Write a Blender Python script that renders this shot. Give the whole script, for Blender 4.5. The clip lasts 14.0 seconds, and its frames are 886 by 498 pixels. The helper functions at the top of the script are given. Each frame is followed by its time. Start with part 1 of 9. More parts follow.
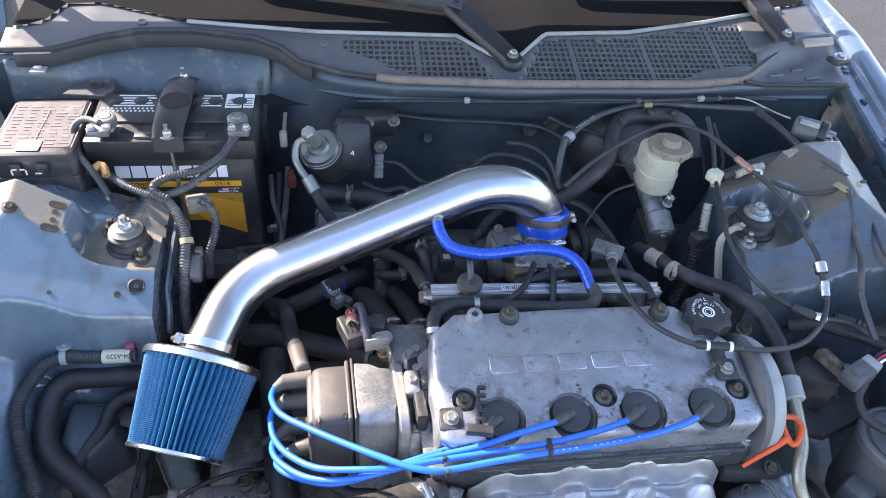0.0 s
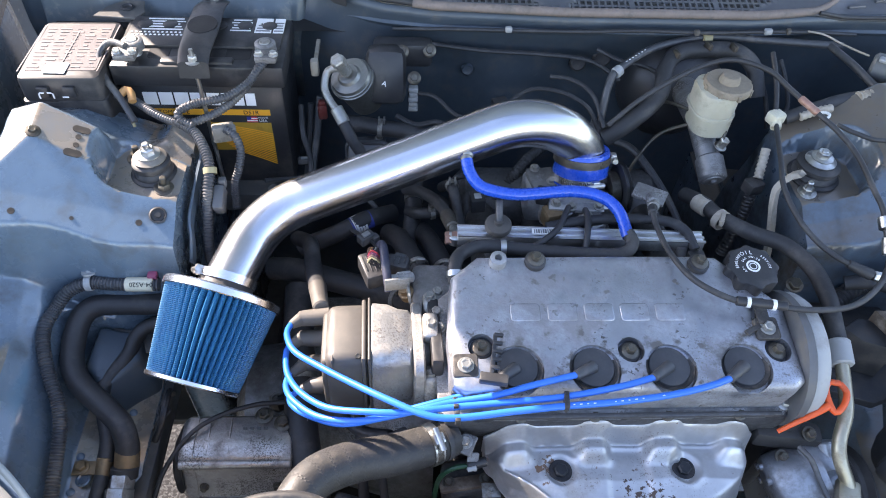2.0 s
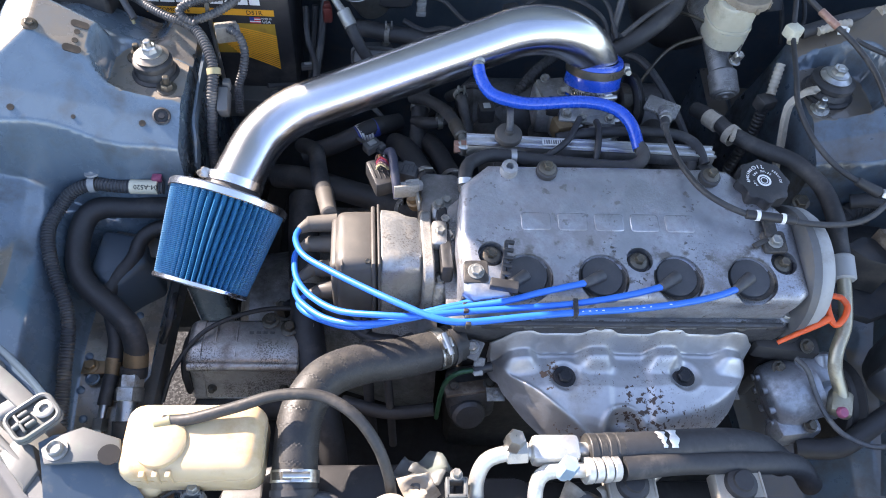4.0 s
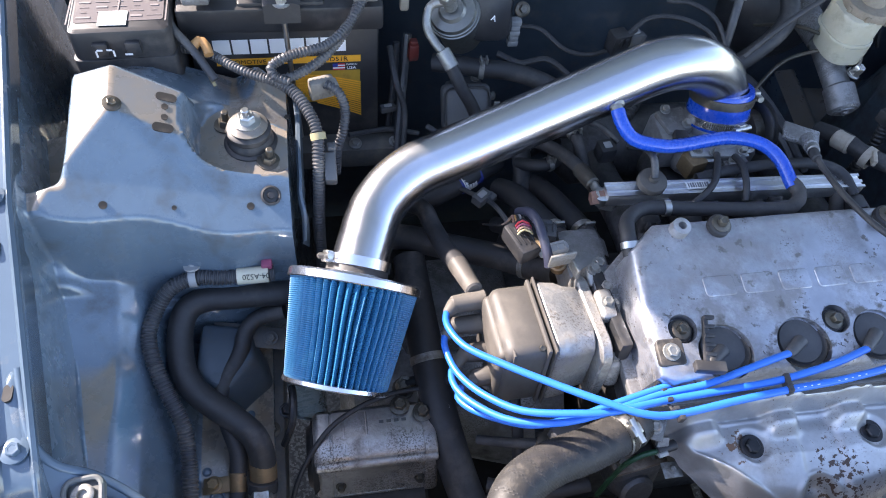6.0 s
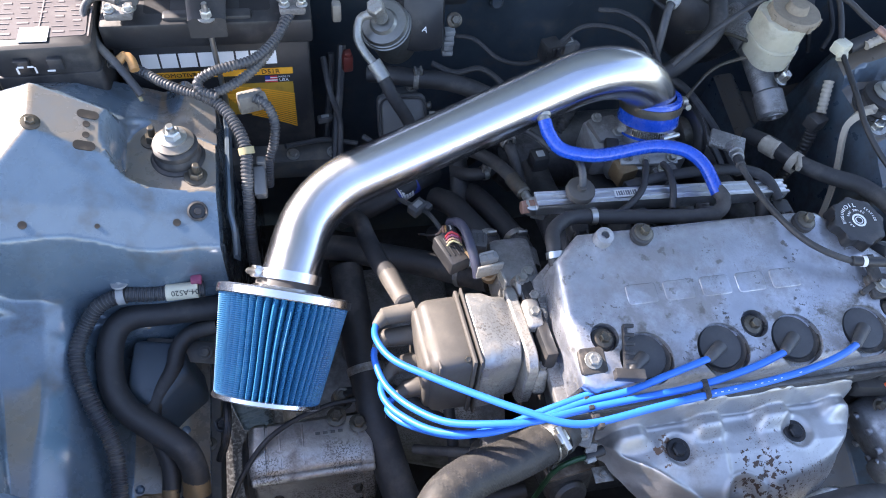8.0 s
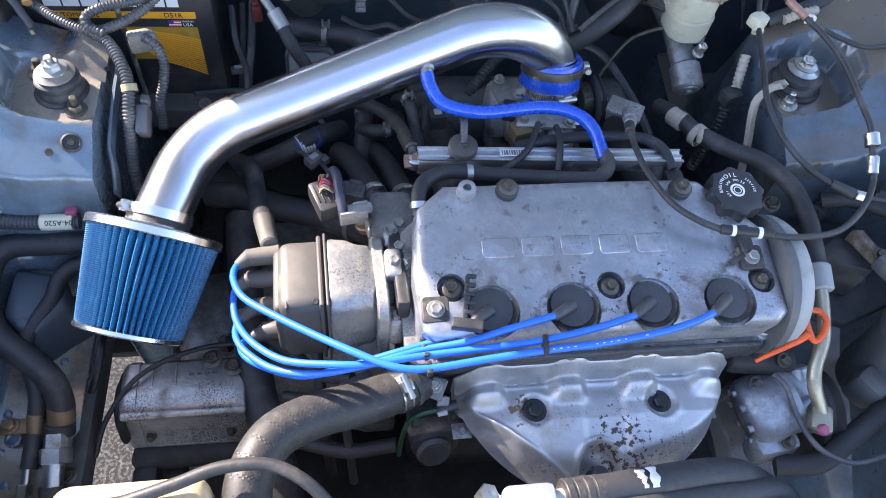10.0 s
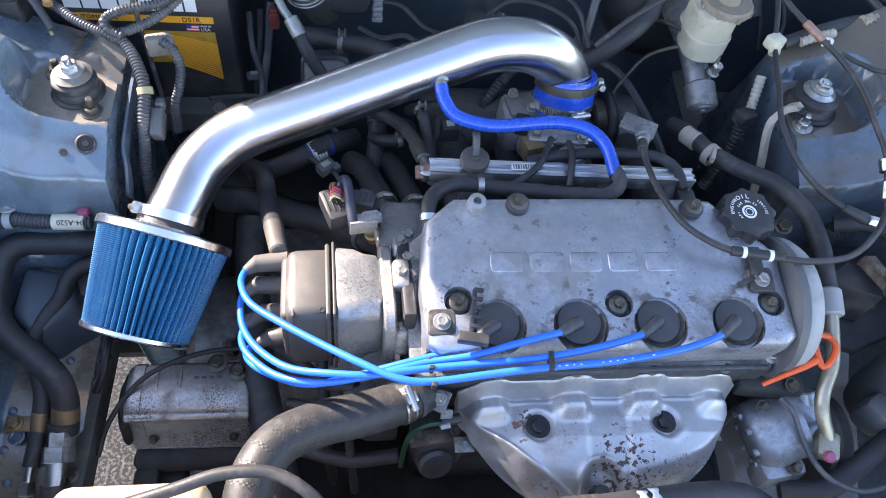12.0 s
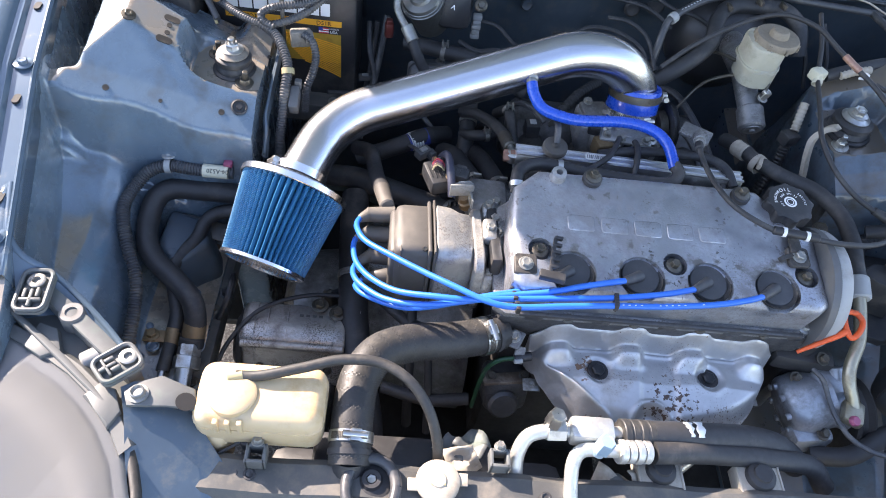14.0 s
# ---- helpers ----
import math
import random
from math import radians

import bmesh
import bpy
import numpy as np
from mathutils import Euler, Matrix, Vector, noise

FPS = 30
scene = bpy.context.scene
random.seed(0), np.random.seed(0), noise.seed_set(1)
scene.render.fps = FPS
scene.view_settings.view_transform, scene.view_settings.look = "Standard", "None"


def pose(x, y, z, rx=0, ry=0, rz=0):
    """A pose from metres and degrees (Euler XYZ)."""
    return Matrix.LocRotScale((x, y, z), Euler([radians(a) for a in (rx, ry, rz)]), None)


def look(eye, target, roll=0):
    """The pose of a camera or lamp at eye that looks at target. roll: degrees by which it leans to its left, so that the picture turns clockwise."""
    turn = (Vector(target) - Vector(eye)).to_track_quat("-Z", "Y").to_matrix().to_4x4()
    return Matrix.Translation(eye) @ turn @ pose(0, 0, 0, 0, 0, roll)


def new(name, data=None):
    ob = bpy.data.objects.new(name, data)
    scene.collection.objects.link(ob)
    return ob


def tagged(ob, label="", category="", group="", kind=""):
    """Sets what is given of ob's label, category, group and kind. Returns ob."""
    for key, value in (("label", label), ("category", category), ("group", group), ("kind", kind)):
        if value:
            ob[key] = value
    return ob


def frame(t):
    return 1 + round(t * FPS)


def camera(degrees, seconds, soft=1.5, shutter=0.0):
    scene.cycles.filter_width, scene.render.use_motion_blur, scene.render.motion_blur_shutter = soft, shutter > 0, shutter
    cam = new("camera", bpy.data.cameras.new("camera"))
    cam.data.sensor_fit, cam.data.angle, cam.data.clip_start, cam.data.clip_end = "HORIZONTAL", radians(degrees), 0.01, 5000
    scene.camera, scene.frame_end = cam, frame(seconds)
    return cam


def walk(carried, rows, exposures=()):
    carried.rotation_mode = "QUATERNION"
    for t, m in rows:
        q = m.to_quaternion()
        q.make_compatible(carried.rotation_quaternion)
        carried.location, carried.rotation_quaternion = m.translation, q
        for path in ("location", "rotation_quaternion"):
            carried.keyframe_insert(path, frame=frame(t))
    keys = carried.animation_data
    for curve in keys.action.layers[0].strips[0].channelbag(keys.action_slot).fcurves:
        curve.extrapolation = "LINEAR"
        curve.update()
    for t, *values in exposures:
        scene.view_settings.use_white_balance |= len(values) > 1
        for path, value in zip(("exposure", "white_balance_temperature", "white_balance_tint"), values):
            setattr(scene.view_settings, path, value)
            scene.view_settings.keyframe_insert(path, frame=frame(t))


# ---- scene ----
cam = camera(63.8, 14.0, soft=1.0)
PATH = [
    (0, (-0.297, -0.431, 1.485), (-0.007, 1.028, 0.149), 6.0),
    (0.5, (-0.291, -0.423, 1.482), (-0.056, 1.026, 0.123), 5.2),
    (1, (-0.287, -0.415, 1.474), (-0.121, 1.006, 0.077), 4.0),
    (1.5, (-0.275, -0.405, 1.468), (-0.145, 0.985, 0.036), 3.5),
    (2, (-0.248, -0.402, 1.46), (-0.129, 0.947, -0.011), 3.8),
    (2.2, (-0.248, -0.411, 1.451), (-0.121, 0.938, -0.02), 4.4),
    (4.3, (-0.287, -0.414, 1.439), (-0.12, 0.751, -0.178), 7.6),
    (4.5, (-0.329, -0.387, 1.431), (-0.143, 0.77, -0.19), 7.9),
    (5, (-0.465, -0.271, 1.413), (-0.254, 0.865, -0.22), 7.5),
    (5.5, (-0.489, -0.247, 1.411), (-0.231, 0.876, -0.225), 7.9),
    (6, (-0.492, -0.25, 1.418), (-0.19, 0.864, -0.216), 8.1),
    (6.5, (-0.464, -0.249, 1.441), (-0.121, 0.87, -0.181), 8.6),
    (7, (-0.447, -0.245, 1.441), (-0.09, 0.874, -0.178), 8.5),
    (7.5, (-0.449, -0.244, 1.442), (-0.081, 0.866, -0.181), 9.0),
    (8, (-0.44, -0.249, 1.436), (-0.075, 0.849, -0.195), 9.7),
    (8.5, (-0.322, -0.269, 1.423), (0.05, 0.813, -0.217), 11.1),
    (8.7, (-0.273, -0.28, 1.421), (0.088, 0.799, -0.224), 11.2),
    (10.8, (-0.262, -0.317, 1.426), (-0.007, 0.787, -0.222), 9.3),
    (11, (-0.257, -0.317, 1.425), (-0.005, 0.787, -0.224), 9.3),
    (11.5, (-0.26, -0.314, 1.422), (0.0, 0.791, -0.224), 10.0),
    (12, (-0.267, -0.311, 1.426), (-0.008, 0.808, -0.211), 10.6),
    (12.5, (-0.27, -0.306, 1.432), (-0.028, 0.839, -0.189), 10.9),
    (13, (-0.289, -0.318, 1.441), (-0.076, 0.874, -0.15), 11.0),
    (13.5, (-0.287, -0.4, 1.452), (-0.114, 0.837, -0.11), 10.8),
    (14, (-0.343, -0.501, 1.454), (-0.182, 0.775, -0.077), 10.6),
]
walk(cam, [(t, look(eye, target, roll)) for t, eye, target, roll in PATH],
     exposures=[(0.0, 2.27, 7000, 20), (1.5, 2.36, 7150, 20), (4.5, 2.16, 6950, 20), (5.5, 2.15, 6850, 20), (8.0, 2.28, 6800, 20), (11.0, 2.27, 6850, 20), (13.0, 2.40, 6950, 20), (14.0, 2.17, 7100, 20)])

# ---- light ----
SUN_TO = Vector((-1.25, 0.92, 1.0)).normalized()
world = bpy.data.worlds.new("sky")
scene.world = world
world.use_nodes = True
wn = world.node_tree.nodes
sky = wn.new("ShaderNodeTexSky")
sky.sky_type = "NISHITA"
sky.sun_disc = False
sky.sun_elevation = math.asin(SUN_TO.z)
sky.sun_rotation = math.atan2(SUN_TO.x, SUN_TO.y)
sky.air_density, sky.dust_density, sky.ozone_density = 1.0, 0.6, 1.0
wn["Background"].inputs["Strength"].default_value = 0.15
world.node_tree.links.new(sky.outputs[0], wn["Background"].inputs["Color"])
sun = new("sun", bpy.data.lights.new("sun", "SUN"))
sun.data.energy, sun.data.angle, sun.data.color = 4.05, radians(0.53), (1.0, 0.94, 0.85)
sun.matrix_world = look((0, 0, 5), Vector((0, 0, 5)) - SUN_TO)


# ---- materials ----
def material(name, base, rough, metal=0.0, var=0.18, scale=18.0, dirt=None, dirt_amount=0.45, dirt_scale=9.0,
             bump=0.08, bump_scale=260.0, rough_var=0.12, coat=0.0, transmission=0.0, subsurface=0.0, stretch=None, random_tint=0.0):
    """A procedural surface: two scales of colour change, dirt in patches, fine relief."""
    m = bpy.data.materials.new(name)
    m.use_nodes = True
    nt = m.node_tree
    b = nt.nodes["Principled BSDF"]
    tex = nt.nodes.new("ShaderNodeTexCoord")
    coord = tex.outputs["Object"]
    if stretch:
        mp = nt.nodes.new("ShaderNodeMapping")
        mp.inputs["Scale"].default_value = stretch
        nt.links.new(coord, mp.inputs["Vector"])
        coord = mp.outputs[0]

    def noise_node(s, detail, rough_=0.55):
        n = nt.nodes.new("ShaderNodeTexNoise")
        n.inputs["Scale"].default_value, n.inputs["Detail"].default_value, n.inputs["Roughness"].default_value = s, detail, rough_
        nt.links.new(coord, n.inputs["Vector"])
        return n.outputs[0]

    def mix(fac, a, c):
        x = nt.nodes.new("ShaderNodeMix")
        x.data_type = "RGBA"
        for sock, v in ((x.inputs[0], fac), (x.inputs[6], a), (x.inputs[7], c)):
            if hasattr(v, "is_linked"):
                nt.links.new(v, sock)
            elif sock == x.inputs[0]:
                sock.default_value = v
            else:
                sock.default_value = (*v[:3], 1)
        return x.outputs[2]

    def ramp(fac, lo, hi):
        r = nt.nodes.new("ShaderNodeMapRange")
        r.inputs[1].default_value, r.inputs[2].default_value = lo, hi
        nt.links.new(fac, r.inputs[0])
        return r.outputs[0]

    small = noise_node(scale * 6, 5)
    large = noise_node(scale, 4)
    dark = [c * (1 - var) for c in base]
    light = [min(1, c * (1 + var)) for c in base]
    colour = mix(ramp(large, 0.3, 0.7), dark, light)
    colour = mix(ramp(small, 0.35, 0.75), colour, [c * (1 - var * 0.7) for c in base]) if var else colour
    if random_tint:
        info = nt.nodes.new("ShaderNodeObjectInfo")
        colour = mix(ramp(info.outputs["Random"], 0, 1 / random_tint), colour, [c * 0.6 for c in base])
    wear = None
    if dirt:
        patches = noise_node(dirt_scale, 8, 0.68)
        wear = ramp(patches, 0.62 - dirt_amount * 0.35, 0.78 - dirt_amount * 0.18)
        colour = mix(wear, colour, dirt)
    nt.links.new(colour, b.inputs["Base Color"])
    r = nt.nodes.new("ShaderNodeMapRange")
    r.inputs[3].default_value, r.inputs[4].default_value = max(0.03, rough - rough_var), min(1, rough + rough_var)
    nt.links.new(small, r.inputs[0])
    rr = r.outputs[0]
    if wear is not None:
        up = nt.nodes.new("ShaderNodeMix")
        nt.links.new(wear, up.inputs[0])
        nt.links.new(rr, up.inputs[2])
        up.inputs[3].default_value = min(0.95, rough + 0.35)
        rr = up.outputs[0]
        if metal:
            md = nt.nodes.new("ShaderNodeMix")
            nt.links.new(wear, md.inputs[0])
            md.inputs[2].default_value, md.inputs[3].default_value = metal, metal * 0.25
            nt.links.new(md.outputs[0], b.inputs["Metallic"])
    nt.links.new(rr, b.inputs["Roughness"])
    if not (dirt and metal):
        b.inputs["Metallic"].default_value = metal
    b.inputs["Coat Weight"].default_value = coat
    b.inputs["Coat Roughness"].default_value = 0.12
    b.inputs["Transmission Weight"].default_value = transmission
    if subsurface:
        b.inputs["Subsurface Weight"].default_value = subsurface
        b.inputs["Subsurface Radius"].default_value = (0.02, 0.016, 0.01)
    if bump:
        bn = nt.nodes.new("ShaderNodeBump")
        bn.inputs["Strength"].default_value = bump
        bn.inputs["Distance"].default_value = 0.002
        nt.links.new(noise_node(bump_scale, 6), bn.inputs["Height"])
        nt.links.new(bn.outputs[0], b.inputs["Normal"])
    return m


GREASE = (0.035, 0.03, 0.026)
paint = material("teal_blue_paint", (0.088, 0.13, 0.175), 0.17, 0.05, 0.12, 6, (0.16, 0.165, 0.165), 0.15, 24, 0.02, 400, rough_var=0.04, coat=0.5)
paint_dusty = material("dusty_paint", (0.095, 0.13, 0.165), 0.40, 0.3, 0.14, 6, (0.20, 0.195, 0.18), 0.24, 26, 0.05, 300, coat=0.3)


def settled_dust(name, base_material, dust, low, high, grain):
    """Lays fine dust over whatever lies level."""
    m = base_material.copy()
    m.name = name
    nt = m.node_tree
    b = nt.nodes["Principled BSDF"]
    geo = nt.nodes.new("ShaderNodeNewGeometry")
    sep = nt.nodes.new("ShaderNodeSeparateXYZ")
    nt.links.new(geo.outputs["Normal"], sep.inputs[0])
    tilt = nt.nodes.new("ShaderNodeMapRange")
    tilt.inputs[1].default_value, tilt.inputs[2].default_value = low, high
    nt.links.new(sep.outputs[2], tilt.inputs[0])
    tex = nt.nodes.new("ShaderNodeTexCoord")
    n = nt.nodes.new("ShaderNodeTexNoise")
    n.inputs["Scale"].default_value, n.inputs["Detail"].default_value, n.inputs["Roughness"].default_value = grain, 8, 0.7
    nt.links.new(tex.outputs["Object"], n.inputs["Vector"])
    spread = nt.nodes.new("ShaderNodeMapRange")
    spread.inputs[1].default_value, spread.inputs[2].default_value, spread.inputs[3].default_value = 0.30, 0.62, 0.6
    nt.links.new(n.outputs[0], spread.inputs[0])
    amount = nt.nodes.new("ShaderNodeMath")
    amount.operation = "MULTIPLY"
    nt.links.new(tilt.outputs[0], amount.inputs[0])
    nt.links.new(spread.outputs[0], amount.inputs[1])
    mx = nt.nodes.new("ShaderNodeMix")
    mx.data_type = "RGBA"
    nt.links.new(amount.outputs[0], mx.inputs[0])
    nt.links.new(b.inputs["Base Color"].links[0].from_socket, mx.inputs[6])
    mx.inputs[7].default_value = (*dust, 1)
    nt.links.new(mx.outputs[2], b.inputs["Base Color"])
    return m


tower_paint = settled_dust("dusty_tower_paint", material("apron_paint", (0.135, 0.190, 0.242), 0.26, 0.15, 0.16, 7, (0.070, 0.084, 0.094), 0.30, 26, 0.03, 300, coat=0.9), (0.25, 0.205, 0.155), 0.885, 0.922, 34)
# Far side: darker base than the near tower, more dirt, browner dust.
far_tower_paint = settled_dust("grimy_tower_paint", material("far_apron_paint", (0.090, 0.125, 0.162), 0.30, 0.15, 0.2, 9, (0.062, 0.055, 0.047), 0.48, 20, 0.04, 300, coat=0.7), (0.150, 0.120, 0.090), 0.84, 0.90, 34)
black_plastic = material("black_plastic", (0.028, 0.028, 0.030), 0.42, 0, 0.25, 20, (0.10, 0.09, 0.08), 0.25, 12, 0.06, 500)
cowl_plastic = material("weathered_black_plastic", (0.105, 0.107, 0.115), 0.36, 0, 0.22, 10, (0.12, 0.115, 0.105), 0.35, 22, 0.08, 420)
seal_dusty = material("dusty_seal_rubber", (0.21, 0.165, 0.14), 0.7, 0, 0.15, 30, (0.13, 0.115, 0.10), 0.35, 40, 0.08, 400)
# Body teal mixed darker: shade under the cowl is in the base, grime on top.
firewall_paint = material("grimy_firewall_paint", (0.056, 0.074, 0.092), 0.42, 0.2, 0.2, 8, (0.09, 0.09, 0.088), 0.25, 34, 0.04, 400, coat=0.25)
tan_cap = material("dusty_tan_cap", (0.25, 0.205, 0.15), 0.65, 0, 0.15, 40, (0.20, 0.165, 0.12), 0.35, 45, 0.08, 400)
canister_grey = material("dark_grey_plastic", (0.10, 0.102, 0.105), 0.5, 0, 0.15, 20, (0.16, 0.145, 0.125), 0.3, 30, 0.05, 400)
rubber = material("black_rubber", (0.032, 0.032, 0.034), 0.55, 0, 0.2, 25, (0.12, 0.11, 0.10), 0.22, 14, 0.06, 420)
rubber_dusty = material("dusty_rubber", (0.034, 0.033, 0.032), 0.50, 0, 0.15, 60, (0.070, 0.063, 0.054), 0.35, 110, 0.1, 380)
boot_rubber = material("dusty_boot_rubber", (0.055, 0.057, 0.062), 0.5, 0, 0.2, 40, (0.11, 0.105, 0.10), 0.3, 60, 0.06, 420)
grey_loom = material("grey_loom", (0.056, 0.058, 0.063), 0.38, 0, 0.2, 30, (0.17, 0.155, 0.135), 0.3, 20, 0.05, 500)
cast = material("stained_cast_aluminium", (0.52, 0.53, 0.55), 0.34, 0.9, 0.22, 16, (0.20, 0.185, 0.165), 0.42, 15, 0.22, 220)
cast_dirty = material("grimy_cast_aluminium", (0.33, 0.33, 0.33), 0.5, 0.75, 0.25, 20, (0.07, 0.06, 0.05), 0.55, 16, 0.16, 250)
dark_iron = material("greasy_iron", (0.055, 0.052, 0.050), 0.55, 0.4, 0.35, 15, GREASE, 0.5, 10, 0.2, 150)
zinc = material("zinc_steel", (0.55, 0.55, 0.53), 0.32, 1.0, 0.15, 40, (0.22, 0.18, 0.13), 0.25, 40, 0.05, 600)
bolt_dark = material("dark_bolt_steel", (0.13, 0.12, 0.10), 0.42, 0.8, 0.25, 60, (0.10, 0.07, 0.05), 0.4, 40, 0.08, 500)
gold_zinc = material("golden_zinc_plate", (0.40, 0.36, 0.27), 0.38, 0.9, 0.15, 40, (0.22, 0.18, 0.12), 0.35, 40, 0.05, 500)
pump_alloy = material("grimy_grey_alloy", (0.36, 0.38, 0.41), 0.42, 0.8, 0.22, 24, (0.13, 0.125, 0.12), 0.45, 34, 0.12, 300)
dull_zinc = material("dull_zinc_steel", (0.36, 0.36, 0.34), 0.48, 0.85, 0.2, 60, (0.16, 0.13, 0.10), 0.4, 60, 0.08, 600)
dusty_steel = material("dusty_steel", (0.22, 0.20, 0.175), 0.5, 0.55, 0.2, 60, (0.24, 0.20, 0.15), 0.4, 50, 0.08, 500)
chrome = material("polished_steel", (0.86, 0.86, 0.87), 0.24, 1.0, 0.05, 30, None, bump=0.0, rough_var=0.05)
shield_steel = material("heat_shield_steel", (0.54, 0.54, 0.545), 0.47, 0.85, 0.18, 14, (0.36, 0.32, 0.29), 0.35, 18, 0.16, 200)
tan_plastic = material("faded_brown_plastic", (0.085, 0.077, 0.068), 0.5, 0, 0.15, 20, (0.15, 0.132, 0.11), 0.35, 15, 0.05, 400)
blue_wire = material("bright_blue_silicone", (0.018, 0.155, 0.62), 0.34, 0, 0.05, 30, None, bump=0.02)
blue_hose = material("royal_blue_silicone", (0.006, 0.075, 0.48), 0.28, 0, 0.08, 30, None, bump=0.02, coat=0.3)
orange = material("orange_plastic", (0.75, 0.10, 0.02), 0.4, 0, 0.1, 30, (0.25, 0.06, 0.03), 0.15, 40)
cream = material("yellowed_plastic", (0.64, 0.49, 0.30), 0.42, 0, 0.12, 12, (0.45, 0.25, 0.08), 0.36, 9, 0.03, 300, subsurface=0.3)
milky = material("milky_plastic", (0.46, 0.43, 0.33), 0.45, 0, 0.12, 16, (0.22, 0.2, 0.15), 0.35, 14, 0.04, 300, subsurface=0.3)
grey_cap = material("dusty_grey_plastic", (0.42, 0.37, 0.30), 0.6, 0, 0.15, 25, (0.25, 0.21, 0.16), 0.4, 25, 0.08, 400)
pale_grey = material("pale_grey_plastic", (0.33, 0.335, 0.33), 0.5, 0, 0.1, 14, (0.2, 0.18, 0.15), 0.3, 14, 0.05, 300)
white_label = material("white_paper", (0.74, 0.74, 0.72), 0.6, 0, 0.05, 40, (0.5, 0.47, 0.42), 0.2, 30, 0)
label_ink = material("grey_ink", (0.16, 0.16, 0.17), 0.6, 0, 0.05, 40, None, bump=0)
white_ink = material("white_ink", (0.78, 0.78, 0.78), 0.5, 0, 0.04, 40, None, bump=0)
dull_orange = material("faded_orange_sleeve", (0.46, 0.24, 0.09), 0.6, 0, 0.12, 40, (0.3, 0.2, 0.12), 0.3, 30)
orange_ink = material("orange_ink", (0.80, 0.36, 0.03), 0.5, 0, 0.06, 40, None, bump=0)
red_ink = material("red_ink", (0.55, 0.05, 0.06), 0.5, 0, 0.06, 40, None, bump=0)
blue_ink = material("blue_ink", (0.03, 0.05, 0.25), 0.5, 0, 0.06, 40, None, bump=0)
cream_label = material("cream_tape", (0.62, 0.58, 0.44), 0.6, 0, 0.08, 30, (0.4, 0.35, 0.26), 0.2, 30, 0)
pink_plastic = material("pink_clip", (0.30, 0.07, 0.13), 0.5, 0, 0.1, 30, None)
brass = material("brass", (0.27, 0.19, 0.11), 0.5, 0.6, 0.2, 40, (0.2, 0.13, 0.08), 0.3, 40, 0.05, 500)
copper_cap = material("red_brown_cap", (0.36, 0.20, 0.15), 0.45, 0.4, 0.2, 40, (0.5, 0.4, 0.32), 0.3, 40)
dusty_clip = material("dusty_tan_plastic", (0.23, 0.21, 0.18), 0.6, 0, 0.2, 40, (0.13, 0.11, 0.09), 0.35, 50, 0.08, 400)
yellow_tape = material("yellow_tape", (0.34, 0.29, 0.16), 0.6, 0, 0.1, 30, (0.4, 0.34, 0.2), 0.3, 20)
asphalt = material("asphalt", (0.055, 0.056, 0.058), 0.9, 0, 0.25, 3, (0.17, 0.165, 0.16), 0.30, 120, 0.7, 90)
reflector = material("headlight_reflector", (0.75, 0.76, 0.78), 0.2, 1.0, 0.05, 20, None, bump=0.02)
screen_black = material("dark_interior", (0.012, 0.012, 0.013), 0.7, 0, 0.2, 8, None)
starter_metal = material("dirty_starter_metal", (0.46, 0.435, 0.41), 0.36, 0.75, 0.3, 30, (0.13, 0.11, 0.095), 0.42, 30, 0.2, 260)
bracket_grey = material("weathered_grey_plastic", (0.115, 0.120, 0.118), 0.50, 0, 0.12, 20, (0.12, 0.155, 0.13), 0.3, 20, 0.06, 300)
beam_grey = material("dusty_grey_paint", (0.085, 0.085, 0.082), 0.5, 0.1, 0.15, 10, (0.17, 0.15, 0.125), 0.4, 30, 0.08, 300)
grime = material("oily_grime", (0.045, 0.042, 0.040), 0.55, 0.1, 0.3, 60, (0.14, 0.12, 0.10), 0.4, 70, 0.2, 400)
black_iron = material("blackened_steel", (0.03, 0.032, 0.036), 0.45, 0.5, 0.3, 60, (0.07, 0.05, 0.04), 0.3, 60, 0.15, 400)


def specks(m, colour, cluster, grain, low, high, cut_at=0.60):
    """Scatters clusters of small sharp flecks over a material."""
    nt = m.node_tree
    b = nt.nodes["Principled BSDF"]
    tex = nt.nodes.new("ShaderNodeTexCoord")
    masks = []
    for scale, a, z in ((cluster, low, high), (grain, cut_at, cut_at + 0.03)):
        n = nt.nodes.new("ShaderNodeTexNoise")
        n.inputs["Scale"].default_value, n.inputs["Detail"].default_value = scale, 5
        nt.links.new(tex.outputs["Object"], n.inputs["Vector"])
        r = nt.nodes.new("ShaderNodeMapRange")
        r.inputs[1].default_value, r.inputs[2].default_value = a, z
        nt.links.new(n.outputs[0], r.inputs[0])
        masks.append(r.outputs[0])
    both = nt.nodes.new("ShaderNodeMath")
    both.operation = "MULTIPLY"
    nt.links.new(masks[0], both.inputs[0])
    nt.links.new(masks[1], both.inputs[1])
    mx = nt.nodes.new("ShaderNodeMix")
    mx.data_type = "RGBA"
    nt.links.new(both.outputs[0], mx.inputs[0])
    nt.links.new(b.inputs["Base Color"].links[0].from_socket, mx.inputs[6])
    mx.inputs[7].default_value = (*colour, 1)
    nt.links.new(mx.outputs[2], b.inputs["Base Color"])
    return m



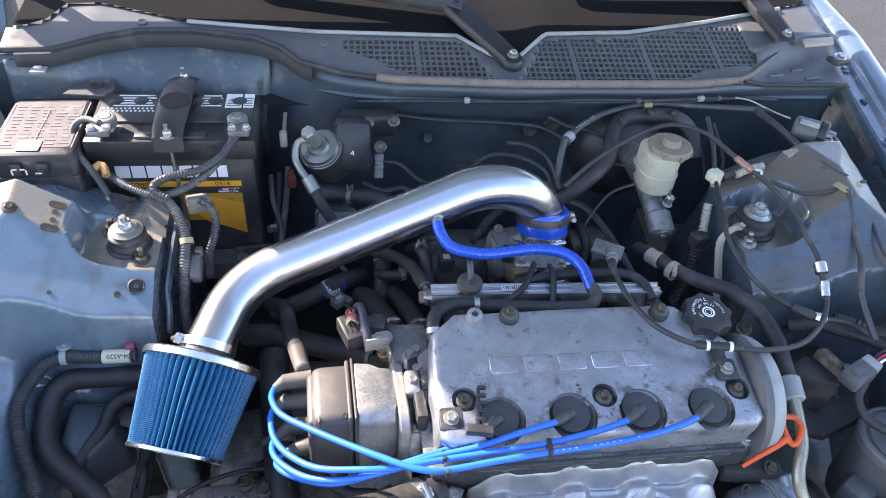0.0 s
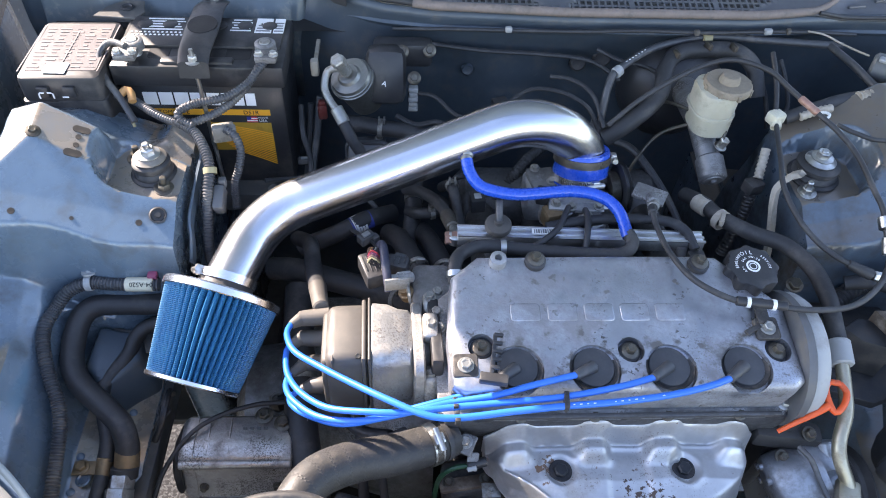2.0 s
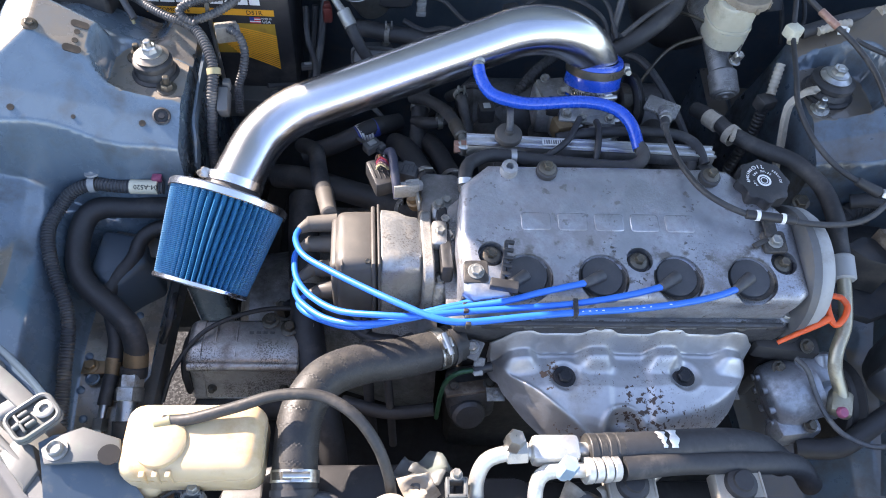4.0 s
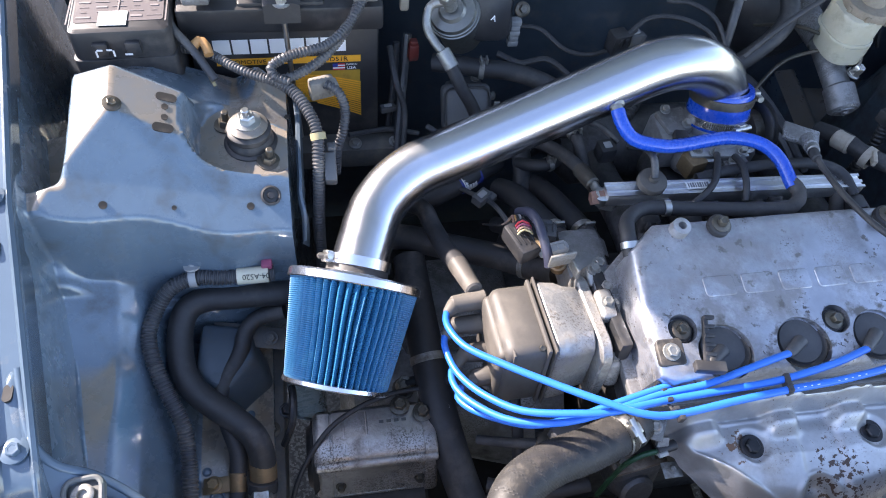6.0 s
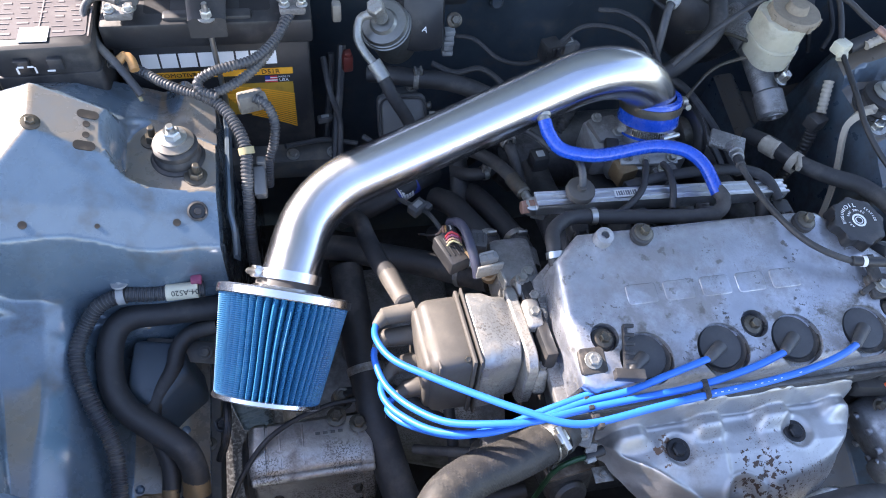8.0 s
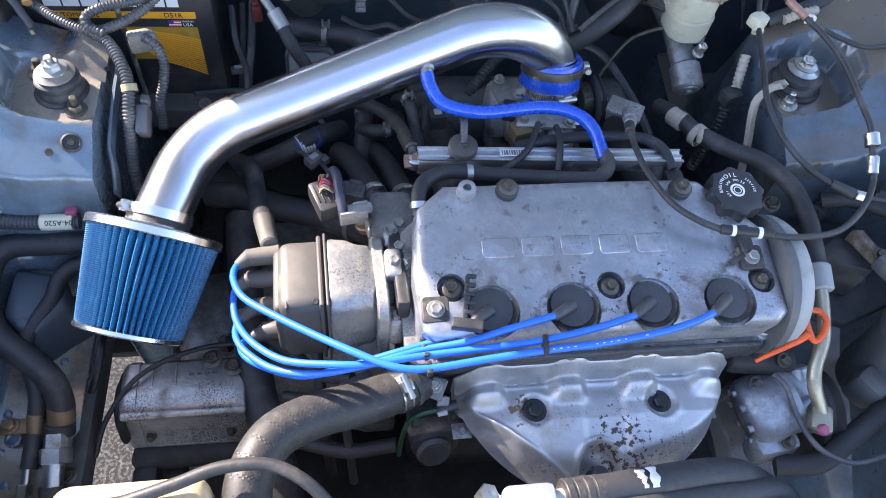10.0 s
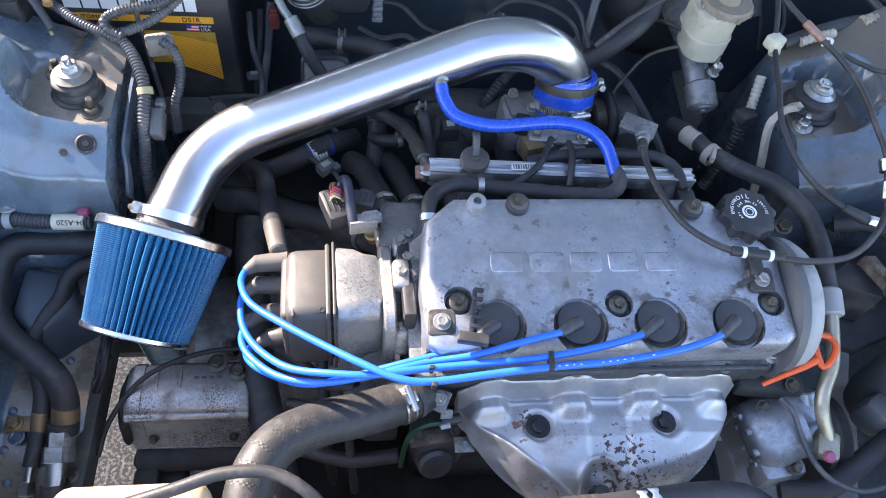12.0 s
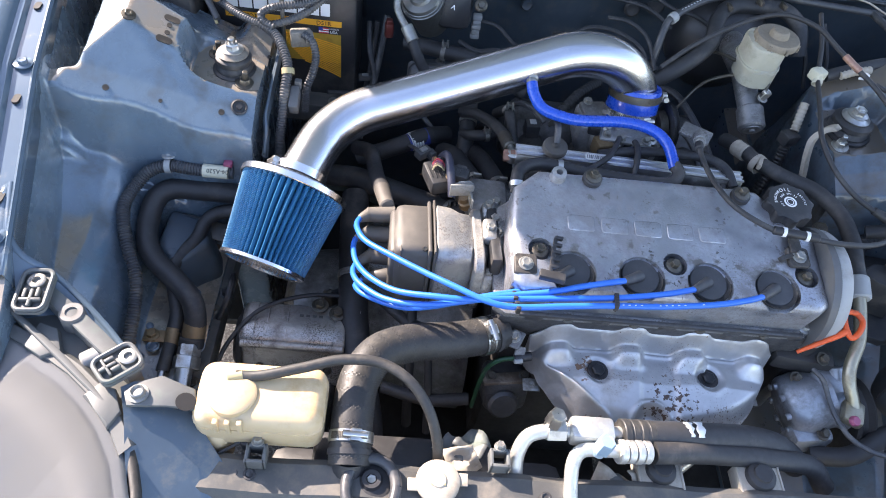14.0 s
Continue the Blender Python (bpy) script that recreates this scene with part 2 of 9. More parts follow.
def rust_or_tone_patch(m, at, reach, colour, grain, cut_at, soft=0.03):
    """Flaked rust, or with a wide soft edge a darker tone, gathered round one spot of a part."""
    nt = m.node_tree
    b = nt.nodes["Principled BSDF"]
    tex = nt.nodes.new("ShaderNodeTexCoord")
    d = nt.nodes.new("ShaderNodeVectorMath")
    d.operation = "DISTANCE"
    d.inputs[1].default_value = at
    nt.links.new(tex.outputs["Object"], d.inputs[0])
    near = nt.nodes.new("ShaderNodeMapRange")
    near.inputs[1].default_value, near.inputs[2].default_value, near.inputs[3].default_value, near.inputs[4].default_value = reach * 0.3, reach, 0.10, -0.12
    nt.links.new(d.outputs["Value"], near.inputs[0])
    n = nt.nodes.new("ShaderNodeTexNoise")
    n.inputs["Scale"].default_value, n.inputs["Detail"].default_value, n.inputs["Roughness"].default_value = grain, 6, 0.6
    nt.links.new(tex.outputs["Object"], n.inputs["Vector"])
    total = nt.nodes.new("ShaderNodeMath")
    nt.links.new(n.outputs[0], total.inputs[0])
    nt.links.new(near.outputs[0], total.inputs[1])
    edge = nt.nodes.new("ShaderNodeMapRange")
    edge.inputs[1].default_value, edge.inputs[2].default_value = cut_at, cut_at + soft
    nt.links.new(total.outputs[0], edge.inputs[0])
    mx = nt.nodes.new("ShaderNodeMix")
    mx.data_type = "RGBA"
    nt.links.new(edge.outputs[0], mx.inputs[0])
    nt.links.new(b.inputs["Base Color"].links[0].from_socket, mx.inputs[6])
    mx.inputs[7].default_value = (*colour, 1)
    nt.links.new(mx.outputs[2], b.inputs["Base Color"])
    inv = nt.nodes.new("ShaderNodeMath")
    inv.operation = "SUBTRACT"
    inv.inputs[0].default_value = 1.0
    nt.links.new(edge.outputs[0], inv.inputs[1])
    old = b.inputs["Metallic"].links[0].from_socket if b.inputs["Metallic"].links else None
    times = nt.nodes.new("ShaderNodeMath")
    times.operation = "MULTIPLY"
    nt.links.new(inv.outputs[0], times.inputs[0])
    if old:
        nt.links.new(old, times.inputs[1])
    else:
        times.inputs[1].default_value = b.inputs["Metallic"].default_value
    nt.links.new(times.outputs[0], b.inputs["Metallic"])


rust_or_tone_patch(shield_steel, (0.03, -0.035, 0.055), 0.075, (0.075, 0.045, 0.032), 150, 0.62)
rust_or_tone_patch(shield_steel, (-0.080, 0.004, 0.075), 0.032, (0.17, 0.10, 0.065), 110, 0.58)
rust_or_tone_patch(shield_steel, (-0.06, -0.045, 0.045), 0.04, (0.20, 0.14, 0.10), 160, 0.66)
specks(shield_steel, (0.16, 0.12, 0.10), 9, 420, 0.48, 0.62, 0.60)
cover_cast = material("stained_valve_cover", (0.45, 0.47, 0.52), 0.35, 0.85, 0.30, 14, (0.17, 0.165, 0.165), 0.54, 17, 0.14, 300)
specks(asphalt, (0.014, 0.014, 0.015), 3, 150, 0.0, 0.1, 0.47)
specks(cover_cast, (0.24, 0.23, 0.22), 10, 500, 0.50, 0.62, 0.56)
specks(cover_cast, (0.10, 0.095, 0.09), 26, 240, 0.54, 0.62, 0.60)
# Broad soft grey darkening across the cover's left middle.
rust_or_tone_patch(cover_cast, (-0.085, 0.0, 0.075), 0.12, (0.20, 0.20, 0.21), 38, 0.52, 0.16)
for stain_x in (-0.122, -0.038, 0.046, 0.130):
    rust_or_tone_patch(cover_cast, (stain_x - 0.006, -0.055, 0.066), 0.046, (0.10, 0.095, 0.09), 60, 0.50, 0.14)
specks(cast_dirty, (0.19, 0.18, 0.17), 20, 480, 0.42, 0.58, 0.53)
specks(starter_metal, (0.16, 0.145, 0.13), 18, 480, 0.42, 0.58, 0.52)
# Near-black without sheen: carries the shade of the recess below the windscreen.
matt_sheet = material("matt_black_rubber", (0.010, 0.010, 0.011), 0.95, 0, 0.2, 12, None, bump=0.0, rough_var=0.03)
matt_sheet.node_tree.nodes["Principled BSDF"].inputs["Specular IOR Level"].default_value = 0.08
mount_black = material("grimy_black_steel", (0.030, 0.031, 0.034), 0.5, 0.2, 0.3, 20, (0.075, 0.066, 0.058), 0.42, 30, 0.12, 300)
rusty = material("worn_brown_steel", (0.16, 0.12, 0.09), 0.6, 0.3, 0.3, 60, (0.30, 0.25, 0.20), 0.4, 60, 0.1, 400)
oily_head = material("oily_cast_head", (0.12, 0.12, 0.125), 0.42, 0.7, 0.3, 30, (0.04, 0.037, 0.035), 0.5, 30, 0.2, 260)
dist_alloy = material("dusty_cast_alloy", (0.44, 0.43, 0.41), 0.46, 0.75, 0.2, 30, (0.20, 0.18, 0.15), 0.4, 40, 0.2, 300)
specks(dist_alloy, (0.22, 0.20, 0.18), 20, 420, 0.42, 0.58, 0.55)


def brushed(name, base, rough):
    """Bare brushed tube: fine scratches along it."""
    m = material(name, base, rough, 1.0, 0.03, 10, None, bump=0.0, rough_var=0.05)
    nt = m.node_tree
    b = nt.nodes["Principled BSDF"]
    tex = nt.nodes.new("ShaderNodeTexCoord")
    mp = nt.nodes.new("ShaderNodeMapping")
    mp.inputs["Rotation"].default_value = (0, radians(17), radians(-12))
    mp.inputs["Scale"].default_value = (8, 900, 900)
    n = nt.nodes.new("ShaderNodeTexNoise")
    n.inputs["Scale"].default_value, n.inputs["Detail"].default_value = 1.0, 3
    bn = nt.nodes.new("ShaderNodeBump")
    bn.inputs["Strength"].default_value, bn.inputs["Distance"].default_value = 0.016, 0.0004
    nt.links.new(tex.outputs["Object"], mp.inputs["Vector"])
    nt.links.new(mp.outputs[0], n.inputs["Vector"])
    nt.links.new(n.outputs[0], bn.inputs["Height"])
    nt.links.new(bn.outputs[0], b.inputs["Normal"])
    b.inputs["Anisotropic"].default_value = 0.3
    return m


pipe_metal = brushed("brushed_aluminium_tube", (0.58, 0.59, 0.62), 0.24)


def filter_cloth():
    """Blue cotton gauze over fine wire mesh."""
    m = material("blue_filter_gauze", (0.018, 0.150, 0.30), 0.42, 0, 0.15, 20, (0.06, 0.24, 0.36), 0.2, 30, 0, coat=0.25)
    nt = m.node_tree
    b = nt.nodes["Principled BSDF"]
    tex = nt.nodes.new("ShaderNodeTexCoord")
    w = nt.nodes.new("ShaderNodeVectorMath")
    w.operation = "DOT_PRODUCT"
    w.inputs[1].default_value = Vector((-0.262, -0.845, -0.470)).normalized() * 2900
    wave = nt.nodes.new("ShaderNodeMath")
    wave.operation = "SINE"
    nt.links.new(w.outputs["Value"], wave.inputs[0])
    bn = nt.nodes.new("ShaderNodeBump")
    bn.inputs["Strength"].default_value, bn.inputs["Distance"].default_value = 0.45, 0.0006
    nt.links.new(tex.outputs["Object"], w.inputs[0])
    nt.links.new(wave.outputs[0], bn.inputs["Height"])
    nt.links.new(bn.outputs[0], b.inputs["Normal"])
    return m


gauze = filter_cloth()


def clear_lens():
    m = bpy.data.materials.new("clear_lens")
    m.use_nodes = True
    b = m.node_tree.nodes["Principled BSDF"]
    b.inputs["Base Color"].default_value = (0.25, 0.255, 0.26, 1)
    b.inputs["Roughness"].default_value = 0.28
    b.inputs["Transmission Weight"].default_value = 0.45
    b.inputs["IOR"].default_value = 1.45
    return m


lens_clear = clear_lens()

# ---- building helpers ----
BASE = {}


def thing(name, at, label, category, group="", kind=""):
    e = new(name)
    e.empty_display_size = 0.03
    e.location = at
    BASE[e] = Vector(at)
    return tagged(e, label, category, group, kind)


def finish(bm, name, mat_, angle=40):
    bmesh.ops.recalc_face_normals(bm, faces=bm.faces)
    me = bpy.data.meshes.new(name)
    bm.to_mesh(me)
    bm.free()
    me.materials.append(mat_)
    me.shade_smooth()
    me.set_sharp_from_angle(angle=radians(angle))
    return me


def part(name, bm, mat_, parent, label="", angle=40):
    """Links a bmesh, drawn in world places, as one mesh under a thing or a part."""
    origin = BASE[parent]
    bmesh.ops.translate(bm, verts=bm.verts, vec=-origin)
    ob = new(name, finish(bm, name, mat_, angle))
    ob.parent = parent
    BASE[ob] = origin
    if label:
        ob["label"] = label
    return ob


def single(name, bm, mat_, at, label, category, group="", kind="", angle=40):
    """A thing that is one mesh."""
    bmesh.ops.translate(bm, verts=bm.verts, vec=-Vector(at))
    ob = new(name, finish(bm, name, mat_, angle))
    ob.location = at
    BASE[ob] = Vector(at)
    return tagged(ob, label, category, group, kind)


def basis(axis):
    a = Vector(axis).normalized()
    u = a.orthogonal().normalized()
    if abs(a.z) < 0.9:
        u = Vector((0, 0, 1)).cross(a).normalized()
    return a, u, a.cross(u)


def ring(bm, c, u, v, r, n, phase=0.0):
    return [bm.verts.new(c + (u * math.cos(a) + v * math.sin(a)) * r) for a in (phase + 2 * math.pi * k / n for k in range(n))]


def bridge(bm, a, b):
    n = len(a)
    for k in range(n):
        bm.faces.new((a[k], a[(k + 1) % n], b[(k + 1) % n], b[k]))


def turned(bm, at, axis, profile, n=24, caps=True, phase=0.0):
    """A turned body: (height along the axis, radius) pairs."""
    a, u, v = basis(axis)
    at = Vector(at)
    last = first = None
    for h, r in profile:
        now = ring(bm, at + a * h, u, v, max(r, 1e-5), n, phase)
        if last:
            bridge(bm, last, now)
        first, last = first or now, now
    if caps:
        bm.faces.new(first[::-1])
        bm.faces.new(last)
    return bm


def rod(bm, p, q, r, n=14, r2=None, edge=0.0):
    p, q = Vector(p), Vector(q)
    d = (q - p).length
    r2 = r if r2 is None else r2
    prof = [(0, r), (d, r2)] if not edge else [(0, r - edge), (edge, r), (d - edge, r2), (d, r2 - edge)]
    return turned(bm, p, q - p, prof, n)


def box(bm, at, size, bevel=0.0, turn=None, segs=2):
    """A box with rounded edges; turn: a rotation matrix or degrees about z."""
    rot = Matrix.Identity(4)
    if turn is not None:
        rot = Matrix.Rotation(radians(turn), 4, "Z") if isinstance(turn, (int, float)) else turn.to_4x4()
    got = bmesh.ops.create_cube(bm, size=1.0, matrix=Matrix.Translation(at) @ rot @ Matrix.Diagonal((*size, 1)))
    if bevel:
        edges = list({e for v in got["verts"] for e in v.link_edges})
        bmesh.ops.bevel(bm, geom=edges, offset=min(bevel, min(size) * 0.45), segments=segs, affect="EDGES", profile=0.5)
    return bm


def spline(pts, step=0.006):
    """A smooth line through points, in even steps."""
    p = [Vector(q) for q in pts]
    p = [2 * p[0] - p[1]] + p + [2 * p[-1] - p[-2]]
    raw = []
    for i in range(1, len(p) - 2):
        a, b, c, d = p[i - 1:i + 3]
        n = max(4, int((c - b).length / min(0.002, step * 0.4)))
        for k in range(n):
            t = k / n
            raw.append(0.5 * (2 * b + (c - a) * t + (2 * a - 5 * b + 4 * c - d) * t * t + (3 * b - a - 3 * c + d) * t ** 3))
    raw.append(p[-2])
    out, run = [raw[0]], 0.0
    for a, b in zip(raw, raw[1:]):
        run += (b - a).length
        if run >= step:
            out.append(b)
            run = 0.0
    if (out[-1] - raw[-1]).length > step * 0.3:
        out.append(raw[-1])
    return out


def fillet(corners, radii, step=0.005):
    """A line of straights and round bends."""
    p = [Vector(c) for c in corners]
    out = [p[0]]
    for a, b, c, r in zip(p, p[1:], p[2:], radii):
        d1, d2 = (a - b).normalized(), (c - b).normalized()
        half = d1.angle(d2) / 2
        cut = r / math.tan(half)
        s, e = b + d1 * cut, b + d2 * cut
        mid = b + (d1 + d2).normalized() * (r / math.sin(half))
        n = max(6, int((math.pi - 2 * half) * r / step))
        x, y = (s - mid), (e - mid)
        whole = x.angle(y)
        for k in range(n + 1):
            t = k / n
            out.append(mid + (x * math.sin((1 - t) * whole) + y * math.sin(t * whole)) / math.sin(whole))
    out.append(p[-1])
    return out


def tube(bm, line, r, n=12, caps=True):
    """A tube along a line; r: one radius or a function of the share of the way and the ring's number."""
    t0 = (line[1] - line[0]).normalized()
    u = t0.orthogonal().normalized()
    last = first = None
    for i, c in enumerate(line):
        t = (line[min(i + 1, len(line) - 1)] - line[max(i - 1, 0)]).normalized()
        u = (u - t * u.dot(t)).normalized()
        v = t.cross(u)
        now = ring(bm, c, u, v, r(i / (len(line) - 1), i) if callable(r) else r, n)
        if last:
            bridge(bm, last, now)
        first, last = first or now, now
    if caps:
        bm.faces.new(first[::-1])
        bm.faces.new(last)
    return bm


def hose(pts, r, n=12, step=0.006):
    return tube(bmesh.new(), spline(pts, step), r, n)


def ribbed(pts, r, pitch=0.0033, n=14, depth=0.16):
    """Corrugated conduit."""
    return tube(bmesh.new(), spline(pts, pitch / 4), lambda s, i: r * (1.0, 1.0, 1 - depth, 1 - depth)[i % 4], n)


def hex_bolt(bm, at, axis, r=0.006, h=0.005, washer=1.7):
    a = Vector(axis).normalized()
    at = Vector(at)
    if washer:
        turned(bm, at, a, [(0, r * washer), (0.0013, r * washer), (0.0016, r * washer * 0.96)], 18)
    turned(bm, at + a * 0.0014, a, [(0, r), (h * 0.85, r), (h, r * 0.86), (h * 0.97, r * 0.55), (h * 0.9, r * 0.5)], 6)
    return bm


def stud_nut(bm, at, axis, r=0.007, h=0.007, stud=0.016):
    hex_bolt(bm, at, axis, r, h, 1.6)
    a = Vector(axis).normalized()
    rod(bm, Vector(at), Vector(at) + a * stud, r * 0.5, 10, edge=0.0012)
    return bm


def band(bm, at, axis, r, w, thick=0.0012, n=32):
    turned(bm, Vector(at) - Vector(axis).normalized() * w / 2, axis,
           [(0, r), (0, r + thick), (w, r + thick), (w, r), (0, r)], n, False)
    return bm


def slab(bm, outline, top, down, matrix=None, bevel=0.0, segs=2):
    """A flat outline (x, y) drawn from height top, with its thickness downward."""
    up = [bm.verts.new((x, y, top)) for x, y in outline]
    lo = [bm.verts.new((x, y, top - down)) for x, y in outline]
    f = bm.faces.new(up)
    bm.faces.new(lo[::-1])
    bridge(bm, lo, up)
    if bevel:
        bmesh.ops.bevel(bm, geom=list(f.edges), offset=bevel, segments=segs, affect="EDGES", profile=0.5)
    if matrix is not None:
        bmesh.ops.transform(bm, matrix=matrix, verts=bm.verts)
    return bm


def rounded_rect(w, d, r, n=5, cx=0.0, cy=0.0):
    out = []
    for k, (sx, sy) in enumerate(((1, 1), (-1, 1), (-1, -1), (1, -1))):
        for j in range(n + 1):
            a = math.pi / 2 * (k + j / n)
            out.append((cx + sx * (w / 2 - r) + r * math.cos(a), cy + sy * (d / 2 - r) + r * math.sin(a)))
    return out


def writing(text, size, matrix, depth=0.0004):
    """Letters as a bmesh, lying in the matrix's xy plane, centred."""
    cu = bpy.data.curves.new("writing", "FONT")
    cu.body, cu.size, cu.extrude, cu.align_x, cu.align_y, cu.resolution_u = text, size, depth, "CENTER", "CENTER", 2
    ob = bpy.data.objects.new("writing", cu)
    scene.collection.objects.link(ob)
    bpy.context.view_layer.update()
    me = bpy.data.meshes.new_from_object(ob.evaluated_get(bpy.context.evaluated_depsgraph_get()))
    bm = bmesh.new()
    bm.from_mesh(me)
    bmesh.ops.transform(bm, matrix=matrix, verts=bm.verts)
    bpy.data.objects.remove(ob)
    bpy.data.curves.remove(cu)
    bpy.data.meshes.remove(me)
    return bm


def cut(ob, cutter_bm):
    """Takes a shape away from a mesh object."""
    bmesh.ops.translate(cutter_bm, verts=cutter_bm.verts, vec=-BASE[ob])
    bmesh.ops.recalc_face_normals(cutter_bm, faces=cutter_bm.faces)
    me = bpy.data.meshes.new("cutter")
    cutter_bm.to_mesh(me)
    cutter_bm.free()
    c = bpy.data.objects.new("cutter", me)
    scene.collection.objects.link(c)
    c.parent = ob.parent
    c.location = ob.location
    mod = ob.modifiers.new("cut", "BOOLEAN")
    mod.operation, mod.solver, mod.object = "DIFFERENCE", "EXACT", c
    bpy.context.view_layer.update()
    done = bpy.data.meshes.new_from_object(ob.evaluated_get(bpy.context.evaluated_depsgraph_get()))
    old = ob.data
    ob.modifiers.clear()
    ob.data = done
    done.name = old.name
    bpy.data.objects.remove(c)
    bpy.data.meshes.remove(me)
    bpy.data.meshes.remove(old)
    ob.data.shade_smooth()
    ob.data.set_sharp_from_angle(angle=radians(35))


def sheet(bm, nx, ny, place):
    """A grid; place(u, v) gives each point for u, v from 0 to 1."""
    rows = [[bm.verts.new(place(i / nx, j / ny)) for i in range(nx + 1)] for j in range(ny + 1)]
    for j in range(ny):
        for i in range(nx):
            bm.faces.new((rows[j][i], rows[j][i + 1], rows[j + 1][i + 1], rows[j + 1][i]))
    return bm


def smooth(a, b, x):
    t = min(1, max(0, (x - a) / (b - a)))
    return t * t * (3 - 2 * t)


def bend(x, xs, zs):
    """Straight pieces between known heights."""
    return float(np.interp(x, xs, zs))


def thicken(ob, d):
    m = ob.modifiers.new("thickness", "SOLIDIFY")
    m.thickness, m.offset = d, -1


MID = -0.121   # the car's middle line

# ---- the car's shell ----
bm = bmesh.new()
sheet(bm, 2, 2, lambda u, v: (-400 + 800 * u, -400 + 800 * v, 0.0))
single("ground", bm, asphalt, (0, 0, 0), "sunlit grey asphalt ground of a parking area", "ground", kind="structure")


def flange_in(y):
    """Half-width of the bay at the inner edge of the wing flange."""
    return 0.650 + 0.17 * (min(y, 0.75) - 0.144)


def flange_z(y):
    return 0.868 + (0.09 if y > 0.22 else 0.24) * (y - 0.22)


def apron_height(x, y, far=False):
    """Height of the wheel housing on the battery's side; the other side is its mirror."""
    wall = MID - flange_in(y)
    low = bend(x, (-0.80, -0.778, -0.723, -0.70, -0.66, -0.60, -0.576, -0.570, -0.53), (0.738, 0.731, 0.709, 0.684, 0.604, 0.590, 0.580, 0.33, 0.30))
    low -= 0.011 * math.exp(-((x + 0.720) ** 2 + (y - 0.132) ** 2) / 0.0003) - 0.008 * math.exp(-((x + 0.715) ** 2 + (y - 0.108) ** 2) / 0.0003)
    low += 0.42 * (y - 0.100) * smooth(0.088, 0.112, y) * smooth(-0.66, -0.71, x)
    low -= 0.05 * smooth(0.06, -0.15, y)
    flat = 0.871 - 0.40 * (max(x, -0.705) + 0.655) + 0.30 * min(x + 0.705, 0) + 0.18 * (y - 0.32)
    fall = 0.8385 - 0.285 * (x + 0.712) + 0.64 * max(y - 0.248, 0) + 0.50 * (min(y, 0.248) - 0.224)
    top = min(flat, fall, 0.90)
    top -= 0.075 * smooth(-0.745, -0.765, x) * smooth(0.235, 0.275, y)
    back = bend(x, (-0.75, -0.70, -0.636, -0.60, -0.55, -0.52), (0.366, 0.366, 0.352, 0.347, 0.342, 0.330))
    back += 0.075 if far else 0.0
    top -= 0.024 * smooth(back - 0.002, back + 0.014, y) + 0.50 * min(max(0.0, y - back), 0.10) * smooth(-0.56, -0.60, x)
    top -= 0.11 * smooth(0.452, 0.480, y) * smooth(wall, wall + 0.02, x)
    top -= 0.12 * smooth(0.0, 0.05, (x + 0.60) * 0.8 + (y - 0.46))
    rim = ((abs(x + 0.579) / 0.0600) ** 2.8 + (abs(y - 0.327) / 0.057) ** 2.8) ** (1 / 2.8)
    dish = smooth(1.0, 0.90, rim)
    top += (min(top, 0.814 + 0.06 * (y - 0.30)) - top) * dish
    edge = 0.216 + 0.004 * math.sin(x * 46 + 1.2)
    shelf = bend(x, (-0.80, -0.765, -0.70, -0.60, -0.55), (0.790, 0.774, 0.706, 0.655, 0.64))
    low = low + (max(low, shelf) - low) * smooth(0.176, 0.183, y - 0.10 * (x + 0.75))
    low += 0.006 * math.exp(-((y - 0.199 - 0.10 * (x + 0.75)) / 0.004) ** 2) * smooth(-0.69, -0.72, x)
    low -= 0.27 if far else 0.0
    z = low + (top - low) * smooth(edge - 0.018, edge, y)
    return z + (max(z, flange_z(y) - 0.005) - z) * smooth(wall + 0.006, wall - 0.003, x)


def apron(side):
    bm = bmesh.new()
    near = (-0.10, -0.05, -0.02, -0.008, -0.004, -0.002, 0.0, 0.0015, 0.003, 0.0045, 0.006, 0.008, 0.011)

    def columns(y):
        wall = MID - flange_in(y)
        return [wall + d for d in near] + list(np.linspace(wall + 0.015, -0.66, 36)) + list(np.linspace(-0.656, -0.535, 34))

    ys = np.concatenate((np.linspace(-0.30, 0.16, 24), np.linspace(0.163, 0.29, 60), np.linspace(0.2925, 0.48, 60), np.linspace(0.485, 0.66, 12)))
    m = 1 if side == "left" else -1
    pos = lambda x: x if m > 0 else 2 * MID - x
    rows = [[bm.verts.new((pos(x), y, apron_height(x, y, m < 0))) for x in columns(y)] for y in ys]
    down = [bm.verts.new((pos(-0.522), y, 0.30)) for y in ys]
    for j in range(len(ys) - 1):
        gap = m > 0 and -0.05 < ys[j] < 0.19   # opening down to the ground beside the starter
        for i in range(len(rows[0]) - 1):
            if not (gap and min(rows[j][i].co.z, rows[j][i + 1].co.z) < 0.50):
                bm.faces.new((rows[j][i], rows[j][i + 1], rows[j + 1][i + 1], rows[j + 1][i]))
        if not gap:
            bm.faces.new((rows[j][-1], down[j], down[j + 1], rows[j + 1][-1]))
    loose = [v for v in bm.verts if not v.link_faces]
    bmesh.ops.delete(bm, geom=loose, context="VERTS")
    return bm


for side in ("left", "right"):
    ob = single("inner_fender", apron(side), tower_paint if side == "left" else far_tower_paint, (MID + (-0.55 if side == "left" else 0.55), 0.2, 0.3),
                "dusty teal-blue painted inner fender with the strut tower" if side == "left" else "darker teal inner fender, grimy and brown-dusted, with the strut tower", "inner fender", kind="structure", angle=60)
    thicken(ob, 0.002)


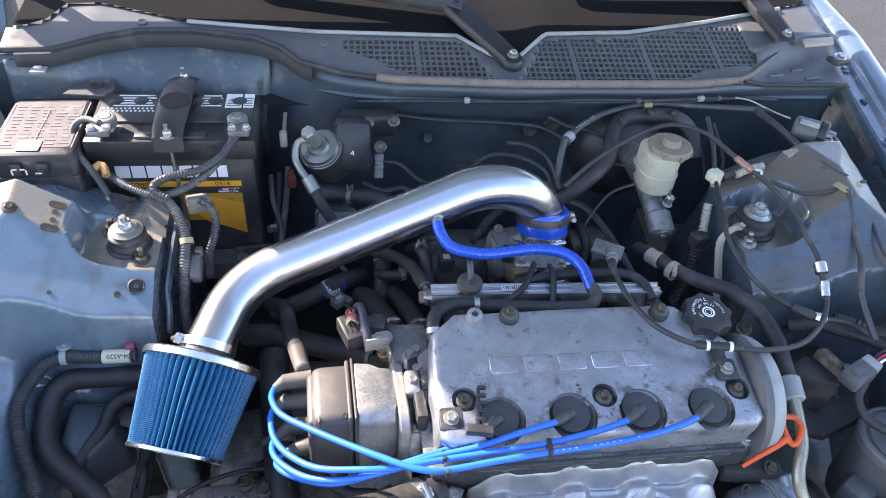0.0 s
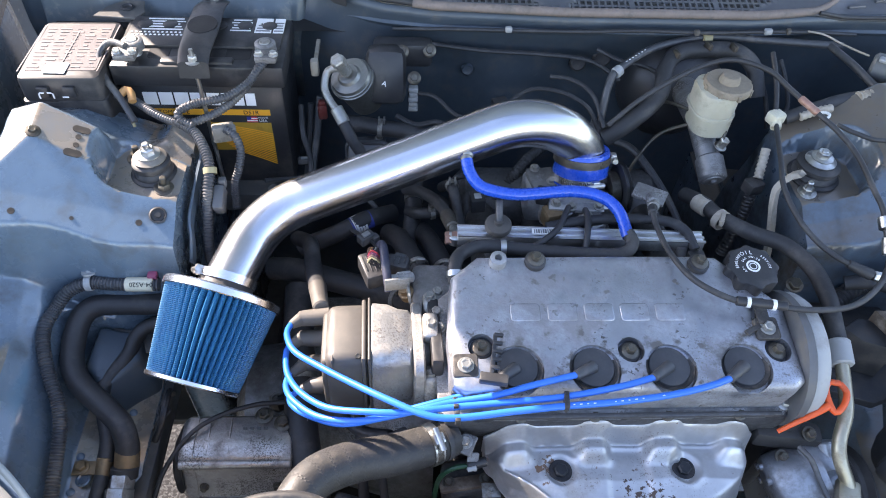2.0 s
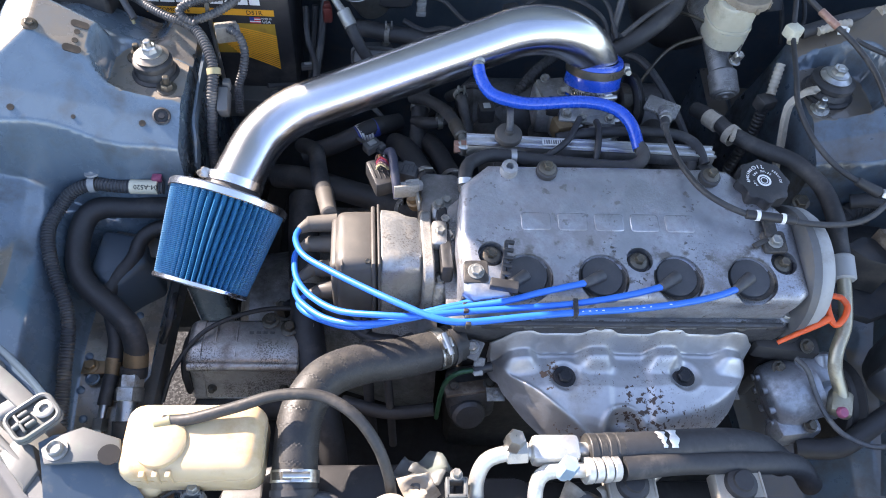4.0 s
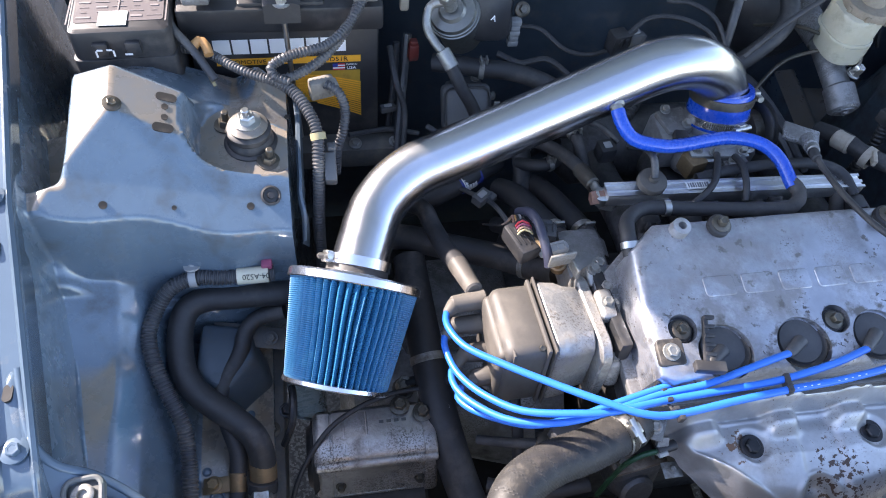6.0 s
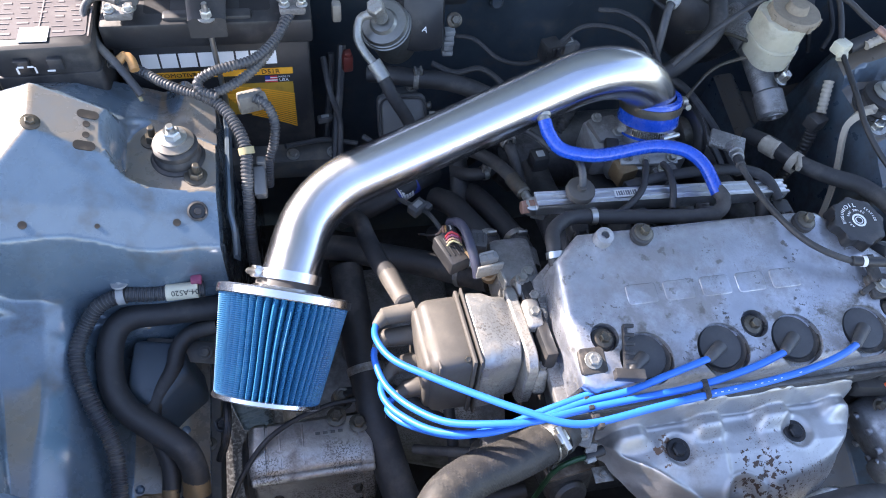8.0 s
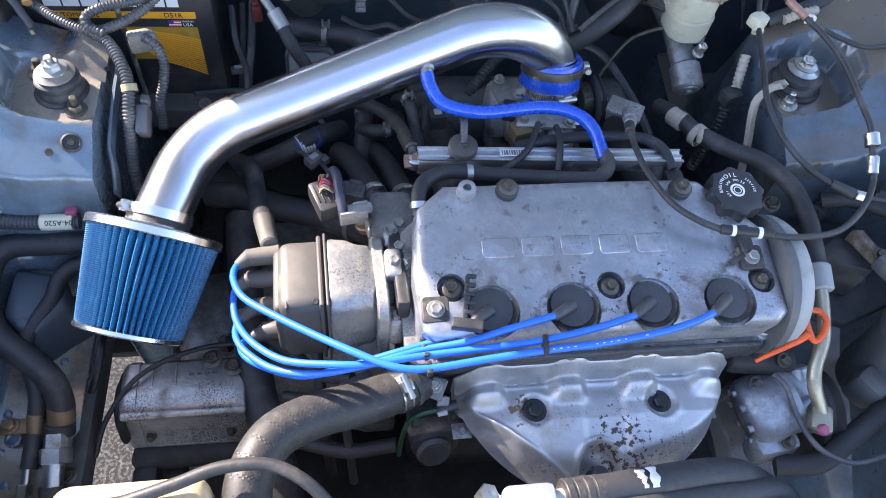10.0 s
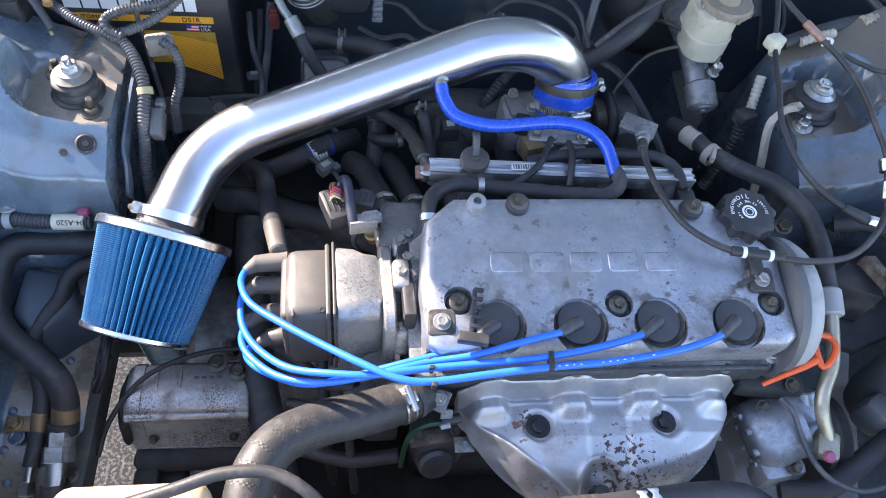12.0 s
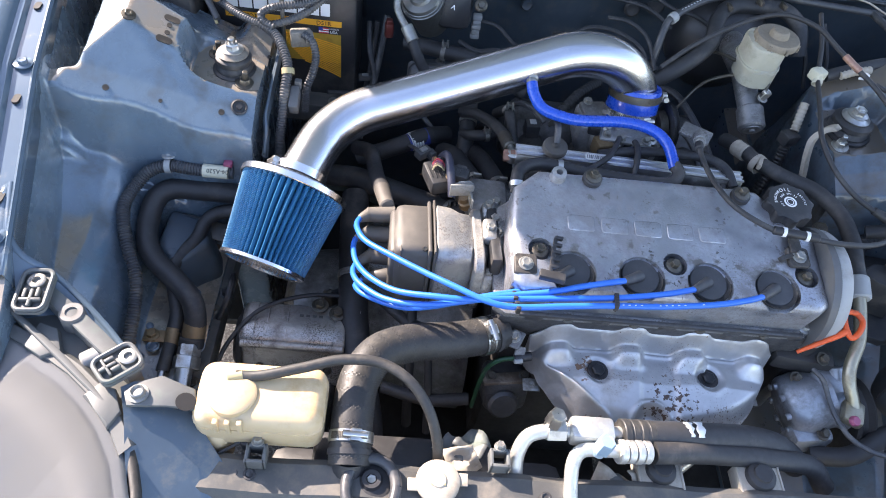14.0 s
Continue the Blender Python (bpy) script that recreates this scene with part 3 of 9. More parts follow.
def fender(side):
    """Folded flange and outer wing."""
    s = -1 if side == "left" else 1
    prof = [(0.0, -0.030), (0.002, 0.001), (0.005, 0.004), (0.009, 0.0), (0.030, 0.0), (0.034, 0.007), (0.040, 0.008), (0.044, 0.014), (0.060, 0.019), (0.080, 0.017), (0.102, 0.004), (0.125, -0.03), (0.145, -0.10), (0.155, -0.20), (0.158, -0.32), (0.150, -0.50), (0.14, -0.62)]
    bm = bmesh.new()
    ys = np.linspace(-0.05, 1.3, 42)
    rows = []
    for y in ys:
        rows.append([bm.verts.new((MID + s * (flange_in(y) + w), y, flange_z(y) + z)) for w, z in prof])
    for a, b in zip(rows, rows[1:]):
        for i in range(len(prof) - 1):
            bm.faces.new((a[i], a[i + 1], b[i + 1], b[i]))
    t = thing("fender", (MID + s * 0.86, 0.3, 0.25), "teal-blue painted front fender with a folded inner flange", "fender", "front fenders")
    o = part("panel", bm, paint, t)
    thicken(o, 0.0015)
    for y in (-0.007, 0.222, 0.45, 0.66):
        bm = bmesh.new()
        hex_bolt(bm, (MID + s * (flange_in(y) + 0.019), y, flange_z(y) + 0.001), (0, 0, 1), 0.0062, 0.005, 1.9)
        part("bolt", bm, paint, t)
    for y in (0.04, 0.17, 0.33, 0.56):
        bm = bmesh.new()
        slab(bm, rounded_rect(0.008, 0.016, 0.0039, 4, MID + s * (flange_in(y) + 0.020), y), flange_z(y) + 0.0024, 0.003, None)
        part("slot", bm, screen_black, t, "dark slot in the flange")
    return t


fender("left")
fender("right")

def lip(x):
    """The line of the cowl's front edge."""
    return bend(x, (-0.80, -0.72, -0.66, -0.60, -0.52, -0.42, -0.38, -0.35, -0.28, -0.20, 0.0, 0.30, 0.38, 0.46, 0.62),
                (0.640, 0.645, 0.672, 0.690, 0.692, 0.676, 0.655, 0.622, 0.596, 0.583, 0.575, 0.577, 0.586, 0.592, 0.594))


def cowl_z(y):
    return 0.918 + 0.24 * (y - 0.575)


# firewall
bm = bmesh.new()


def wall_place(u, v):
    x, z = -0.83 + 1.42 * u, 0.22 + 0.70 * v
    y = 0.605 + 0.035 * smooth(-0.36, -0.44, x)
    y += 0.010 * math.sin(x * 28) * smooth(0.35, 0.5, z) * smooth(0.86, 0.80, z)
    rise = smooth(0.80, 0.92, z)
    edge = lip(min(max(x, -0.80), 0.56))
    return (x, y + (edge + 0.004 - y) * rise, z + (cowl_z(edge) - 0.006 - 0.92) * rise)


sheet(bm, 90, 40, wall_place)
ob = single("wall_firewall", bm, firewall_paint, (MID, 0.62, 0.22), "teal-blue painted steel firewall, grimy, with shade in its dark paint", "firewall", kind="structure", angle=60)
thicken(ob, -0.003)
bm = bmesh.new()
rows = []
for x in np.linspace(-0.795, -0.40, 80):
    ribs = max(math.exp(-((x + 0.66 - 0.062 * k) / 0.006) ** 2) for k in range(5))
    y0 = 0.628 + 0.02 * smooth(-0.46, -0.40, x) - 0.006 * ribs
    edge = lip(x)
    rows.append([bm.verts.new((x, y0, 0.72)), bm.verts.new((x, y0, 0.86)), bm.verts.new((x, y0 + (edge - y0) * 0.5, 0.895)), bm.verts.new((x, edge - 0.002, cowl_z(edge) - 0.012))])
for a, b in zip(rows, rows[1:]):
    for k in range(3):
        bm.faces.new((a[k], b[k], b[k + 1], a[k + 1]))
ob = single("wall_ribbed", bm, material("pale_panel_paint", (0.088, 0.112, 0.128), 0.4, 0.2, 0.12, 8, (0.22, 0.21, 0.19), 0.25, 34, 0.04, 400, coat=0.2), (-0.55, 0.63, 0.72), "pale grey-green ribbed panel behind the battery", "panel", kind="structure", angle=60)
thicken(ob, -0.002)


def cowl_back(x):
    """Line of the cowl's rear edge before the windscreen."""
    return bend(x, (-0.80, -0.75, -0.72, -0.67, -0.533, -0.324, -0.09, -0.035, 0.012, 0.066, 0.22, 0.373, 0.493, 0.62), (0.690, 0.700, 0.748, 0.752, 0.712, 0.692, 0.688, 0.640, 0.640, 0.696, 0.704, 0.735, 0.766, 0.800))


def vent(x, y):
    """Where the grille's openings lie."""
    front = lip(x) + 0.008 + 0.055 * smooth(-0.12, -0.30, x) + 0.03 * smooth(0.25, 0.36, x)
    back = bend(x, (-0.29, -0.085, -0.040, 0.008, 0.062, 0.44), (0.684, 0.678, 0.588, 0.588, 0.686, 0.735))
    return -0.282 < x < 0.435 and front < y < min(back, cowl_back(x) - 0.010)


def end_fold(x, y):
    """Rolled fold of the panel's end, and the lower step before it."""
    crest = bend(x, (0.34, 0.41, 0.48, 0.55, 0.61), (0.602, 0.628, 0.664, 0.688, 0.697))
    d = y - crest
    return 0.014 * math.exp(-(d / 0.013) ** 2) * smooth(0.38, 0.47, x) - 0.012 * smooth(0.0, -0.03, d) * smooth(0.38, 0.46, x)


bm = bmesh.new()
xs, ys = np.linspace(-0.80, 0.61, 142), np.linspace(0.57, 0.80, 47)
grid = {}
for i, x in enumerate(xs):
    for j, y in enumerate(ys):
        yy = max(y, lip(x))
        grid[i, j] = (x, yy, cowl_z(yy) + end_fold(x, yy))
verts = {}
for i in range(len(xs) - 1):
    for j in range(len(ys) - 1):
        if ys[j + 1] <= lip(xs[i]) and ys[j + 1] <= lip(xs[i + 1]):
            continue
        middle = (xs[i] + xs[i + 1]) / 2
        if vent(middle, (ys[j] + ys[j + 1]) / 2) or ys[j] > cowl_back(middle) + 0.004:
            continue
        quad = []
        for key in ((i, j), (i + 1, j), (i + 1, j + 1), (i, j + 1)):
            if key not in verts:
                verts[key] = bm.verts.new(grid[key])
            quad.append(verts[key])
        bm.faces.new(quad)
bmesh.ops.remove_doubles(bm, verts=bm.verts, dist=0.0003)
cowl = thing("cowl_panel", (MID, 0.6, 0.918), "weathered black plastic cowl panel with square-holed grilles under the windscreen", "cowl panel")
ob = part("panel", bm, cowl_plastic, cowl, angle=60)
thicken(ob, 0.003)
bm = bmesh.new()
for i in range(71):
    x = -0.282 + 0.0102 * i
    span = [y for y in np.arange(0.57, 0.80, 0.004) if vent(x, y)]
    if span:
        a, b = span[0] - 0.008, span[-1] + 0.008
        wide = 0.0085 if i % 13 == 12 else 0.0030
        box(bm, (x, (a + b) / 2, cowl_z((a + b) / 2) - 0.0015), (wide, b - a, 0.003), turn=Matrix.Rotation(math.atan(0.24), 3, "X"))
for j in range(18):
    y = 0.583 + 0.0122 * j
    span = [x for x in np.arange(-0.30, 0.445, 0.004) if vent(x, y)]
    runs, start = [], None
    for k, x in enumerate(span):
        if start is None:
            start = x
        if k == len(span) - 1 or span[k + 1] - x > 0.006:
            runs.append((start, x))
            start = None
    for a, b in runs:
        box(bm, ((a + b) / 2, y, cowl_z(y) - 0.0016), (b - a + 0.016, 0.0035, 0.003), turn=Matrix.Rotation(math.atan(0.24), 3, "X"))
part("grille", bm, cowl_plastic, cowl, "grille of small square holes")
bm = bmesh.new()
sheet(bm, 8, 2, lambda u, v: (-0.78 + 1.40 * u, 0.612 + 0.34 * v, 0.86 + 0.02 * v))
part("drain_tray", bm, screen_black, cowl, "dark tray under the grille")
for a, b, r_, m_ in ((-0.80, -0.355, 0.0050, rubber), (-0.36, -0.225, 0.0050, rubber), (0.40, 0.605, 0.0035, rubber)):
    line = [Vector((x, lip(x) + 0.001, cowl_z(lip(x)) + end_fold(x, lip(x)) + 0.003)) for x in np.arange(a, b, 0.01)]
    part("seal", tube(bmesh.new(), line, r_, 10), m_, cowl, "rubber edge seal")
bm = bmesh.new()
last = None
for x in np.arange(-0.775, -0.325, 0.006):
    y, z = lip(x), cowl_z(lip(x))
    now = [bm.verts.new((x, y + d, z + h)) for d, h in ((-0.002, 0.004), (-0.010, 0.000), (-0.013, -0.010), (-0.012, -0.020), (-0.004, -0.022), (0.0, -0.006))]
    if last:
        bridge(bm, last, now)
    last = now
part("arch_lip", bm, rubber, cowl, "thick black lip arching over the battery")
line = [Vector((x, lip(x) + 0.001, cowl_z(lip(x)) + 0.003)) for x in np.arange(-0.23, 0.365, 0.01)]
line += spline([(0.370, 0.586, 0.9235), (0.398, 0.594, 0.9240), (0.430, 0.612, 0.9285), (0.462, 0.636, 0.9370), (0.488, 0.655, 0.9420)], 0.01)
part("seal", tube(bmesh.new(), line, lambda s_, i: 0.0070 - 0.0052 * smooth(56, len(line), i), 10), seal_dusty, cowl, "dusty rubber edge seal, thinning out along the fold")
bm = bmesh.new()
slab(bm, [(0.530, 0.649), (0.592, 0.661), (0.603, 0.684), (0.538, 0.673)], 0.962, 0.006, None, 0.002)
part("end_clip", bm, grey_cap, cowl, "dusty tan clip over the panel's end")
bm = bmesh.new()
box(bm, (0.600, 0.640, 0.937), (0.034, 0.026, 0.010), 0.003, 12)
bolt_seat = part("bolt_seat", bm, black_plastic, cowl)
bm = bmesh.new()
hex_bolt(bm, (0.600, 0.640, 0.942), (0, -0.2, 1), 0.0075, 0.007, 1.6)
part("bolt", bm, zinc, bolt_seat, "zinc bolt")
for x, y, w in ((0.475, 0.618, 0.030), (0.520, 0.632, 0.022), (0.545, 0.612, 0.034)):
    bm = bmesh.new()
    box(bm, (x, y, cowl_z(y) + end_fold(x, y) + 0.001), (w, 0.005, 0.006), 0.002, 8)
    part("rib", bm, cowl_plastic, cowl)
# Line along the rear edge, paler than the panel.
line = [Vector((x, cowl_back(x), cowl_z(cowl_back(x)) + 0.004)) for x in np.arange(-0.53, 0.55, 0.01)]
part("rear_edge", tube(bmesh.new(), line, 0.0035, 8), pale_grey, cowl, "pale rear edge")
# Added black sheet that stands for the shaded recess before the glass.
bm = bmesh.new()
sheet(bm, 60, 3, lambda u, v: (-0.79 + 1.39 * u, cowl_back(-0.79 + 1.39 * u) + 0.003 + (0.945 - cowl_back(-0.79 + 1.39 * u)) * v, cowl_z(cowl_back(-0.79 + 1.39 * u) + 0.14 * v) - 0.010 * math.sin(math.pi * min(1, 3 * v)) + 0.004))
part("screen_seal", bm, matt_sheet, cowl, "matt black sheet added for the dark recess below the windscreen")
for x, y in ((-0.31, 0.668), (-0.46, 0.682), (0.16, 0.685), (-0.60, 0.712)):
    bm = bmesh.new()
    turned(bm, (x, y, cowl_z(y)), (0, -0.2, 1), [(0, 0.0075), (0.002, 0.0075), (0.003, 0.006), (0.0022, 0.004)], 18)
    part("fastener", bm, cowl_plastic, cowl)

# windscreen and wipers
bm = bmesh.new()
sheet(bm, 20, 6, lambda u, v: (MID - 0.70 + 1.40 * u, 0.930 + 0.42 * v + 0.03 * (2 * u - 1) ** 2, 0.985 + 0.28 * v))
glass = material("tinted_glass", (0.02, 0.022, 0.024), 0.05, 0, 0.02, 5, None, bump=0, rough_var=0.01)
ob = single("window_1", bm, glass, (MID, 0.85, 0.965), "dark reflective windscreen above the cowl", "windscreen", kind="structure")
thicken(ob, 0.005)
wiper_black = material("satin_black_paint", (0.014, 0.014, 0.016), 0.38, 0, 0.2, 30, (0.05, 0.048, 0.045), 0.25, 40, 0.04, 400)
for px, py, hx, hy, ex, ey in ((-0.004, 0.626, -0.088, 0.742, -0.44, 0.812), (0.514, 0.690, 0.480, 0.795, 0.12, 0.818)):
    w = thing("wiper_arm", (px, py, cowl_z(py)), "satin black wiper arm on its bolted pivot", "wiper", "wipers")
    z0 = cowl_z(py)
    bm = bmesh.new()
    turned(bm, (px, py, z0), (0, -0.2, 1), [(0, 0.020), (0.010, 0.019), (0.014, 0.015)], 24)
    part("pivot", bm, wiper_black, w)
    hb = bmesh.new()
    turned(hb, (px, py, z0 + 0.015), (0, -0.2, 1), [(0, 0.0095), (0.002, 0.0095), (0.002, 0.007)], 20)
    hex_bolt(hb, (px, py, z0 + 0.016), (0, -0.2, 1), 0.0065, 0.007, 0)
    part("nut", hb, zinc, w)
    for nm, p, q, w0, w1, deep in (("arm_head", (px, py, z0 + 0.012), (hx, hy, cowl_z(hy) + 0.024), 0.0190, 0.0255, 0.012), ("arm", (hx + 0.012, hy - 0.004, cowl_z(hy) + 0.026), (ex, ey, cowl_z(ey) + 0.026), 0.0165, 0.0110, 0.014)):
        bm = bmesh.new()
        last = None
        for k in range(17):
            f = k / 16
            c = Vector(p) * (1 - f) + Vector(q) * f
            side = (Vector(q) - Vector(p)).cross(Vector((0, 0, 1))).normalized()
            wd = w0 + (w1 - w0) * f
            now = [bm.verts.new(c + side * a * wd + Vector((0, 0, h))) for a, h in ((-1, -deep), (-0.97, -0.001), (-0.85, 0.0025), (0.85, 0.0025), (0.97, -0.001), (1, -deep))]
            if last:
                bridge(bm, last, now)
            else:
                bm.faces.new(now[::-1])
            last = now
        bm.faces.new(last)
        part(nm, bm, wiper_black, w, "folded steel arm, satin black")
    bm = bmesh.new()
    turned(bm, (hx, hy, cowl_z(hy) + 0.020), (0.3, 0.1, 1), [(0, 0.010), (0.009, 0.010), (0.011, 0.007)], 18)
    part("hinge_pin", bm, wiper_black, w)

# open bonnet over the bay, out of view; paint lightened to bounce light in
bm = bmesh.new()
HOOD_Y, HOOD_Z, HOOD_A, HOOD_L = 0.82, 1.07, radians(58), 1.20
def hood_place(u, v):
    along = v * (HOOD_L + 0.06 * (1 - (2 * u - 1) ** 2))
    crown = 0.03 * (1 - (2 * u - 1) ** 2)
    return (MID + (u - 0.5) * (1.62 - 0.08 * v), HOOD_Y - along * math.cos(HOOD_A) + crown * math.sin(HOOD_A), HOOD_Z + along * math.sin(HOOD_A) + crown * math.cos(HOOD_A))


sheet(bm, 20, 16, hood_place)
hood = thing("bonnet", (MID, HOOD_Y, HOOD_Z), "teal-blue car bonnet standing open over the engine, paint lightened to bounce light", "bonnet")
ob = part("panel", bm, material("bonnet_paint", (0.28, 0.34, 0.38), 0.40, 0.15, 0.1, 6, (0.24, 0.25, 0.25), 0.2, 24, 0.03, 400, coat=0.3), hood)
thicken(ob, 0.012)

for s_ in (-1, 1):
    bm = bmesh.new()
    hx = MID + 0.725 * s_
    last = None
    for y, z in ((0.770, 0.905), (0.785, 0.935), (0.815, 0.985), (0.832, 1.03), (0.824, 1.085)):
        now = [bm.verts.new((hx + a, y + b, z)) for a, b in ((-0.014, -0.004), (0.014, -0.004), (0.014, 0.004), (-0.014, 0.004))]
        if last:
            bridge(bm, last, now)
        else:
            bm.faces.new(now[::-1])
        last = now
    bm.faces.new(last)
    part("hinge", bm, paint_dusty, hood, "painted steel bonnet hinge")

# ---- engine: block, head, gearbox below ----
eng = thing("engine_block", (0.0, 0.1, 0.30), "greasy dark engine block under the cylinder head", "engine")
bm = bmesh.new()
box(bm, (0.0, 0.11, 0.52), (0.36, 0.20, 0.40), 0.02)
part("block", bm, dark_iron, eng)
bm = bmesh.new()
box(bm, (0.0, 0.075, 0.735), (0.40, 0.165, 0.055), 0.008, Matrix.Rotation(radians(10.4), 3, "X"))
part("cylinder_head", bm, oily_head, eng, "oily cast aluminium cylinder head")
HT = Matrix.Rotation(radians(10.4), 3, "X")
for k in range(9):
    bm = bmesh.new()
    x = -0.155 + 0.042 * k
    if k % 2:
        stud_nut(bm, (x, -0.005, 0.750), (0, -0.6, 0.8), 0.0050, 0.004, 0.005)
    else:
        box(bm, (x, -0.006, 0.748), (0.024, 0.008, 0.012), 0.003, HT)
    part("head_stud" if k % 2 else "head_boss", bm, bolt_dark if k % 2 else oily_head, eng)
bm = bmesh.new()
box(bm, (0.004, -0.010, 0.757), (0.36, 0.006, 0.007), 0.002, HT)
part("head_rib", bm, oily_head, eng)
gear = thing("gearbox", (-0.36, 0.22, 0.30), "grimy aluminium gearbox housing low in the bay", "gearbox")
bm = bmesh.new()
turned(bm, (-0.50, 0.20, 0.42), (1, 0, 0), [(0, 0.06), (0.02, 0.10), (0.16, 0.12), (0.26, 0.15), (0.30, 0.15)], 28)
box(bm, (-0.33, 0.25, 0.53), (0.16, 0.14, 0.08), 0.02)
part("housing", bm, cast_dirty, gear)
bm = bmesh.new()
hex_bolt(bm, (-0.418, 0.120, 0.565), (0, -0.2, 1), 0.011, 0.028, 1.3)
part("bolt", bm, bolt_dark, gear)

# ---- valve cover ----
COVER = Matrix.Translation((0.0, 0.08, 0.828)) @ Matrix.Rotation(radians(10.4), 4, "X")
vc = thing("valve_cover", (0.0, 0.08, 0.75), "stained cast aluminium valve cover with four spark plug wells", "valve cover")
out = [(-0.158, 0.078), (-0.190, 0.050), (-0.196, -0.02), (-0.193, -0.084), (-0.180, -0.093), (0.182, -0.093), (0.196, -0.082), (0.196, 0.012),
       (0.130, 0.078), (0.10, 0.080), (0.0, 0.080)]
bm = bmesh.new()
slab(bm, out[::-1], 0.0, 0.060)
bmesh.ops.recalc_face_normals(bm, faces=bm.faces)
top_edges = [e for e in bm.edges if all(v.co.z > -0.001 for v in e.verts)]
bmesh.ops.bevel(bm, geom=top_edges, offset=0.0135, segments=4, affect="EDGES", profile=0.55)
bmesh.ops.transform(bm, matrix=COVER, verts=bm.verts)
body = part("body", bm, cover_cast, vc)
WELLS = [-0.122, -0.038, 0.046, 0.130]
bm = bmesh.new()
for x in WELLS:
    turned(bm, COVER @ Vector((x, -0.063, -0.045)), COVER.to_3x3() @ Vector((0, -0.10, 1)), [(0, 0.0210), (0.0365, 0.0212), (0.0370, 0.0280), (0.060, 0.0292)], 36)
for x, y in ((-0.160, -0.040), (0.005, -0.045), (0.171, -0.046)):
    turned(bm, COVER @ Vector((x, y, -0.014)), COVER.to_3x3() @ Vector((0, 0, 1)), [(0, 0.0145), (0.03, 0.0155)], 28)
cut(body, bm)
# lower flange
bm = bmesh.new()
slab(bm, [(x * (1.065 if x < 0 else 1.03), y * 1.05 - 0.004) for x, y in out][::-1], -0.056, 0.012, COVER, 0.002)
part("flange", bm, cast_dirty, vc, "oily lower flange")
# raised lettering of the maker: plain raised blocks
for k, (w, x) in enumerate(((0.034, -0.108), (0.034, -0.066), (0.034, -0.024), (0.033, 0.017), (0.034, 0.058))):
    bm = bmesh.new()
    slab(bm, rounded_rect(w, 0.022, 0.004, 3, x, 0.001), 0.0010, 0.003, COVER, 0.0012, 3)
    part("raised_block", bm, cover_cast, vc)
NRM = COVER.to_3x3() @ Vector((0, 0, 1))
for x, y, h in ((-0.160, -0.040, -0.012), (0.005, -0.045, -0.012), (0.171, -0.046, -0.012), (-0.091, 0.066, 0.001), (0.103, 0.062, 0.001)):
    g = bmesh.new()
    turned(g, COVER @ Vector((x, y, h)), NRM, [(0, 0.0125), (0.006, 0.0122), (0.0075, 0.010), (0.0075, 0.0085)], 24)
    gr = part("grommet", g, rubber, vc, "rubber sealing grommet")
    g = bmesh.new()
    turned(g, COVER @ Vector((x, y, h + 0.0072)), NRM, [(0, 0.0098), (0.0015, 0.0098), (0.003, 0.0075)], 24)
    hex_bolt(g, COVER @ Vector((x, y, h + 0.009)), NRM, 0.0057, 0.007, 0)
    part("bolt", g, bolt_dark, gr, "dark hexagon bolt")
for x in WELLS:
    g = bmesh.new()
    turned(g, COVER @ Vector((x, -0.063, -0.0080)), NRM, [(0, 0.0165), (0.0006, 0.0165), (0.0010, 0.0255), (0.0030, 0.0280), (0.0050, 0.0281)], 36, False)
    part("well_ring", g, grime, vc, "grimy ring round the plug well")
for x, y, h in ((-0.178, -0.062, -0.002), (0.163, -0.022, 0.003)):
    g = bmesh.new()
    slab(g, rounded_rect(0.027, 0.027, 0.004, 3, x, y), h + 0.0028, 0.006, COVER, 0.001, 1)
    part("bolt_seat", g, grime, vc, "black seat under the bolt")
    g = bmesh.new()
    hex_bolt(g, COVER @ Vector((x, y, h + 0.0026)), NRM, 0.0062, 0.0055, 1.45)
    part("bracket_bolt", g, dull_zinc, vc)
g = bmesh.new()
box(g, COVER @ Vector((0.160, -0.002, 0.007)), (0.014, 0.032, 0.004), 0.001, COVER.to_3x3())
box(g, COVER @ Vector((0.146, -0.024, 0.005)), (0.020, 0.006, 0.005), 0.001, COVER.to_3x3() @ Matrix.Rotation(radians(25), 3, "Z"))
part("cable_bracket", g, grime, vc, "black bracket holding the cable")
g = bmesh.new()
turned(g, COVER @ Vector((-0.135, 0.066, 0.0)), NRM, [(0, 0.0105), (0.011, 0.0095), (0.012, 0.0045), (0.002, 0.004)], 22)
part("boss", g, cast, vc)
g = bmesh.new()
hex_bolt(g, (0.192, 0.004, 0.757), NRM, 0.006, 0.005, 1.6)
part("flange_bolt", g, zinc, vc)

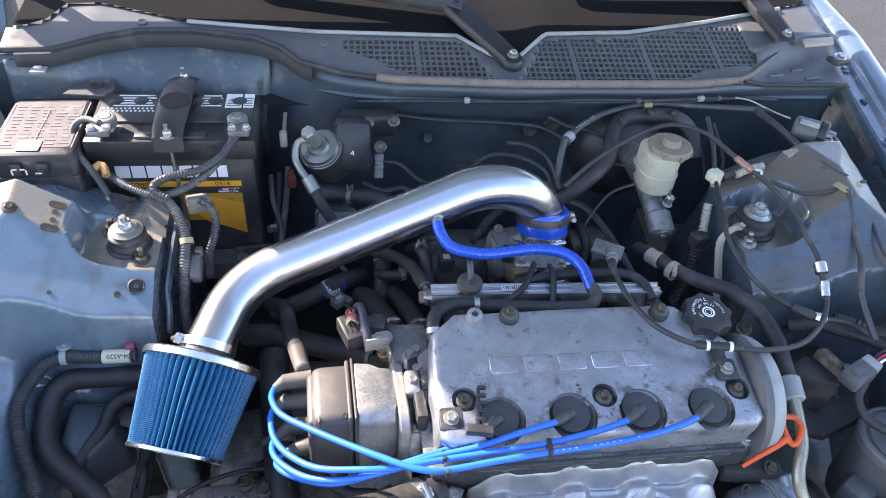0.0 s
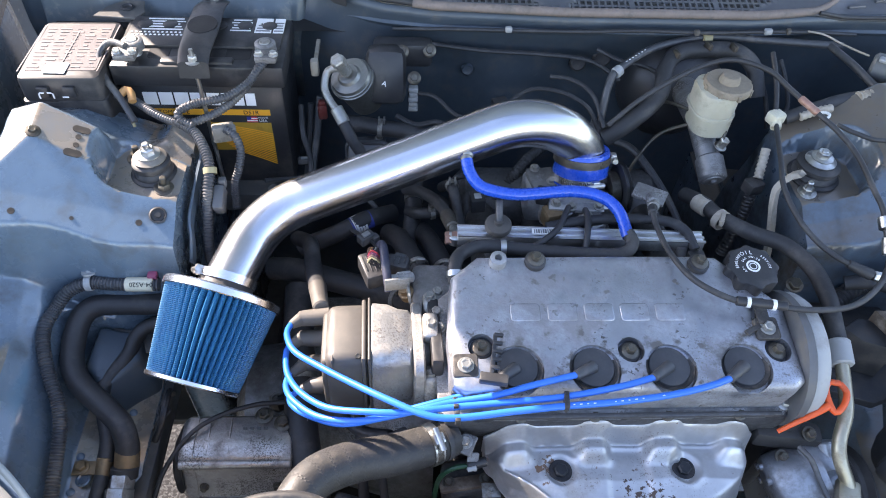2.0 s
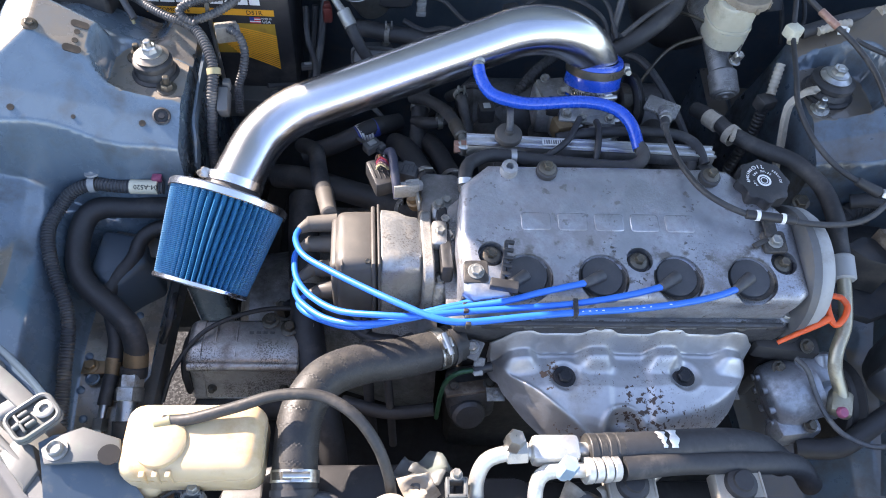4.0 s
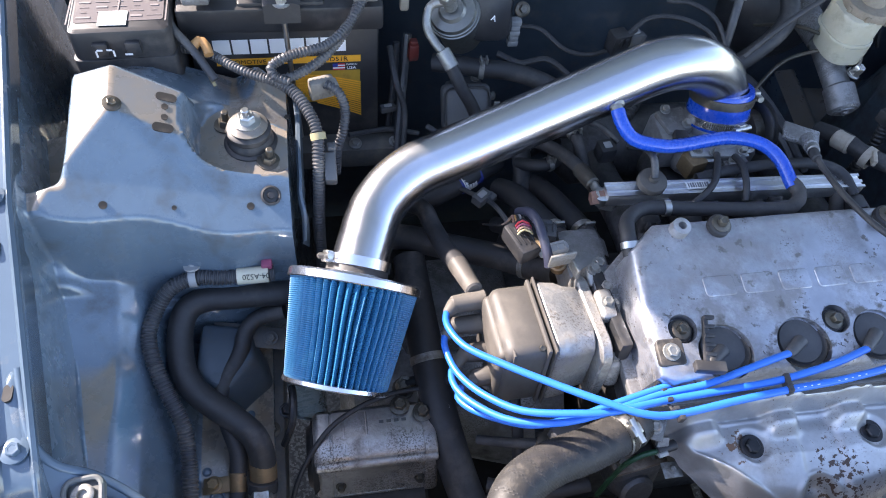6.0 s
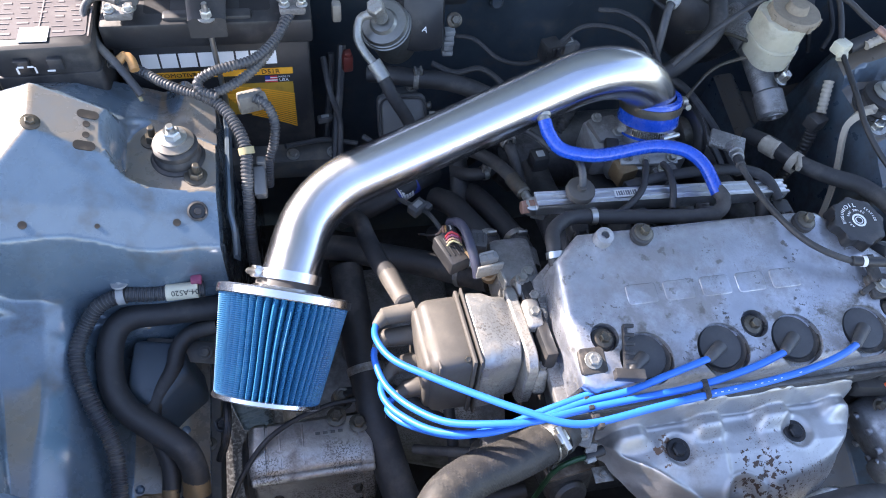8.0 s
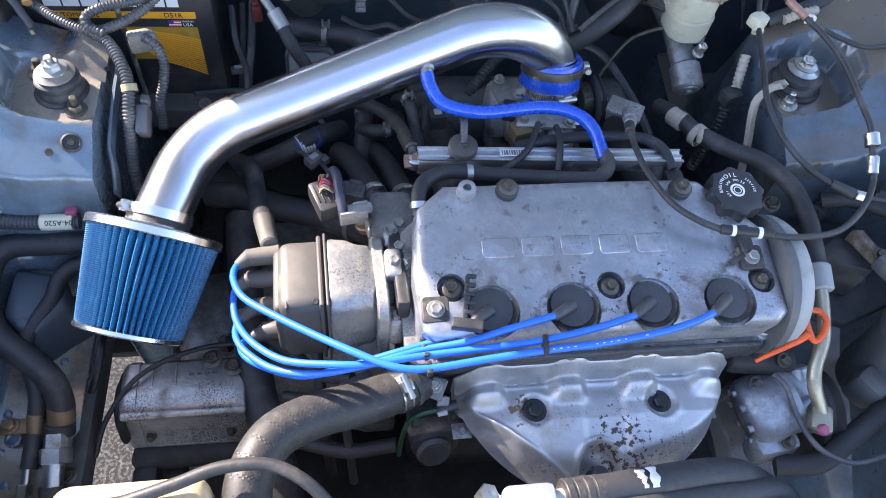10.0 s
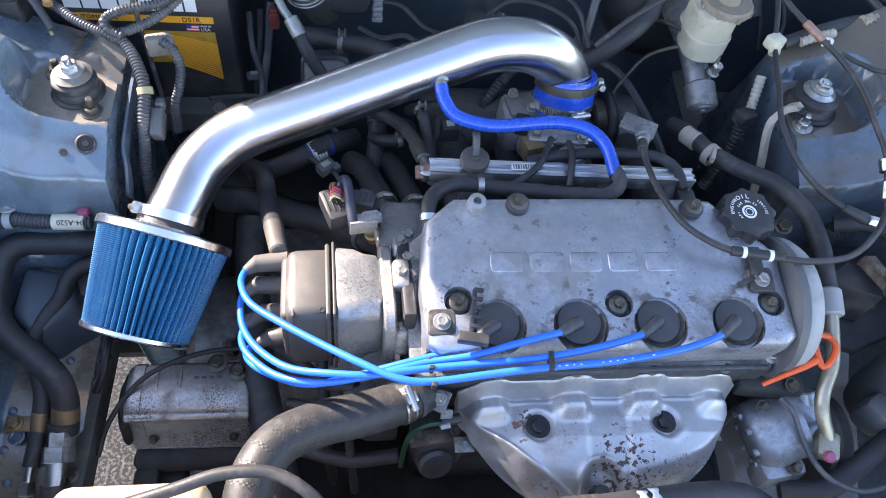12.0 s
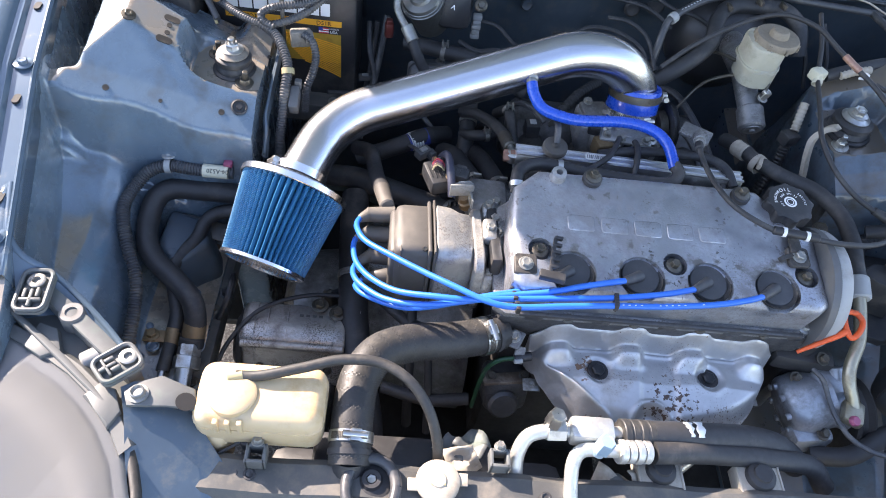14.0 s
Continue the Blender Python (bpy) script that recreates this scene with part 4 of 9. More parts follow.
# spark plug boots in the wells, leads and combs
ENDS = [(-0.142, 0.004, 0.815), (-0.061, 0.004, 0.820), (0.022, 0.0, 0.820), (0.105, -0.002, 0.820)]
ROUTES = [
    [(-0.345, 0.060, 0.716), (-0.357, 0.057, 0.718), (-0.371, 0.045, 0.722), (-0.376, 0.032, 0.726), (-0.359, 0.010, 0.738), (-0.318, -0.014, 0.755),
     (-0.280, -0.019, 0.770), (-0.244, -0.015, 0.782), (-0.214, -0.011, 0.790), (-0.188, -0.007, 0.795), (-0.165, -0.003, 0.803), ENDS[0]],
    [(-0.345, 0.084, 0.726), (-0.366, 0.082, 0.728), (-0.379, 0.063, 0.732), (-0.380, 0.042, 0.738), (-0.367, 0.018, 0.748), (-0.337, -0.009, 0.762),
     (-0.295, -0.024, 0.778), (-0.251, -0.024, 0.790), (-0.215, -0.019, 0.797), (-0.189, -0.015, 0.800), (-0.148, -0.014, 0.810), (-0.111, -0.007, 0.817), ENDS[1]],
    [(-0.345, 0.112, 0.737), (-0.372, 0.111, 0.739), (-0.383, 0.095, 0.742), (-0.383, 0.075, 0.745), (-0.376, 0.048, 0.752), (-0.357, 0.018, 0.765),
     (-0.325, -0.009, 0.780), (-0.280, -0.023, 0.795), (-0.244, -0.027, 0.800), (-0.190, -0.023, 0.803), (-0.131, -0.023, 0.812), (-0.076, -0.021, 0.818), (-0.017, -0.011, 0.820), ENDS[2]],
    [(-0.345, 0.131, 0.757), (-0.372, 0.127, 0.757), (-0.380, 0.113, 0.762), (-0.381, 0.094, 0.768), (-0.368, 0.065, 0.778), (-0.334, 0.035, 0.790),
     (-0.296, 0.007, 0.800), (-0.259, -0.018, 0.809), (-0.224, -0.037, 0.813), (-0.192, -0.041, 0.812), (-0.132, -0.036, 0.815), (-0.077, -0.032, 0.818),
     (-0.021, -0.029, 0.820), (0.038, -0.022, 0.822), (0.080, -0.012, 0.822), ENDS[3]],
]
for x, end, way in zip(WELLS, ENDS, ROUTES):
    lead = thing("spark_plug_lead", (x, 0.017, 0.79), "bright blue silicone spark plug lead with black plug boot", "spark plug lead", "spark plug leads")
    part("cable", hose(way[1:], 0.0037, 10, 0.005), blue_wire, lead)
    g = bmesh.new()
    top = COVER @ Vector((x, -0.063, 0.0))
    turned(g, top - NRM * 0.0415, NRM, [(0, 0.013), (0.012, 0.0205), (0.026, 0.0232), (0.0335, 0.0238), (0.0370, 0.0222), (0.0380, 0.014), (0.0385, 0.003)], 32)
    d = (Vector(end) - top)
    rod(g, top - NRM * 0.004, Vector(end) + d.normalized() * 0.002, 0.0072, 14, 0.0050, 0.0015)
    part("plug_boot", g, boot_rubber, lead, "black rubber plug boot")
    g = bmesh.new()
    p, q = Vector(way[0]), Vector(way[1])
    rod(g, p + Vector((0.012, 0, 0)), q, 0.0115, 16, 0.0095, 0.002)
    rod(g, q + Vector((0.004, 0, 0)), q + (Vector(way[2]) - q) * 0.9, 0.0085, 14, 0.0055, 0.0015)
    part("distributor_boot", g, tan_plastic, lead, "dusty grey distributor boot")
for way, lo, hi in ((ROUTES[3], -0.07, 0.03),):
    line = [p for p in spline(way[1:], 0.002) if lo < p.x < hi]
    marks = [t for t in bpy.data.objects if t.name.startswith("spark_plug_lead") and t.parent is None]
    lead = marks[ROUTES.index(way)]
    for k in range(0, len(line) - 2, 3):
        if (k // 3) % 7 in (4, 5):
            continue
        g = bmesh.new()
        d = (line[k + 1] - line[k]).normalized()
        rot = Matrix((d, Vector((0, 0, 1)).cross(d).normalized(), d.cross(Vector((0, 0, 1)).cross(d)).normalized())).transposed()
        box(g, line[k] + Vector((0, -0.0012, 0.0036)), (0.0018 + 0.0008 * (k % 2), 0.0008, 0.0005), 0, rot)
        part("print_bar", g, white_ink, lead)
for pts in (((-0.190, -0.007, 0.795), (-0.190, -0.041, 0.812)), ((-0.076, -0.021, 0.818), (-0.077, -0.032, 0.818))):
    g = bmesh.new()
    a, b = Vector(pts[0]), Vector(pts[1])
    d = (b - a).normalized()
    rod(g, a - d * 0.004 - Vector((0, 0, 0.0050)), b + d * 0.004 - Vector((0, 0, 0.0050)), 0.0014, 6)
    for k in range(5):
        c = a + (b - a) * (k - 0.5) / 3
        box(g, c, (0.0055, 0.0042, 0.0105), 0.001)
    single("lead_separator", g, black_plastic, tuple(a), "black plastic comb that keeps the blue leads apart", "cable clip", "lead separators")

# ---- cam belt cover, oil cap, dipstick ----
tc = thing("timing_cover", (0.215, 0.06, 0.60), "pale grey plastic timing belt cover", "timing cover")
g = bmesh.new()
turned(g, (0.198, 0.062, 0.764), (1, 0, 0), [(0, 0.074), (0.008, 0.078), (0.018, 0.078), (0.026, 0.073), (0.027, 0.03)], 48)
part("upper_cover", g, pale_grey, tc)
g = bmesh.new()
turned(g, (0.1975, 0.062, 0.764), (1, 0, 0), [(-0.004, 0.070), (-0.002, 0.0795), (0.0065, 0.0800), (0.0085, 0.0780)], 48)
part("seal_rim", g, canister_grey, tc, "dark grey seal rim")
g = bmesh.new()
box(g, (0.211, 0.065, 0.66), (0.026, 0.15, 0.20), 0.010)
part("lower_cover", g, black_plastic, tc)
cap = thing("oil_filler_cap", (0.1635, 0.1315, 0.83), "black lobed oil filler cap with white printed ring", "oil cap")
g = bmesh.new()
CAPM = Matrix.Translation((0.1635, 0.1315, 0.838)) @ Matrix.Rotation(radians(6), 4, "X")
n = 96
star = [((0.0288 + 0.0030 * math.cos(8 * a)) * math.cos(a), (0.0288 + 0.0030 * math.cos(8 * a)) * math.sin(a)) for a in (2 * math.pi * k / n for k in range(n))]
slab(g, star, 0.013, 0.020, CAPM, 0.002)
part("cap", g, black_plastic, cap)
g = bmesh.new()
for r0, r1 in ((0.0060, 0.0082), (0.0036, 0.0045)):
    turned(g, CAPM @ Vector((0, 0, 0.0131)), CAPM.to_3x3() @ Vector((0, 0, 1)), [(0, r0), (0.0003, r0), (0.0003, r1), (0, r1)], 36, False)
part("printed_ring", g, white_ink, cap, "white printed ring")
for text, size, ang, rad in (("OIL", 0.0074, 100, 0.0195), ("ENGINE", 0.0050, 158, 0.0195), ("SAE 5W-30", 0.0039, 95, 0.0128), ("SERVICE", 0.0039, 20, 0.0195), ("API", 0.0039, 200, 0.0128)):
    for k, ch in enumerate(text):
        if ch == " ":
            continue
        a = radians(ang - (k - (len(text) - 1) / 2) * size * 0.75 / rad * 57.3)
        part("letter", writing(ch, size, CAPM @ Matrix.Translation((rad * math.cos(a), rad * math.sin(a), 0.0134)) @ Matrix.Rotation(a - math.pi / 2, 4, "Z"), 0.0002), white_ink, cap)
dip = thing("dipstick", (0.215, 0.0, 0.72), "orange plastic ring handle of the oil dipstick", "dipstick")
g = bmesh.new()
RING = Vector((0.239, -0.005, 0.781))
ux, uy = Vector((0.30, 0.90, 0.28)).normalized(), Vector((0.95, -0.28, 0.0)).normalized()
shape = [(0.018, 0.003), (0.017, -0.008), (0.009, -0.0115), (-0.004, -0.0085), (-0.016, -0.002), (-0.015, 0.003), (-0.003, 0.0095), (0.010, 0.0105), (0.018, 0.003)]
loop = spline([tuple(RING + ux * a + uy * b) for a, b in shape], 0.003)
tube(g, loop, 0.0036, 10, False)
tube(g, [RING - ux * 0.010 - uy * 0.007, RING + Vector((-0.022, -0.012, -0.010)), Vector((0.190, -0.022, 0.750)), Vector((0.180, -0.024, 0.742))], lambda s, i: (0.0046, 0.0036, 0.0028, 0.0026)[i], 10)
part("handle", g, orange, dip)

# ---- exhaust heat shield ----
hs = thing("heat_shield", (0.0, -0.05, 0.62), "rust-speckled pressed steel exhaust heat shield", "heat shield")
g = bmesh.new()


def shield_rim(x):
    """How far the shield reaches forward."""
    return -0.129 * max(0.0, 1 - (x / (0.168 if x > 0 else 0.1525)) ** 2) ** (0.46 if x > 0 else 0.66)


def shield(u, v):
    x = -0.152 + 0.320 * (u + 0.5 * (u * u * (3 - 2 * u) - u))
    y = -0.007 + (min(shield_rim(x), -0.010) + 0.007) * v
    s = (x - 0.008) / 0.160
    z = 0.697 + 0.006 * smooth(0.0, -0.04, y) - 0.026 * abs(s) ** 7 - 0.45 * max(0.0, -0.060 - y)
    z -= 0.030 * smooth(0.70, 1.0, v) ** 1.4
    lobe = max(math.exp(-((x - c) / 0.019) ** 4) for c in (-0.118, -0.026, 0.056, 0.140))
    z += 0.036 * smooth(-0.0175, -0.0085, y) + 0.019 * lobe * smooth(-0.046, -0.028, y) * smooth(-0.006, -0.014, y) + 0.006 * lobe * smooth(-0.02, -0.01, y)
    z += 0.0022 * math.exp(-((y + 0.020) / 0.0025) ** 2) * (1 - lobe)
    z -= 0.0045 * (smooth(-0.016, -0.008, x) - smooth(0.030, 0.040, x)) * smooth(-0.012, -0.03, y)
    for bx in (-0.066, 0.077):
        far = math.hypot(x - bx, y + 0.047)
        z -= 0.0040 * smooth(0.020, 0.013, far) - 0.0012 * math.exp(-((far - 0.021) / 0.004) ** 2)
    beyond = -0.571 * (x + 0.147) - 0.82 * (y + 0.034)
    z -= 0.50 * max(0.0, beyond) - 0.0050 * math.exp(-(beyond / 0.0030) ** 2)
    near = math.hypot(x - 0.001, (y + 0.106) * 1.0)
    z -= 0.016 * smooth(0.024, 0.015, near) - 0.003 * math.exp(-((near - 0.026) / 0.003) ** 2)
    return (x, y, z + 0.0008 * math.sin(61 * x + 40 * y) * math.sin(53 * y - 20 * x))


sheet(g, 150, 90, shield)
ob = part("shell", g, shield_steel, hs, angle=70)
thicken(ob, 0.0015)
for x in (-0.066, 0.077):
    g = bmesh.new()
    turned(g, (x, -0.047, 0.6985), (0, -0.12, 1), [(0, 0.0132), (0.0015, 0.0132), (0.0030, 0.0115), (0.0026, 0.0085)], 30)
    turned(g, (x, -0.047, 0.6995), (0, -0.12, 1), [(0, 0.0082), (0.005, 0.0082), (0.0065, 0.0065)], 6)
    part("bolt", g, black_iron, hs, "dark shield bolt")
for x, y in ((0.152, -0.046), (-0.141, -0.048)):
    g = bmesh.new()
    box(g, (x, y, 0.6535), (0.022, 0.018, 0.002), 0.0008)
    hex_bolt(g, (x, y, 0.6545), (0, 0, 1), 0.0035, 0.003, 1.4)
    part("tab", g, dull_zinc, hs)
g = bmesh.new()
turned(g, (0.001, -0.106, 0.642), (0, -0.25, 1), [(0, 0.010), (0.014, 0.0105), (0.016, 0.008), (0.024, 0.0078), (0.026, 0.0095), (0.032, 0.0090), (0.034, 0.004)], 20)
single("oxygen_sensor", g, rubber, (0.001, -0.106, 0.642), "black booted oxygen sensor in the heat shield", "sensor")

# ---- distributor ----
ds = thing("distributor", (-0.28, 0.09, 0.68), "distributor with dusty brown cap and grimy alloy body", "distributor")
TILT_D = Euler((radians(-6), 0, radians(2))).to_matrix()
g = bmesh.new()
box(g, (-0.308, 0.082, 0.741), (0.052, 0.090, 0.098), 0.012, TILT_D, 3)
box(g, (-0.332, 0.082, 0.739), (0.014, 0.080, 0.082), 0.012, TILT_D, 3)
box(g, (-0.290, 0.082, 0.742), (0.005, 0.093, 0.101), 0.008, TILT_D, 2)
box(g, (-0.3245, 0.060, 0.776), (0.0025, 0.040, 0.030), 0.001, TILT_D)
part("cap", g, tan_plastic, ds, "dusty brown plastic cap")
g = bmesh.new()
box(g, (-0.2838, 0.082, 0.742), (0.003, 0.096, 0.104), 0.008, TILT_D, 2)
part("rim", g, tan_plastic, ds)
g = bmesh.new()
last = None
for x, dy, w, h, dz, r in ((-0.2825, 0, 0.090, 0.100, 0, 0.014), (-0.280, 0, 0.094, 0.104, 0, 0.014), (-0.262, 0, 0.093, 0.102, 0, 0.016), (-0.250, 0.002, 0.086, 0.096, -0.001, 0.020), (-0.238, 0.003, 0.083, 0.092, -0.002, 0.018),
                           (-0.232, 0.005, 0.074, 0.084, -0.004, 0.022), (-0.226, 0.006, 0.070, 0.078, -0.006, 0.024), (-0.212, 0.008, 0.062, 0.068, -0.008, 0.026)):
    now = [g.verts.new(Vector((x, 0.082 + dy, 0.741 + dz)) + TILT_D @ Vector((0, a, b))) for a, b in rounded_rect(w, h, r, 6)]
    if last:
        bridge(g, last, now)
    else:
        g.faces.new(now[::-1])
    last = now
g.faces.new(last)
part("body", g, dist_alloy, ds, "grimy cast alloy body")
g = bmesh.new()
rod(g, (-0.216, 0.092, 0.735), (-0.190, 0.092, 0.737), 0.034, 26)
part("neck", g, dist_alloy, ds)
g = bmesh.new()
last = None
for x, r in ((-0.234, -0.004), (-0.232, 0.0), (-0.223, 0.0), (-0.221, -0.004)):
    now = [g.verts.new(Vector((x, 0.086, 0.736)) + TILT_D @ Vector((0, a, b))) for a, b in rounded_rect(0.112 + r, 0.094 + r, 0.020, 5)]
    if last:
        bridge(g, last, now)
    else:
        g.faces.new(now[::-1])
    last = now
g.faces.new(last)
part("flange", g, dist_alloy, ds, "grimy mounting flange")
g = bmesh.new()
box(g, (-0.207, 0.088, 0.742), (0.014, 0.100, 0.086), 0.004, TILT_D, 2)
part("shim", g, mount_black, ds, "oily black mounting block")
for p, size, turn in (((-0.213, 0.141, 0.764), (0.016, 0.026, 0.030), 20), ((-0.213, 0.044, 0.742), (0.016, 0.028, 0.036), -15), ((-0.213, 0.096, 0.780), (0.018, 0.036, 0.016), 0)):
    g = bmesh.new()
    box(g, p, size, 0.005, Matrix.Rotation(radians(turn), 3, "X"), 3)
    part("mounting_ear", g, dist_alloy, ds, "rounded alloy ear")
g = bmesh.new()
box(g, (-0.252, 0.146, 0.800), (0.030, 0.003, 0.020), 0.001, 8)
box(g, (-0.238, 0.140, 0.790), (0.003, 0.020, 0.016), 0.001, 8)
part("plug_bracket", g, dull_zinc, ds, "folded zinc plug bracket")
g = bmesh.new()
hex_bolt(g, (-0.295, 0.050, 0.788), (0, -0.4, 1), 0.0035, 0.005, 1.3)
part("screw", g, bolt_dark, ds)
for p in ((-0.212, 0.044, 0.759), (-0.212, 0.096, 0.787), (-0.212, 0.143, 0.779)):
    g = bmesh.new()
    hex_bolt(g, p, (0, -0.1, 1), 0.0055, 0.006, 1.4)
    part("bolt", g, dull_zinc, ds)

# ---- intake tube, couplings, filter ----
FC, FA = Vector((-0.4707, 0.1756, 0.7500)), Vector((-0.262, -0.845, -0.470)).normalized()
E1, E2 = Vector((-0.432, 0.285, 0.778)), Vector((-0.0365, 0.3565, 0.9132))
pipe = thing("intake_tube", (-0.2, 0.33, 0.78), "brushed aluminium cold air intake tube with mandrel bends", "intake tube")
line = fillet([FC - FA * 0.004, E1, E2, (0.0095, 0.362, 0.818)], [0.105, 0.110], 0.004)
part("tube", tube(bmesh.new(), line, 0.0315, 40), pipe_metal, pipe, angle=70)
g = bmesh.new()
NP = Vector((-0.164, 0.3000, 0.8660))
rod(g, NP + Vector((0.004, 0.03, 0.012)), NP + Vector((0, -0.004, -0.002)), 0.0066, 16, edge=0.001)
turned(g, NP + Vector((0.002, 0.012, 0.005)), Vector((-0.1, -1, -0.35)), [(0, 0.0100), (0.004, 0.0098), (0.006, 0.0085), (0.009, 0.0080), (0.0105, 0.0072)], 20)
part("breather_nipple", g, dull_zinc, pipe, "welded side nipple")

fl = thing("air_filter", tuple(FC + FA * 0.1), "blue pleated cone air filter with chrome rims", "air filter")
a_, u_, v_ = basis(FA)
g = bmesh.new()
PLEATS, ROWS_F = 50, 10
last = None
for j in range(ROWS_F + 1):
    s = j / ROWS_F
    c = FC + FA * (0.008 + 0.112 * s)
    rr = 0.0705 + (0.0560 - 0.0705) * s
    now = []
    for k in range(PLEATS * 4):
        w = (1.0, 0.955, 0.83, 0.955)[k % 4]
        ang = 2 * math.pi * (k + 0.35 * math.sin(s * 5 + k * 0.13)) / (PLEATS * 4)
        now.append(g.verts.new(c + (u_ * math.cos(ang) + v_ * math.sin(ang)) * rr * w))
    if last:
        bridge(g, last, now)
    last = now
part("pleated_media", g, gauze, fl, "blue pleated gauze", angle=80)
g = bmesh.new()
turned(g, FC, FA, [(-0.004, 0.030), (-0.004, 0.036), (0.0, 0.040), (0.0, 0.0715), (0.002, 0.0735), (0.0095, 0.0735), (0.0105, 0.0725), (0.0105, 0.066)], 64, False)
part("top_rim", g, chrome, fl, "chrome top rim")
g = bmesh.new()
turned(g, FC + FA * 0.1145, FA, [(0, 0.052), (0, 0.0565), (0.001, 0.0580), (0.0050, 0.0580), (0.0065, 0.0565), (0.0065, 0.050), (0.003, 0.047), (0.001, 0.030), (0.002, 0.012), (0.002, 0.0)], 64, False)
part("bottom_rim", g, chrome, fl, "chrome bottom cap and rim")
g = bmesh.new()
turned(g, FC - FA * 0.020, FA, [(0, 0.0325), (0, 0.0345), (0.018, 0.0345), (0.020, 0.036)], 40, False)
part("neck", g, rubber, fl, "black rubber neck")


def hose_clamp(at, axis, r, screw, width=0.011, label="stainless worm-drive hose clamp", mat_=None):
    t = thing("hose_clamp", tuple(at), label, "hose clamp", "hose clamps")
    g = bmesh.new()
    band(g, at, axis, r, width)
    part("band", g, mat_ or chrome, t)
    g = bmesh.new()
    a = Vector(axis).normalized()
    s = Vector(screw)
    s = (s - a * s.dot(a)).normalized()
    side = a.cross(s)
    c = Vector(at) + s * (r + 0.004)
    box(g, c, (0.012, 0.008, 0.013), 0.0015, Matrix((side, s, a)).transposed())
    rod(g, c - side * 0.012 + s * 0.002, c + side * 0.014 + s * 0.002, 0.0038, 12)
    part("screw", g, zinc, t)
    g = bmesh.new()
    for k in range(14):
        ang = 0.25 + 0.07 * k
        d = s * math.cos(ang) + side * math.sin(ang)
        box(g, Vector(at) + d * (r + 0.0013), (0.0012, 0.0006, width * 0.62), 0, Matrix((d.cross(a), d, a)).transposed())
    part("slot", g, bolt_dark, t, "dark worm slots")
    return t


hose_clamp(FC - FA * 0.0165, FA, 0.0350, (-0.9, -0.3, 0.35))
cp = thing("silicone_coupler", (0.002, 0.354, 0.78), "royal blue silicone hose coupling below the intake tube", "hose coupling")
CA = Vector((0.0, -0.30, -0.955)).normalized()
CT = Vector((0.005, 0.3600, 0.836))
g = bmesh.new()
turned(g, CT, CA, [(0, 0.0300), (0, 0.0365), (0.003, 0.0378), (0.044, 0.0388), (0.048, 0.0385), (0.048, 0.034)], 44, False)
part("sleeve", g, blue_hose, cp)
hose_clamp(CT + CA * 0.011, CA, 0.0385, (1, -0.1, 0.2), label="dark steel clamp on the blue coupling", mat_=bolt_dark)
hose_clamp(CT + CA * 0.038, CA, 0.0392, (0.3, -1, 0.2), label="bright steel clamp on the blue coupling")

br = thing("breather_hose", (-0.05, 0.26, 0.82), "royal blue silicone breather hose from the intake tube", "breather hose")
part("hose", hose([(-0.1635, 0.298, 0.866), (-0.160, 0.284, 0.858), (-0.147, 0.270, 0.847), (-0.120, 0.264, 0.841), (-0.090, 0.265, 0.837), (-0.025, 0.277, 0.832), (0.014, 0.269, 0.830), (0.034, 0.247, 0.825), (0.041, 0.211, 0.815)], 0.0080, 16), blue_hose, br)
bp = thing("breather_pipe", (-0.07, 0.19, 0.80), "black moulded breather pipe across the back of the valve cover", "breather pipe")
part("pipe", hose([(0.041, 0.216, 0.816), (0.045, 0.203, 0.815), (0.036, 0.189, 0.812), (0.012, 0.186, 0.808), (-0.085, 0.197, 0.805), (-0.126, 0.198, 0.810), (-0.153, 0.195, 0.813), (-0.176, 0.175, 0.820), (-0.184, 0.150, 0.826), (-0.184, 0.132, 0.818)], 0.0085, 14), rubber, bp)
g = bmesh.new()
band(g, (-0.184, 0.142, 0.823), (0, 0.8, 0.4), 0.0088, 0.007)
part("spring_clamp", g, zinc, bp, "steel spring clamp")
g = bmesh.new()
band(g, (-0.120, 0.198, 0.8095), (1, 0, 0), 0.0088, 0.007)
part("pipe_clip", g, zinc, bp)

# ---- fuel rail ----
fr = thing("fuel_rail", (-0.02, 0.235, 0.77), "silver aluminium fuel rail with black pulsation damper", "fuel rail")
g = bmesh.new()
box(g, (-0.012, 0.2335, 0.787), (0.325, 0.022, 0.018), 0.003, Matrix.Rotation(radians(-2.0), 3, "Z"))
for d in (-0.0085, -0.001, 0.0085):
    box(g, (-0.012, 0.2335 + d, 0.7964), (0.325, 0.0036, 0.0022), 0, Matrix.Rotation(radians(-2.0), 3, "Z"))
part("rail", g, material("bare_aluminium", (0.70, 0.71, 0.73), 0.38, 1.0, 0.06, 30, (0.3, 0.29, 0.28), 0.15, 30, 0.04, 500), fr)
g = bmesh.new()
rod(g, (-0.190, 0.2395, 0.782), (-0.166, 0.239, 0.783), 0.0088, 6, edge=0.001)
part("end_cap", g, copper_cap, fr, "red-brown end nut")
g = bmesh.new()
turned(g, (-0.122, 0.240, 0.797), (0, -0.15, 1), [(0, 0.008), (0.006, 0.009), (0.007, 0.0175), (0.0125, 0.0175), (0.0145, 0.016), (0.0155, 0.006), (0.020, 0.005)], 30)
part("damper", g, tan_plastic, fr, "round fuel pressure damper")
for x in (-0.13, -0.046, 0.038, 0.122):
    g = bmesh.new()
    rod(g, (x, 0.222, 0.785), (x, 0.190, 0.752), 0.009, 14, edge=0.001)
    part("injector", g, black_plastic, fr)
g = bmesh.new()
